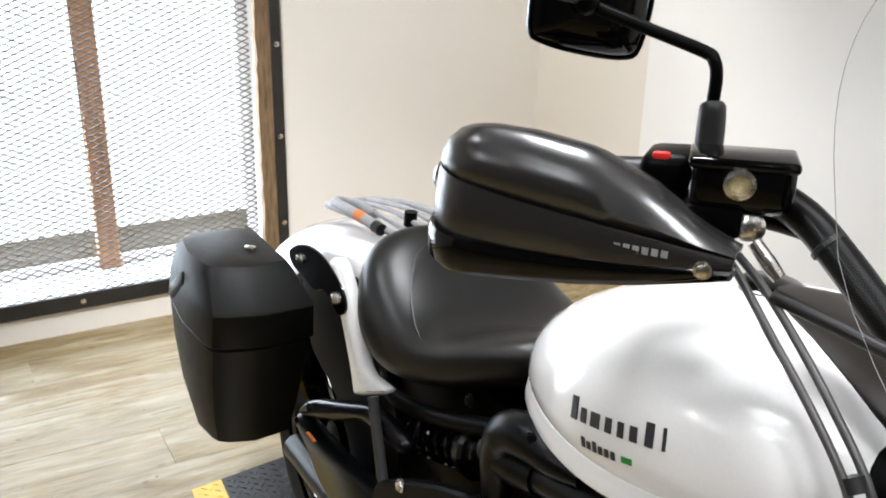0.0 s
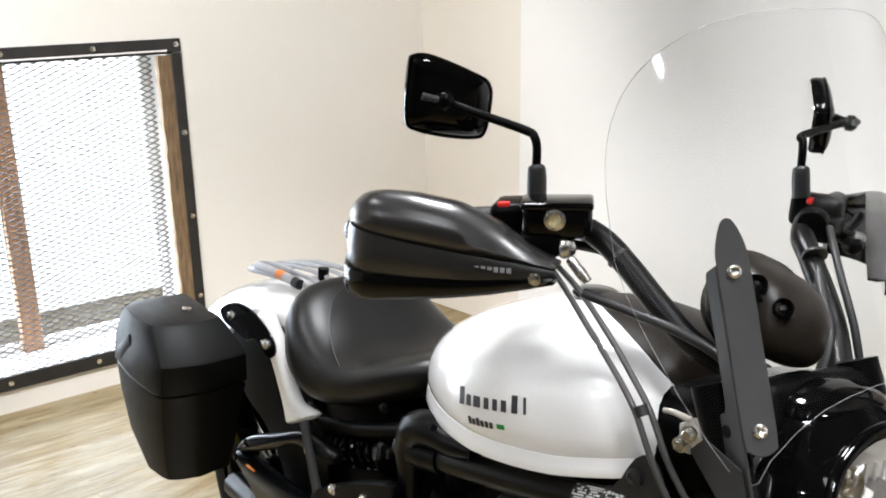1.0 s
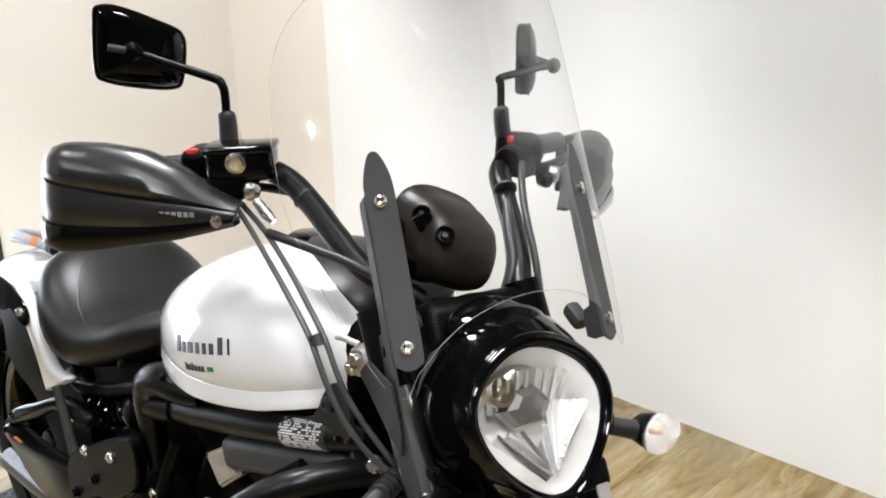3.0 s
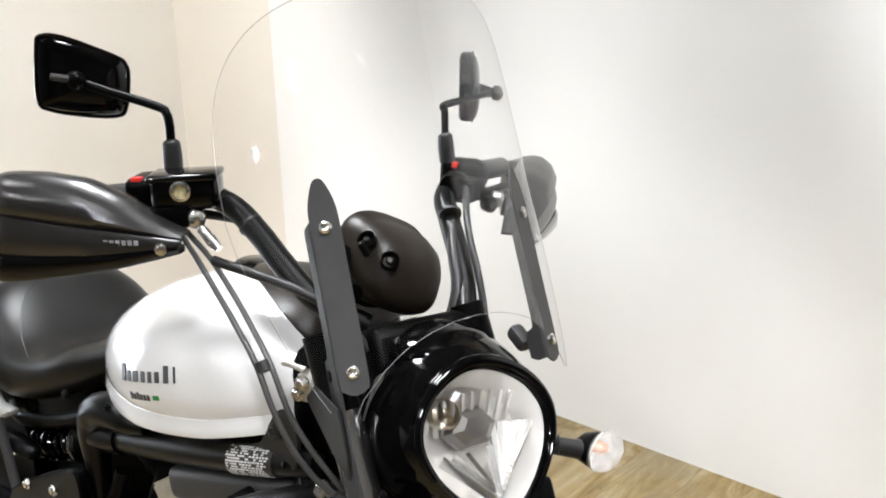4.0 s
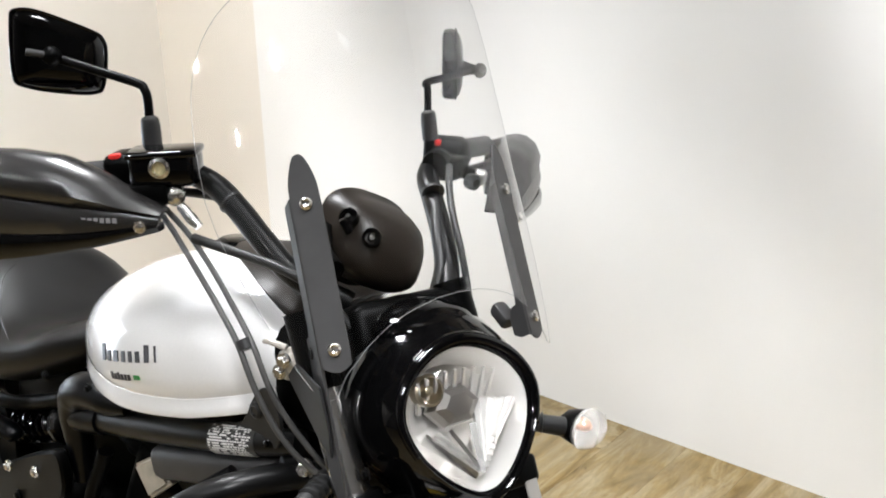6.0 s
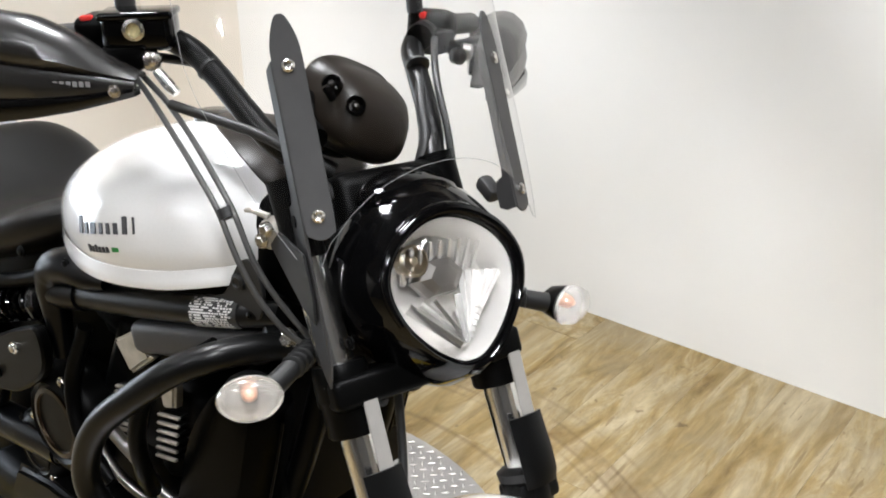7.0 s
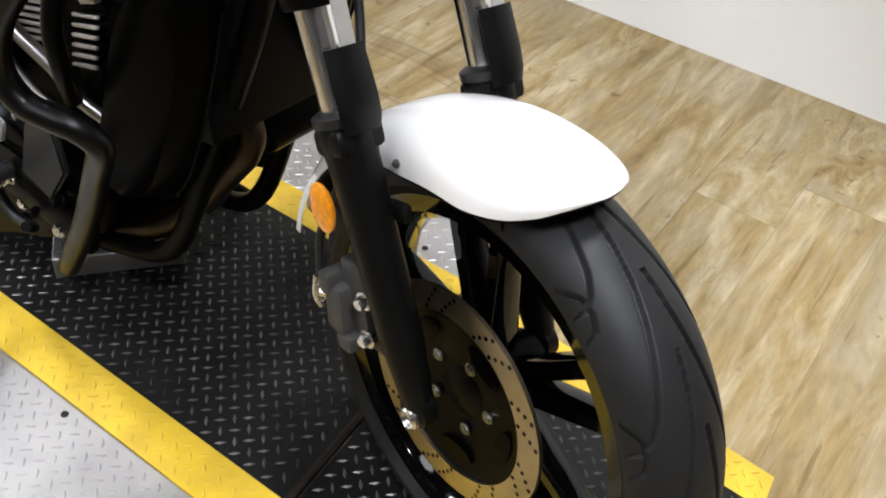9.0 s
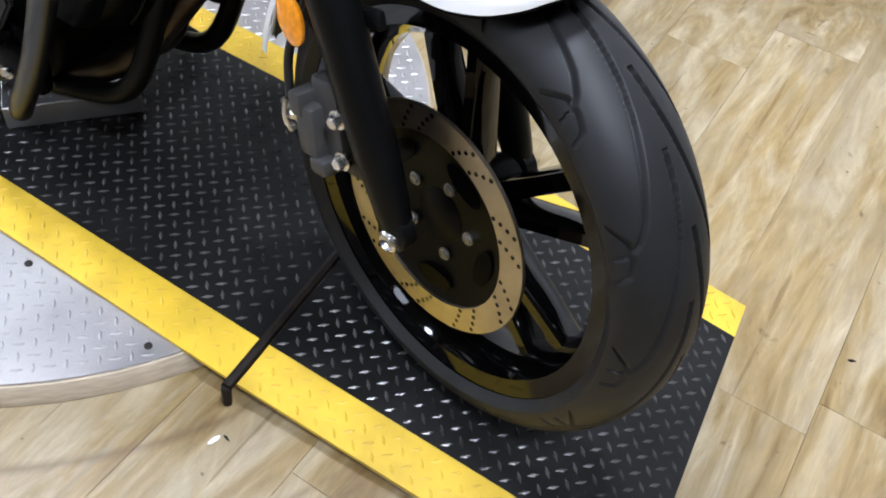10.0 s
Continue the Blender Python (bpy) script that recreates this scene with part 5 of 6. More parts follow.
# -- front turn signals
for sy in (-1, 1):
    arm = tube([(-0.30, 0.125 * sy, 0.795), (-0.280, 0.155 * sy, 0.795), (-0.262, 0.195 * sy, 0.785)], [0.0125, 0.0115, 0.013], 14, 4)
    st = part("turn_signal", arm, HOSE, bike, "front turn signal on a black rubber stalk", S)
    d = Vector((0.90, 0.32 * sy, 0.06))
    sm = basis((-0.258 if sy < 0 else -0.245, 0.224 * sy, 0.781), d, (0, 1, 0)) @ Matrix.Diagonal((1, 1.38, 1.0, 1))
    part("signal_body", lathe([(0.008, -0.042), (0.018, -0.032), (0.0225, -0.014), (0.0235, -0.006)], sm, 28, cap=False), SATIN_BLACK, st)
    part("signal_bowl", lathe([(0.0235, -0.003), (0.017, -0.016), (0.006, -0.022)], sm, 24, cap=False), LAMP_FROST, st, "pale faceted lamp bowl", smooth=15)
    part("signal_bulb", lathe([(0.003, -0.02), (0.0055, -0.014), (0.0050, -0.006), (0.002, -0.002)], sm, 14), BULB, st, "amber bulb")
    ln = part("signal_lens", lathe([(0.0215, -0.012), (0.0255, -0.006), (0.0262, 0.001), (0.0225, 0.011), (0.0135, 0.018), (0.002, 0.0205)], sm, 28), RIBBED, st, "clear ribbed lens")
    ln.visible_shadow = False
    for k in range(5):
        part("stalk_rib", lathe([(0.0125, -0.0015), (0.0145, 0), (0.0125, 0.0015)], basis((-0.296 + 0.006 * k, (0.132 + 0.0085 * k) * sy, 0.795), (0.6, 0.75 * sy, 0), (0, 0, 1)), 14), HOSE, st)

# -- hoses and cables in front
def cable(name, pts, r, label, fr=S, mat=None):
    return part(name, tube(pts, r, 10, 6), mat or HOSE, bike, label, fr)


cable("brake_line", [(-0.510, -0.198, 1.040), (-0.486, -0.180, 1.034), (-0.45, -0.156, 1.027), (-0.40, -0.132, 1.020), (-0.36, -0.105, 1.0), (-0.33, -0.08, 0.96)], 0.0062, "thick black brake hose")
cable("throttle_cable", [(-0.575, -0.225, 1.075), (-0.53, -0.215, 1.045), (-0.485, -0.206, 1.01), (-0.440, -0.200, 0.980), (-0.398, -0.192, 0.942), (-0.366, -0.185, 0.892), (-0.342, -0.168, 0.842), (-0.318, -0.14, 0.80), (-0.30, -0.10, 0.775)], 0.0037, "dark grey throttle cable", mat=CABLE_GREY)
cable("throttle_cable", [(-0.57, -0.215, 1.07), (-0.52, -0.200, 1.042), (-0.470, -0.190, 1.008), (-0.428, -0.184, 0.977), (-0.388, -0.178, 0.942), (-0.355, -0.170, 0.890), (-0.328, -0.150, 0.842), (-0.295, -0.12, 0.795), (-0.27, -0.085, 0.77)], 0.0037, "dark grey throttle cable", mat=CABLE_GREY)
cable("cable_sleeve", [(-0.398, -0.1845, 0.944), (-0.391, -0.183, 0.934)], 0.0105, "black cable guide")
cable("clutch_cable", [(-0.545, 0.20, 1.08), (-0.50, 0.17, 1.06), (-0.46, 0.15, 1.03), (-0.42, 0.14, 0.98), (-0.39, 0.13, 0.92), (-0.38, 0.11, 0.86)], 0.0052, "black clutch cable")
cable("wiring_loom", [(-0.60, 0.20, 1.08), (-0.53, 0.165, 1.05), (-0.47, 0.13, 1.01), (-0.43, 0.11, 0.97), (-0.41, 0.08, 0.92)], 0.009, "black wrapped wiring loom")
cable("wiring_loom", [(-0.60, -0.19, 1.08), (-0.53, -0.135, 1.07), (-0.47, -0.125, 1.02), (-0.42, -0.10, 0.98)], 0.006, "black wrapped wiring loom")
cable("bare_wire", [(-0.355, -0.14, 0.965), (-0.32, -0.15, 0.935), (-0.29, -0.14, 0.90)], 0.0012, "thin grey wire", mat=STRAP_GREY)

# -- tank
def egg(x, w, zb, zt, low=0.35, n=36, power=2.3):
    """A tank or seat section: widest at the height low between zb and zt."""
    zm = zb + (zt - zb) * low
    ring = []
    for k in range(n):
        a = 2 * math.pi * k / n
        c, s = math.cos(a), math.sin(a)
        y = w * math.copysign(abs(c) ** (2 / power), c)
        z = zm + ((zt - zm) if s > 0 else (zm - zb)) * math.copysign(abs(s) ** (2 / power), s)
        ring.append((x, y, z))
    return ring


TANK = ((-0.930, 0.050, 0.785, 0.835, 0.45), (-0.915, 0.088, 0.775, 0.862, 0.40), (-0.875, 0.132, 0.765, 0.902, 0.36), (-0.80, 0.170, 0.757, 0.942, 0.35), (-0.72, 0.190, 0.754, 0.970, 0.36), (-0.63, 0.194, 0.760, 0.988, 0.38),
        (-0.55, 0.178, 0.776, 0.990, 0.40), (-0.48, 0.146, 0.800, 0.975, 0.42), (-0.435, 0.102, 0.826, 0.940, 0.45), (-0.42, 0.05, 0.845, 0.905, 0.5))
tank = part("fuel_tank", loft([egg(*r) for r in smooth_rows(TANK, 4)]), PEARL, bike, "pearl white fuel tank with dark side lettering", F, smooth=60)


def tank_y(x, z):
    """The tank's right flank at x and z."""
    rows = smooth_rows(TANK, 4)
    xs = [r[0] for r in rows]
    w, zb, zt, low = (float(interp(x, xs, [r[k] for r in rows])) for k in (1, 2, 3, 4))
    zm = zb + (zt - zb) * low
    s = abs(z - zm) / ((zt - zm) if z > zm else (zm - zb))
    return -w * max(0.0, 1 - min(s, 1) ** 2.3) ** (1 / 2.3)


# lower lip of the tank, folded out below a shallow crease
lip = []
for x in lin(-0.870, -0.432, 40):
    zb = interp(x, (-0.92, -0.88, -0.80, -0.705, -0.555, -0.45, -0.42), (0.80, 0.782, 0.774, 0.779, 0.804, 0.832, 0.852))
    top = zb + 0.028
    yo = tank_y(x, top)
    lip.append([(x, yo + 0.006, top + 0.001), (x, yo + 0.0008, top - 0.003), (x, yo - 0.0008, zb + 0.012), (x, yo - 0.0022, zb + 0.003), (x, yo - 0.0008, zb), (x, yo + 0.004, zb), (x, yo + 0.012, zb + 0.010)])
part("tank_lip", loft(lip), PEARL, tank, "folded lower lip", smooth=35)
# side marks as plain dark bars of the letters' sizes
LETTERS = ((0.004, 0.0115, 0.024), (0.0215, 0.0100, 0.0150), (0.0405, 0.0150, 0.0150), (0.0610, 0.0100, 0.0150), (0.0785, 0.0090, 0.0150), (0.0955, 0.0100, 0.0150), (0.1135, 0.0105, 0.0230), (0.130, 0.004, 0.0215))
X0, Z0 = -0.724, 0.841


def flank_mark(along, up, w, h, mat, name, label=""):
    x, z = X0 + along * math.cos(0.25), Z0 + along * math.sin(0.25) + up
    q = Vector((x, tank_y(x, z + h / 2), z + h / 2))
    e = 0.004
    tx = Vector((e, tank_y(x + e, z + h / 2) - q.y, e * math.tan(0.25)))
    tz = Vector((0, tank_y(x, z + h / 2 + e) - q.y, e))
    m = basis(q, tx, tz)
    part(name, box(w, h, 0.0012, m, 0.0004, 1), mat, tank, label, smooth=0)


for a, w, h in LETTERS:
    flank_mark(a, 0.0, w, h, BADGE, "mark", "dark lettering shown as plain bars")
for k in range(6):
    flank_mark(0.028 + k * 0.0095, -0.026, 0.0062, 0.011 if k in (0, 2) else 0.0085, BADGE, "small_mark")
flank_mark(0.094, -0.0245, 0.014, 0.0065, GREEN, "green_mark", "small green emblem bar")
part("filler_cap", lathe([(0.034, -0.006), (0.036, 0.002), (0.030, 0.006), (0.006, 0.007)], basis((-0.66, 0, 0.984), (0.05, 0, 1), (1, 0, 0)), 28), GLOSS_BLACK, tank)
# front trim of the tank and its bracket
tb = slab(smooth_outline([(-0.545, 0.785), (-0.50, 0.803), (-0.47, 0.853), (-0.445, 0.862), (-0.425, 0.83), (-0.432, 0.79), (-0.47, 0.782)], 3), 0.006, basis((0.014, -0.136, 0.007), (1, 0, 0), (0, 0, 1)), 0.001)
tbp = part("tank_bracket", tb, DARK_BRACKET, bike, "satin black tank bracket", F)
part("rubber_bush", lathe([(0.011, 0), (0.011, 0.004), (0.007, 0.006), (0.005, 0.004)], basis((-0.452, -0.140, 0.838), (0, -1, 0), (1, 0, 0)), 18), HOSE, tbp)

# black console over the tank's nose
def tank_z(x, y):
    rows = smooth_rows(TANK, 4)
    xs = [r[0] for r in rows]
    w, zb, zt, low = (float(interp(x, xs, [r[k] for r in rows])) for k in (1, 2, 3, 4))
    zm = zb + (zt - zb) * low
    return zm + (zt - zm) * max(0.0, 1 - min(abs(y) / w, 1) ** 2.3) ** (1 / 2.3)


CONSOLE = ((-0.665, 0.004), (-0.635, 0.028), (-0.600, 0.050), (-0.560, 0.068), (-0.525, 0.080), (-0.495, 0.087), (-0.470, 0.088), (-0.450, 0.082), (-0.436, 0.070))
rings = []
for x, w in smooth_rows(CONSOLE, 3):
    row = [(x, w * q, tank_z(x, w * q) + 0.005 * (1 - 0.6 * abs(q) ** 4)) for q in lin(-1, 1, 17)]
    rings.append(row + [(a, b, c - 0.007) for a, b, c in row[::-1]])
part("console", loft(rings), INSTRUMENT_BLACK, tank, "matt black console over the tank's nose", smooth=50)
fill = []
for x, w, z0, z1 in ((-0.475, 0.112, 0.83, 0.955), (-0.45, 0.116, 0.80, 0.950), (-0.41, 0.110, 0.79, 0.945), (-0.36, 0.09, 0.80, 0.935), (-0.33, 0.06, 0.82, 0.92)):
    fill.append([(x, w * math.copysign(abs(math.cos(a)) ** 0.6, math.cos(a)), (z0 + z1) / 2 + (z1 - z0) / 2 * math.copysign(abs(math.sin(a)) ** 0.6, math.sin(a))) for a in lin(0, 2 * math.pi, 28, endpoint=False)])
part("nose_cover", loft(fill), SATIN_BLACK, bike, "black cover between tank and steering head", F)

# -- seat
def seat():
    rows = ((-0.915, 0.070, 0.758, 0.800), (-0.945, 0.105, 0.738, 0.815), (-1.00, 0.140, 0.712, 0.805), (-1.07, 0.160, 0.680, 0.782), (-1.14, 0.170, 0.652, 0.782), (-1.21, 0.172, 0.634, 0.805), (-1.27, 0.165, 0.634, 0.838), (-1.315, 0.145, 0.650, 0.848), (-1.345, 0.11, 0.675, 0.825), (-1.355, 0.06, 0.70, 0.79))
    rings = []
    for x, w, zb, zt in smooth_rows(rows, 4):
        ring = []
        for k in range(40):
            a = 2 * math.pi * k / 40
            c, s = math.cos(a), math.sin(a)
            y = w * math.copysign(abs(c) ** 0.62, c)
            z = (zb + zt) / 2 + (zt - zb) / 2 * math.copysign(abs(s) ** 0.75, s)
            if s > 0:
                z -= 0.022 * (1 - abs(c)) * math.exp(-((x + 1.10) / 0.12) ** 2)
            ring.append((x, y, z))
        rings.append(ring)
    return loft(rings)


st = part("seat", seat(), LEATHER, bike, "black vinyl scooped rider seat with stitching", F, smooth=60)
part("stitching", tube([(-1.345, -0.08, 0.792), (-1.315, -0.128, 0.79), (-1.27, -0.150, 0.755), (-1.20, -0.160, 0.72), (-1.12, -0.158, 0.69)], 0.0016, 6), STRAP_GREY, st, "pale stitched seam")
part("stitching", tube([(-1.25, -0.06, 0.842), (-1.22, -0.10, 0.825), (-1.16, -0.135, 0.78), (-1.08, -0.15, 0.745), (-1.0, -0.135, 0.74)], 0.0014, 6), LEATHER, st)

# -- tail
TAIL = ((-1.30, 0.10, 0.74, 0.80), (-1.36, 0.12, 0.745, 0.812), (-1.45, 0.125, 0.735, 0.803), (-1.56, 0.122, 0.70, 0.783), (-1.68, 0.118, 0.62, 0.745), (-1.80, 0.112, 0.52, 0.69), (-1.88, 0.10, 0.50, 0.635), (-1.93, 0.06, 0.50, 0.58))
tail_rings = []
for x, w, zb, zt in smooth_rows(TAIL, 3):
    tail_rings.append([(x, w * math.copysign(abs(math.cos(a)) ** 0.7, math.cos(a)), zb + (zt - zb) * max(0.0, math.sin(a)) ** 0.8) for a in lin(0, math.pi, 21)])
part("rear_fender", loft(tail_rings), PEARL, bike, "pearl white rear fender", F, smooth=60)
# pale side frame cover that hooks round the seat's lower edge
for sy in (-1, 1):
    hook = smooth_outline([(-1.405, 0.760), (-1.375, 0.733), (-1.344, 0.691), (-1.300, 0.622), (-1.283, 0.585), (-1.272, 0.581), (-1.225, 0.605), (-1.178, 0.630), (-1.177, 0.640), (-1.205, 0.638), (-1.236, 0.638), (-1.258, 0.655), (-1.275, 0.682), (-1.296, 0.713), (-1.33, 0.757), (-1.365, 0.785)], 3)
    part("side_cover", slab(hook, 0.022, basis((0, 0.152 * sy, 0), (1, 0, 0), (0, 0, 1)), 0.005), PEARL, bike, "pale pearl side cover below the seat", F, smooth=50)
    outl = smooth_outline([(-1.56, 0.735), (-1.50, 0.765), (-1.42, 0.772), (-1.335, 0.745), (-1.315, 0.715), (-1.345, 0.695), (-1.40, 0.715), (-1.44, 0.70), (-1.50, 0.705), (-1.55, 0.712)], 3)
    pl = part("bag_bracket", slab(outl, 0.005, basis((0, 0.165 * sy, 0), (1, 0, 0), (0, 0, 1)), 0.001), GLOSS_BLACK, bike, "gloss black saddlebag bracket plate", F)
    for x, z in ((-1.352, 0.721), (-1.505, 0.735)):
        bolt((x, 0.168 * sy, z), (0.2, sy, 0.1), 0.0085, 0.008, BRIGHT, pl, "bracket_bolt")

# -- passenger rack with a rubber strap on it
rack = tube([(-1.33, -0.06, 0.835), (-1.40, -0.07, 0.838), (-1.55, -0.072, 0.822), (-1.66, -0.05, 0.80), (-1.67, 0.0, 0.798), (-1.66, 0.05, 0.80), (-1.55, 0.072, 0.822), (-1.40, 0.07, 0.838), (-1.33, 0.06, 0.835)], 0.007, 10)
for y in (-0.035, 0, 0.035):
    tube([(-1.34, y, 0.838), (-1.50, y, 0.832), (-1.66, y, 0.803)], 0.005, 8, 4, rack)
part("luggage_rack", rack, STRAP_GREY, bike, "grey tubular luggage rack", F @ pose(0, 0, -0.018))
part("rack_foot", tube([(-1.42, 0, 0.80), (-1.42, 0, 0.835)], 0.012, 10, 0), SATIN_BLACK, bike, "", F)
strap = [(-1.385, -0.082, 0.842), (-1.43, -0.088, 0.846), (-1.50, -0.092, 0.845), (-1.555, -0.085, 0.838), (-1.575, -0.06, 0.832), (-1.55, -0.038, 0.828), (-1.49, -0.035, 0.83)]
spt = part("strap", tube(strap, 0.0095, 12, 6, flat=0.8), STRAP_GREY, bike, "looped grey rubber grab strap", F @ pose(0, 0, -0.018))
part("strap_band", tube([(-1.425, -0.0875, 0.8455), (-1.45, -0.0895, 0.846)], 0.0104, 12, 0, flat=0.8), ORANGE_LABEL, spt, "orange band")
part("strap_end", tube([(-1.374, -0.0805, 0.841), (-1.392, -0.0825, 0.8425)], 0.011, 12, 0), HOSE, spt, "black end plug")

# -- saddlebag
def bag_ring(z, yi, yo, x0, x1, cf, cr):
    """A plan of the bag: inner y, outer y, front and rear x, with cut corners."""
    return [(x0, yi, z), (x0 + 0.012, (yi + yo) / 2, z), (x0, yo + cf, z), (x0 - cf * 0.5, yo + cf * 0.3, z), (x0 - cf * 1.3, yo, z), ((x0 + x1) / 2, yo - 0.008, z), (x1 + cr, yo, z), (x1, yo + cr, z), (x1, yi, z)]


body_rings = [bag_ring(z, *r) for z, *r in ((0.410, -0.212, -0.326, -1.482, -1.61, 0.022, 0.03), (0.416, -0.206, -0.338, -1.470, -1.632, 0.022, 0.03), (0.47, -0.198, -0.349, -1.456, -1.674, 0.022, 0.03), (0.55, -0.190, -0.356, -1.445, -1.703, 0.022, 0.03), (0.612, -0.182, -0.359, -1.432, -1.715, 0.022, 0.03), (0.616, -0.185, -0.355, -1.436, -1.710, 0.022, 0.03))]
bag = part("saddlebag", loft(body_rings), TEXTURED, bike, "textured black hard saddlebag", F @ pose(0, 0.008, 0), smooth=28)
lid_rings = [bag_ring(z, *r) for z, *r in ((0.619, -0.181, -0.361, -1.430, -1.717, 0.022, 0.03), (0.622, -0.180, -0.362, -1.429, -1.718, 0.022, 0.03), (0.676, -0.180, -0.359, -1.431, -1.712, 0.022, 0.03), (0.683, -0.181, -0.358, -1.436, -1.71, 0.022, 0.03),
                                           (0.728, -0.199, -0.350, -1.488, -1.695, 0.022, 0.03), (0.739, -0.206, -0.344, -1.498, -1.685, 0.022, 0.03), (0.743, -0.222, -0.328, -1.516, -1.67, 0.022, 0.03))]
part("bag_lid", loft(lid_rings), TEXTURED, bag, "faceted black lid", smooth=28)
part("latch", box(0.100, 0.020, 0.030, pose(-1.615, -0.357, 0.668, 0, -34, 0), 0.006, 2), TEXTURED, bag, "black lid latch")
part("lock", lathe([(0.010, 0), (0.010, 0.004), (0.006, 0.006)], basis((-1.56, -0.250, 0.743), (0, 0, 1), (1, 0, 0)), 18), BRIGHT, bag, "bright key lock")

# -- main frame tube and its rear yoke
ft = part("frame_tube", tube([(-0.905, -0.150, 0.688), (-0.88, -0.150, 0.694), (-0.70, -0.147, 0.733), (-0.55, -0.140, 0.768), (-0.47, -0.132, 0.787), (-0.40, -0.115, 0.802)], [0.021, 0.0215, 0.0205, 0.0195, 0.0185, 0.0165], 20), TUBE_BLACK, bike, "thick satin black frame tube", F)
part("warning_label", tube([(-0.535, -0.1390, 0.7713), (-0.50, -0.1358, 0.7797), (-0.455, -0.1296, 0.7900)], [0.0204, 0.0199, 0.0190], 20), LABEL_BLACK, ft, "black warning label of small unreadable lines")
rng = random.Random(5)
ink = bmesh.new()
for row in range(14):
    ang = radians(14 + row * 10.5)
    x = 0.0
    while x < 0.072:
        w = rng.uniform(0.0015, 0.006)
        t = (x + w / 2) / 0.082
        k = min(t + 0.02, 0.97) * 2
        a, b2, d2 = Vector((-0.535, -0.1390, 0.7713)), Vector((-0.50, -0.1358, 0.7797)), Vector((-0.455, -0.1296, 0.7900))
        c = a.lerp(b2, k) if k < 1 else b2.lerp(d2, k - 1)
        d = Vector((0.080, 0.0094, 0.0187)).normalized()
        n0 = Vector((0, -math.sin(ang), math.cos(ang)))
        n0 = (n0 - d * n0.dot(d)).normalized()
        if rng.random() < 0.82:
            box(w, 0.0022, 0.0006, basis(c + n0 * (0.0208 - 0.0013 * t), d, d.cross(n0)), bm=ink)
        x += w + 0.0012
tagged(part("label_ink", ink, LABEL_INK, ft, smooth=0), kind="stuff")
part("tube_bolt", lathe([(0.004, 0), (0.004, 0.002), (0.002, 0.003)], basis((-0.432, -0.143, 0.800), (0, -1, 0.25), (1, 0, 0)), 12), GLOSS_BLACK, ft)
yoke = tube([(-0.730, -0.152, 0.752), (-0.775, -0.156, 0.752), (-0.825, -0.158, 0.752), (-0.862, -0.158, 0.735), (-0.876, -0.157, 0.695), (-0.876, -0.155, 0.64), (-0.874, -0.152, 0.585)], [0.012, 0.023, 0.028, 0.030, 0.026, 0.019, 0.016], 20, 6)
tube([(-0.872, -0.154, 0.700), (-0.840, -0.152, 0.704), (-0.80, -0.150, 0.711)], [0.027, 0.027, 0.024], 18, 4, yoke)
part("frame_yoke", yoke, SWINGARM_BLACK, bike, "satin black forged frame yoke", F, smooth=50)
for x, z in ((-0.905, 0.62), (-0.93, 0.75), (-0.80, 0.768)):
    bolt((x, -0.174, z), (0, -1, 0), 0.007, 0.005, SATIN_BLACK, bike, "yoke_bolt", m=F)
part("seat_rail", tube([(-0.93, -0.13, 0.70), (-1.05, -0.14, 0.655), (-1.20, -0.13, 0.61), (-1.29, -0.10, 0.62)], 0.013, 12), SATIN_BLACK, bike, "black rear frame rail", F)
part("seat_rail", tube([(-0.93, 0.13, 0.70), (-1.05, 0.145, 0.655), (-1.20, 0.145, 0.60), (-1.36, 0.14, 0.62), (-1.55, 0.13, 0.68)], 0.013, 12), SATIN_BLACK, bike, "black rear frame rail", F)
part("rear_strut", tube([(-1.172, -0.183, 0.634), (-1.145, -0.184, 0.575), (-1.121, -0.184, 0.520), (-1.098, -0.182, 0.47)], 0.0085, 12), BRACKET, bike, "dark grey frame strut", F)
part("seat_base", box(0.46, 0.15, 0.26, pose(-1.13, 0.035, 0.545, 0, 6, 0), 0.03, 3), SATIN_BLACK, bike, "black battery box below the seat", F)
# added black plate: stands in for the dark gap by the rear wheel
gap_outline = smooth_outline([(-1.20, 0.34), (-1.19, 0.52), (-1.24, 0.62), (-1.33, 0.72), (-1.46, 0.745), (-1.58, 0.70), (-1.61, 0.60), (-1.54, 0.53), (-1.45, 0.50), (-1.38, 0.44), (-1.33, 0.36), (-1.27, 0.32)], 3)
part("dark_gap_plate", slab(gap_outline, 0.006, basis((0, -0.118, 0), (1, 0, 0), (0, 0, 1)), 0.001), SATIN_BLACK, bike, "black plate added to darken the gap beside the rear wheel", F)
part("spine", tube([(-0.95, 0, 0.72), (-0.70, 0, 0.78), (-0.42, 0, 0.86)], 0.04, 14), SATIN_BLACK, bike, "black frame spine below the tank", F)

# -- shock absorber
sa, sb = Vector((-1.232, -0.106, 0.538)), Vector((-0.967, -0.111, 0.636))
d = (sb - sa).normalized()
sh = part("shock_absorber", tube([sa - d * 0.03, sb + d * 0.12], 0.014, 14, 0), SATIN_BLACK, bike, "black rear shock absorber with open coil spring", F)
side, upv = d.orthogonal().normalized(), d.cross(d.orthogonal().normalized())
coil = [sa + d * (0.070 + 0.170 * t) + 0.029 * (math.cos(t * 2 * math.pi * 6) * side + math.sin(t * 2 * math.pi * 6) * upv) for t in lin(0, 1, 120)]
part("coil_spring", tube(coil, 0.0052, 8, 0), GLOSS_BLACK, sh, "gloss black coil spring")
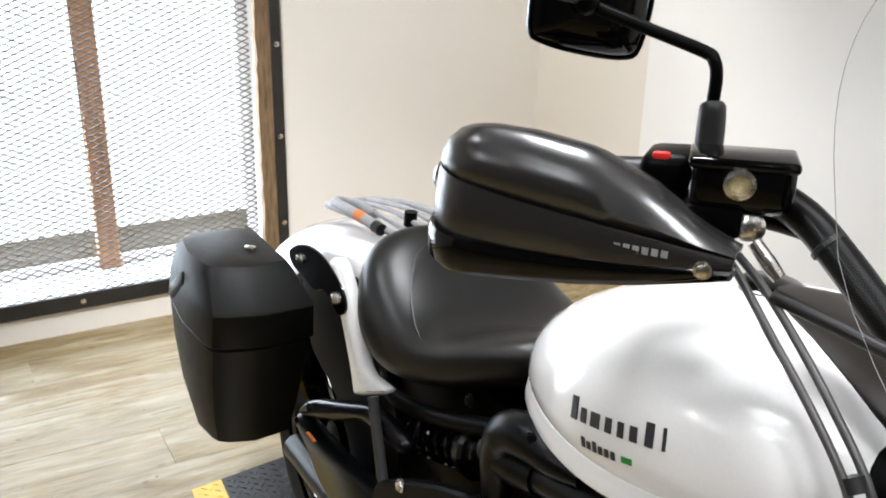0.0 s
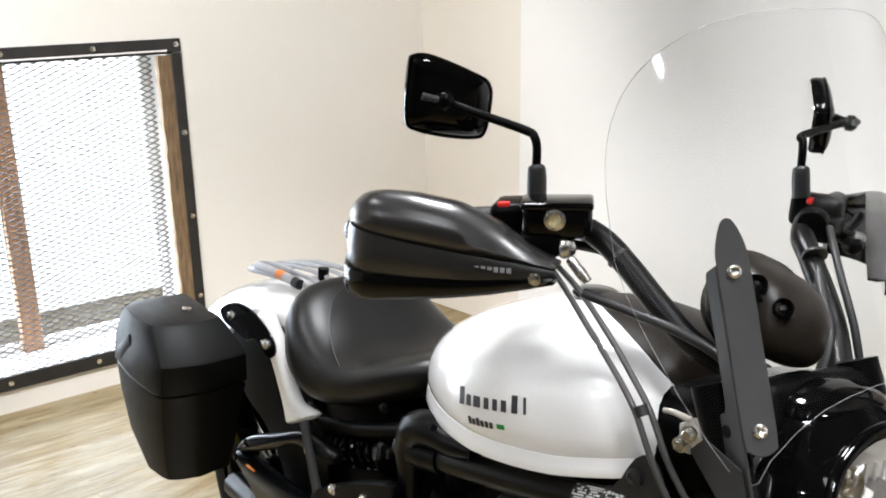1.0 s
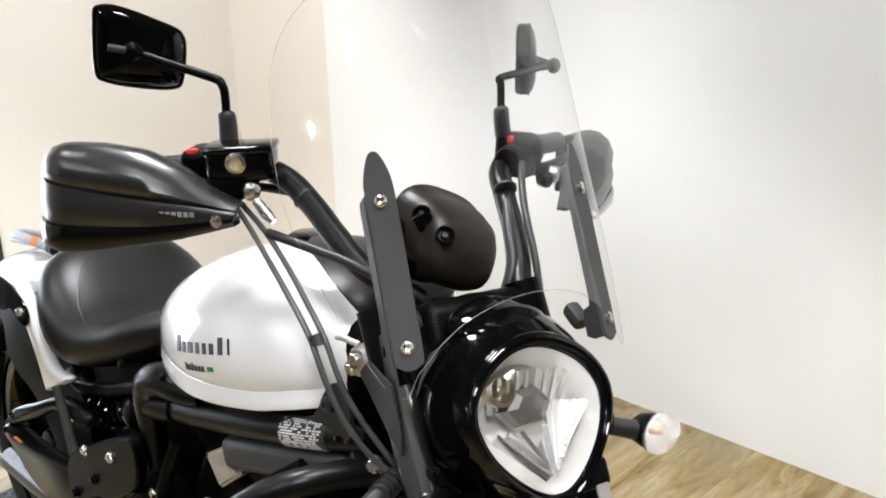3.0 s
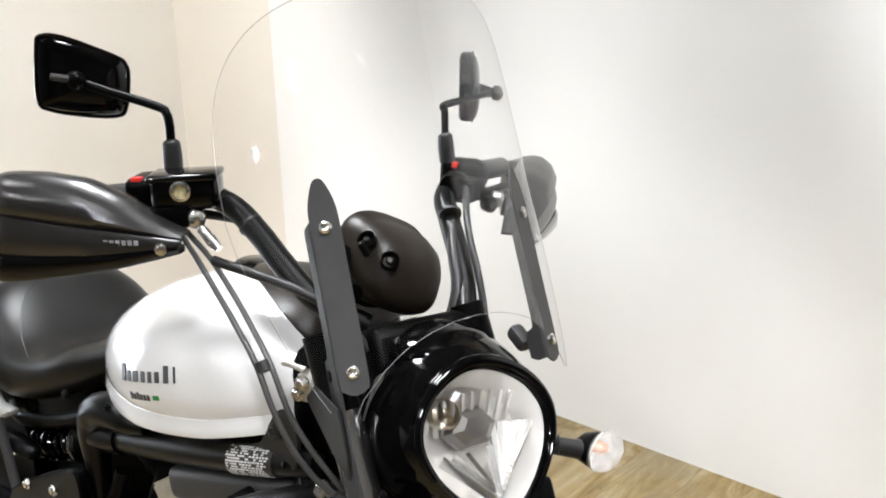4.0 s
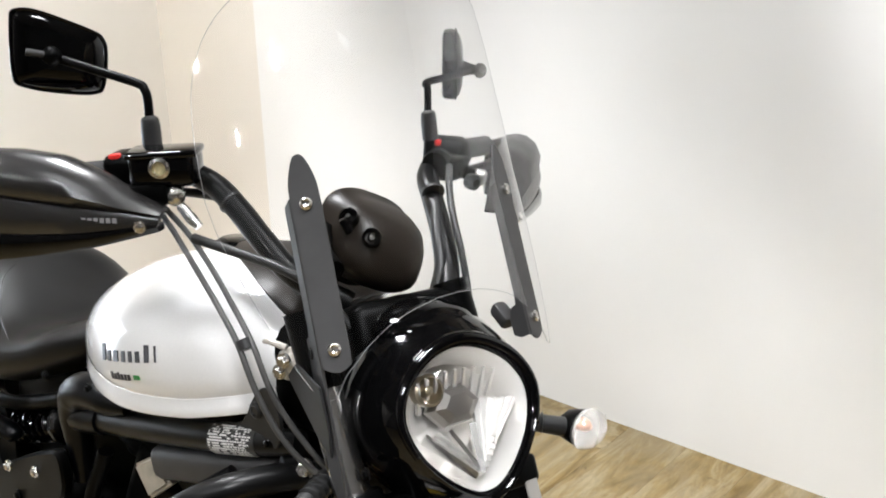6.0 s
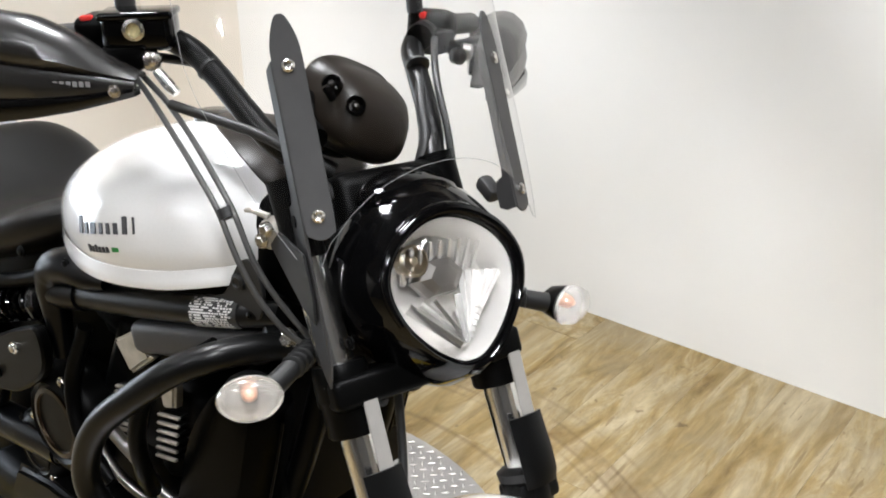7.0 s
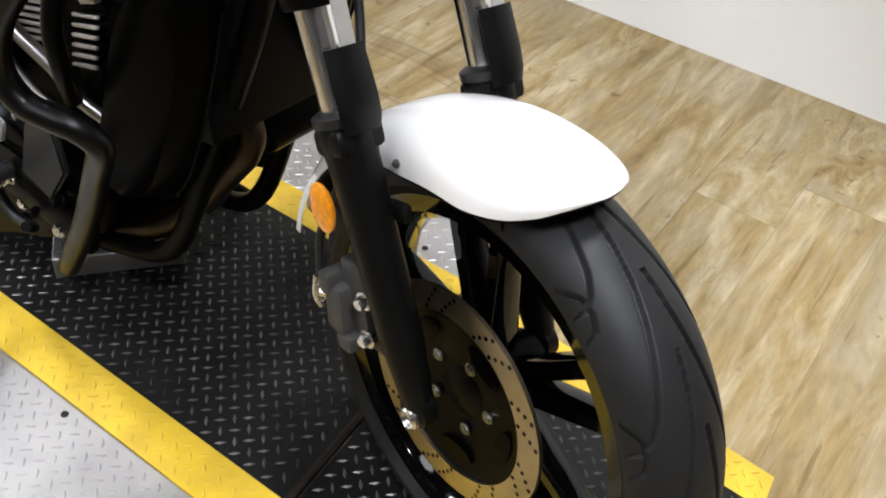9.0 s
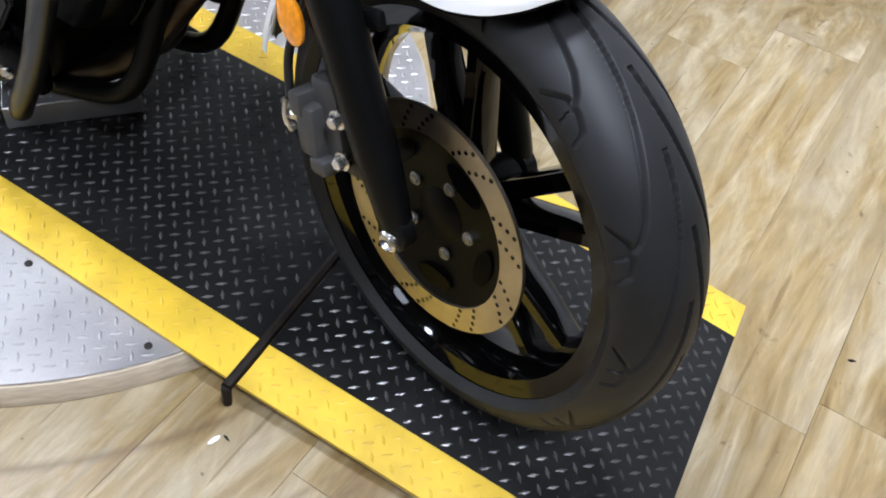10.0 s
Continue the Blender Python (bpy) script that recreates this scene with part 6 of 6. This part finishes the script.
part("preload_ring", lathe([(0.026, -0.012), (0.040, -0.009), (0.041, 0.004), (0.036, 0.010), (0.03, 0.012), (0.03, 0.026), (0.022, 0.03)], basis(sa + d * 0.263, d, (0, 1, 0)), 12), RING_STEEL, sh, "notched dark steel preload ring", smooth=20)
bolt(sa + Vector((0, -0.03, 0)), (0, -1, 0), 0.010, 0.010, BRIGHT, sh, "shock_bolt")

# -- swingarm, passenger peg bracket
sw = tube([(-0.93, -0.14, 0.38), (-1.15, -0.155, 0.36), (-1.35, -0.15, 0.335), (-1.575, -0.135, 0.306)], [0.034, 0.030, 0.026, 0.028], 14)
swa = part("swingarm", sw, SWINGARM_BLACK, bike, "semi-gloss black triangulated swingarm", F)
upper_blade = smooth_outline([(-1.486, 0.440), (-1.470, 0.462), (-1.436, 0.488), (-1.398, 0.508), (-1.306, 0.549), (-1.205, 0.594), (-1.10, 0.600), (-1.10, 0.572), (-1.221, 0.562), (-1.303, 0.518), (-1.371, 0.485), (-1.446, 0.450)], 3)
part("swingarm_stay", slab(upper_blade, 0.030, basis((0, -0.160, 0), (1, 0, 0), (0, 0, 1)), 0.007), SWINGARM_BLACK, swa, "upper stay", smooth=50)
lower_blade = smooth_outline([(-1.494, 0.424), (-1.482, 0.438), (-1.434, 0.446), (-1.343, 0.450), (-1.251, 0.459), (-1.12, 0.472), (-1.10, 0.40), (-1.25, 0.350), (-1.333, 0.353), (-1.385, 0.367), (-1.427, 0.390), (-1.478, 0.409)], 3)
part("swingarm_stay", slab(lower_blade, 0.034, basis((0, -0.161, 0), (1, 0, 0), (0, 0, 1)), 0.009), SWINGARM_BLACK, swa, "lower stay", smooth=50)
part("orange_label", box(0.034, 0.002, 0.011, basis((-1.400, -0.1785, 0.437), (0.8, 0, 0.0), (0, 0, 1)), 0.0004, 1), ORANGE_LABEL, swa, "small orange warning label")
for x, z in ((-1.478, 0.428), (-1.425, 0.482)):
    bolt((x, -0.177, z), (0, -1, 0), 0.006, 0.005, RING_STEEL, swa, "swingarm_bolt")
part("swingarm_left", tube([(-0.93, 0.14, 0.38), (-1.15, 0.15, 0.36), (-1.575, 0.135, 0.306)], [0.034, 0.03, 0.028], 12), SATIN_BLACK, bike, "black swingarm leg", F)
pb = slab(smooth_outline([(-1.13, 0.505), (-1.075, 0.550), (-1.0, 0.592), (-0.925, 0.628), (-0.875, 0.640), (-0.87, 0.57), (-0.96, 0.50), (-1.04, 0.47), (-1.09, 0.42), (-1.13, 0.43)], 4), 0.02, basis((0, -0.185, 0), (1, 0, 0), (0, 0, 1)), 0.004)
pbp = part("peg_bracket", pb, SATIN_BLACK, bike, "dark grey cast side bracket", F)
for x, z in ((-1.046, 0.560), (-0.95, 0.585), (-1.02, 0.515), (-1.10, 0.455)):
    bolt((x, -0.196, z), (0, -1, 0), 0.008, 0.007, BRIGHT if z > 0.54 else SATIN_BLACK, pbp, "bracket_bolt")

# -- engine
eng = bmesh.new()
box(0.40, 0.26, 0.26, pose(-0.86, 0.0, 0.36), 0.04, 4, eng)
box(0.22, 0.24, 0.20, pose(-0.72, 0.0, 0.55, 0, 25, 0), 0.03, 3, eng)
box(0.26, 0.22, 0.12, pose(-0.74, 0, 0.67, 0, 12, 0), 0.03, 3, eng)
engine = part("engine", eng, SATIN_BLACK, bike, "black parallel twin engine with bare fin edges", F, smooth=40)
# two stacks of black fins with bare outer edges
for count, x0, z0, dx, dz, run in ((8, -0.766, 0.564, -0.033, -0.085, 0.086), (6, -0.658, 0.560, -0.013, -0.077, 0.052)):
    for k in range(count):
        q = k / (count - 1)
        fm = pose(x0 + dx * q + run * 0.485, 0, z0 + dz * q + run * 0.12, 0, -14, 0)
        fin = part("cooling_fin", box(run, 0.262, 0.0045, fm, 0.0012, 1), SATIN_BLACK, engine)
        part("fin_edge", box(run, 0.006, 0.0046, fm @ pose(0, -0.1335, 0), 0.001, 1), PALE_ALLOY, fin, "bare alloy fin edge")
part("head_cover", slab([(-0.743, 0.655), (-0.688, 0.690), (-0.650, 0.657), (-0.706, 0.612)], 0.022, basis((0, -0.134, 0), (1, 0, 0), (0, 0, 1)), 0.005, seg=3), PALE_ALLOY, engine, "bare alloy head cover")
part("head_side", slab([(-0.637, 0.606), (-0.599, 0.646), (-0.604, 0.594), (-0.632, 0.584)], 0.018, basis((0, -0.134, 0), (1, 0, 0), (0, 0, 1)), 0.004, seg=3), PALE_ALLOY, engine, "bare alloy casting")
for cx, cz, r, dd in ((-0.885, 0.465, 0.098, 0.05), (-0.995, 0.36, 0.07, 0.035), (-0.80, 0.30, 0.075, 0.04)):
    part("engine_cover", lathe([(r, -0.01), (r, dd * 0.45), (r * 0.92, dd * 0.8), (r * 0.72, dd), (r * 0.66, dd * 0.9), (r * 0.1, dd * 0.92)], basis((cx, -0.13, cz), (0, -1, 0), (1, 0, 0)), 44), SATIN_BLACK, engine, "round black engine cover")
    part("cover_ring", lathe([(r * 0.6, dd * 0.86), (r * 0.62, dd * 0.98), (r * 0.54, dd * 1.0), (r * 0.52, dd * 0.88)], basis((cx, -0.13, cz), (0, -1, 0), (1, 0, 0)), 40, closed=True), HEADER if cx < -0.85 and r > 0.09 else SATIN_BLACK, engine)
    for k in range(6):
        a = radians(60 * k + 15)
        bolt((cx + r * 0.86 * math.cos(a), -0.13 - dd * 0.8, cz + r * 0.86 * math.sin(a)), (0, -1, 0), 0.007, 0.006, BRIGHT if k % 2 else SATIN_BLACK, engine, "cover_bolt")
part("oil_pipe", tube([(-0.80, -0.155, 0.66), (-0.83, -0.17, 0.56), (-0.80, -0.18, 0.48), (-0.74, -0.17, 0.42)], 0.012, 12), SATIN_BLACK, engine)
for pts, r in (([(-0.79, -0.15, 0.520), (-0.742, -0.16, 0.505), (-0.675, -0.16, 0.482), (-0.635, -0.16, 0.457), (-0.60, -0.145, 0.43)], 0.0105), ([(-0.81, -0.15, 0.462), (-0.769, -0.16, 0.447), (-0.713, -0.16, 0.423), (-0.66, -0.145, 0.40)], 0.0075)):
    part("coolant_pipe", tube(pts, r, 14), DARK_STEEL, engine, "dull steel coolant pipe")
part("air_duct", box(0.26, 0.10, 0.05, pose(-0.56, -0.095, 0.715, 0, -14, 6), 0.015, 3), BRACKET, engine, "dark grey plastic side duct")
# foot controls
peg = tube([(-0.80, -0.18, 0.27), (-0.80, -0.27, 0.275), (-0.80, -0.31, 0.28)], [0.014, 0.016, 0.017], 12)
part("foot_peg", peg, HOSE, engine, "black rubber rider foot peg")
part("brake_pedal", tube([(-0.84, -0.19, 0.23), (-0.76, -0.21, 0.22), (-0.68, -0.23, 0.25), (-0.665, -0.25, 0.27)], 0.008, 10), SATIN_BLACK, engine, "black rear brake pedal")
rng = random.Random(9)
for k in range(16):
    q = (rng.uniform(-0.92, -0.62), -0.17 - rng.uniform(0, 0.03), rng.uniform(0.17, 0.30))
    bolt(q, (rng.uniform(0, 0.7), -1, rng.uniform(0, 0.5)), rng.uniform(0.005, 0.010), rng.uniform(0.006, 0.014), BRIGHT if k % 3 else SATIN_BLACK, engine, "fitting_bolt")
part("control_bracket", box(0.30, 0.025, 0.06, pose(-0.78, -0.165, 0.235, 0, 8, 0), 0.008, 2), SATIN_BLACK, engine)
part("air_box", box(0.46, 0.20, 0.17, pose(-0.70, 0.03, 0.70, 0, -12, 0), 0.03, 3), SATIN_BLACK, engine, "black airbox below the tank")
part("far_case", box(0.52, 0.06, 0.42, pose(-0.80, 0.13, 0.45), 0.03, 3), SATIN_BLACK, engine)
part("neck_cover", box(0.17, 0.15, 0.20, pose(-0.41, 0.01, 0.80, 0, -20, 0), 0.03, 3), SATIN_BLACK, engine, "black frame neck cover")
part("sump", box(0.36, 0.22, 0.12, pose(-0.86, 0, 0.19), 0.03, 3), SATIN_BLACK, engine)
case = smooth_outline([(-1.06, 0.30), (-1.07, 0.10), (-1.03, 0.072), (-0.93, 0.072), (-0.84, 0.115), (-0.74, 0.160), (-0.695, 0.22), (-0.690, 0.30)], 3)
part("lower_case", slab(case, 0.05, basis((0, -0.150, 0), (1, 0, 0), (0, 0, 1)), 0.012, seg=3), SATIN_BLACK, engine, "black lower engine case")
part("case_plate", slab([(-0.765, 0.285), (-0.700, 0.262), (-0.655, 0.330), (-0.672, 0.400), (-0.735, 0.385)], 0.012, basis((0, -0.178, 0), (1, 0, 0), (0, 0, 1)), 0.004, seg=2), DARK_BRACKET, engine, "charcoal flat side plate")
part("hose_clip", box(0.018, 0.006, 0.042, pose(-0.795, -0.186, 0.345, 0, 20, 0), 0.006, 2), STRAP_GREY, engine, "pale oval hose clip")

# -- exhaust headers
for y, dx in ((-0.045, 0.0), (0.045, -0.04)):
    part("exhaust_header", tube([(-0.56, y, 0.53), (-0.47 + dx, y, 0.50), (-0.430 + dx, y, 0.452), (-0.430 + dx, y * 1.1, 0.415), (-0.455 + dx, y * 1.2, 0.375), (-0.51 + dx, y - 0.015, 0.30), (-0.59, y - 0.025, 0.212), (-0.73, y * 0.6 - 0.05, 0.13)], 0.0195, 16), HEADER, bike, "heat tinted exhaust header pipe", F)
part("muffler", box(0.46, 0.19, 0.11, pose(-1.05, -0.045, 0.165, 0, -2, 0), 0.035, 4), SATIN_BLACK, bike, "black underslung muffler", F)

# -- radiator and its shrouds
part("radiator", box(0.045, 0.26, 0.23, pose(-0.455, 0, 0.575, 0, -12, 0), 0.006, 2), SATIN_BLACK, bike, "black radiator core", F)
for sy in (-1, 1):
    rows = ((0.695, -0.395, -0.46), (0.66, -0.388, -0.50), (0.58, -0.405, -0.55), (0.48, -0.43, -0.58), (0.40, -0.458, -0.605), (0.355, -0.485, -0.615), (0.335, -0.52, -0.615))
    rings = []
    for z, xf, xb in smooth_rows(rows, 3):
        y0, y1 = 0.128 * sy, 0.165 * sy
        rings.append([(xf, y0 * 0.86, z), (xf - 0.004, y0 * 1.06, z), (xf - 0.03, y1 * 0.985, z), ((xf + xb) / 2, y1, z), (xb, y1 * 0.96, z), (xb, y0 * 0.95, z)])
    sr = part("radiator_shroud", loft(rings), SHROUD_BLACK, bike, "gloss black radiator shroud", F, smooth=35)
    part("shroud_edge", tube([(xf + 0.0, 0.128 * sy * 1.02, z) for z, xf, xb in rows[1:6]], 0.002, 6), SATIN_BLACK, sr)
part("lower_cover", box(0.10, 0.16, 0.10, pose(-0.475, 0.05, 0.425, 0, -20, 0), 0.03, 4), SHROUD_BLACK, bike, "black lower radiator cover", F)
part("down_tube", tube([(-0.36, -0.06, 0.80), (-0.40, -0.075, 0.60), (-0.47, -0.085, 0.40), (-0.55, -0.09, 0.20), (-0.70, -0.10, 0.14)], 0.017, 14), SATIN_BLACK, bike, "black frame down tube", F)
part("down_tube", tube([(-0.36, 0.06, 0.80), (-0.40, 0.075, 0.60), (-0.47, 0.085, 0.40), (-0.55, 0.09, 0.20), (-0.70, 0.10, 0.14)], 0.017, 14), SATIN_BLACK, bike, "black frame down tube", F)
part("horn", lathe([(0.012, -0.03), (0.042, -0.02), (0.044, 0.0), (0.02, 0.012)], basis((-0.33, 0.055, 0.70), (1, 0, 0.2), (0, 1, 0)), 24), SATIN_BLACK, bike, "black horn", F)

# -- crash bar
bar_pts = [(-0.345, -0.130, 0.785), (-0.363, -0.155, 0.788), (-0.376, -0.195, 0.793), (-0.393, -0.235, 0.791), (-0.424, -0.265, 0.772), (-0.471, -0.287, 0.730), (-0.520, -0.300, 0.682), (-0.552, -0.305, 0.628), (-0.562, -0.303, 0.575), (-0.543, -0.295, 0.541), (-0.511, -0.282, 0.529), (-0.484, -0.267, 0.518), (-0.474, -0.250, 0.490), (-0.508, -0.235, 0.430), (-0.587, -0.210, 0.290), (-0.667, -0.190, 0.165), (-0.70, -0.17, 0.13)]
cb = part("crash_bar", tube(bar_pts, 0.0172, 18), TUBE_BLACK, bike, "satin black tubular engine guard bar", F)
part("bar_stay", tube([(-0.49, -0.15, 0.74), (-0.555, -0.205, 0.68), (-0.585, -0.215, 0.60), (-0.60, -0.20, 0.52), (-0.63, -0.17, 0.46)], 0.0125, 14), SATIN_BLACK, cb)
part("bar_clamp", lathe([(0.018, -0.012), (0.021, -0.01), (0.021, 0.01), (0.018, 0.012)], basis((-0.372, -0.155, 0.789), (-0.5, -0.8, 0), (0, 0, 1)), 20), SATIN_BLACK, cb)
bolt((-0.352, -0.150, 0.800), (0.4, -1, 0.3), 0.010, 0.012, BRIGHT, cb, "clamp_bolt")
bolt((-0.345, -0.138, 0.780), (0.6, -0.8, 0), 0.008, 0.010, BRIGHT, cb, "clamp_bolt")
# side stand
part("side_stand", tube([(-0.80, 0.14, 0.16), (-0.76, 0.22, 0.07), (-0.74, 0.27, 0.018)], [0.014, 0.013, 0.012], 12), SATIN_BLACK, bike, "black side stand", F)


# ---- small flakes lying on the floor ----
rng = random.Random(21)
for x, y, size, mat, label in ((-0.094, -0.306, 0.013, WHITE_LABEL, "small curled white paint chip lying on the floor"), (-0.086, -0.292, 0.007, RUST, "small dark flake lying beside a paint chip"), (0.43, 0.52, 0.007, RUST, "small dark crumb of dirt on the floor")):
    rim = [(size * rng.uniform(0.6, 1.1) * math.cos(a), size * rng.uniform(0.15, 0.4) * math.sin(a)) for a in lin(0, 2 * math.pi, 9, endpoint=False)]
    tagged(part("paint_chip" if mat is WHITE_LABEL else "dirt_crumb", slab(rim, 0.0016, pose(0, 0, 0.0008)), mat, at=pose(x, y, 0.0003, 0, 0, rng.uniform(0, 90)), smooth=0), label, "debris")


# ---- floor planks ----
floor = part("floor", box(U1 - U0 + 2.0, V1 - V0 + 1.0, 0.08, pose((U0 + U1) / 2, (V0 + V1) / 2, -0.0435)), GROUT, at=ROOM, smooth=0)
tagged(floor, "worn light oak laminate floor planks with scuff marks", "floor", kind="structure")
PW, PL = 0.19, 1.28
plank_meshes = []
for k in range(3):
    b = box(PW - 0.0005, PL - 0.0005, 0.008, None, 0.0004, 1)
    bmesh.ops.recalc_face_normals(b, faces=b.faces)
    me = bpy.data.meshes.new("plank")
    b.to_mesh(me)
    b.free()
    me.materials.append(PLANK)
    plank_meshes.append(me)
rng = random.Random(11)
rows = int((U1 - U0 + 0.3) / PW) + 1
for i in range(rows):
    v = V0 - rng.uniform(0, PL)
    while v < V1:
        ob = new("plank", plank_meshes[i % 3])
        ob.parent = floor
        run = min(PL, V1 + 0.08 - v)
        ob.matrix_basis = pose(U0 - 0.05 + (i + 0.5) * PW, v + run / 2, -0.004 + rng.uniform(-0.0002, 0.0002), 0, 0, rng.choice((0, 180))) @ Matrix.Diagonal((1, run / PL, 1, 1))
        v += PL
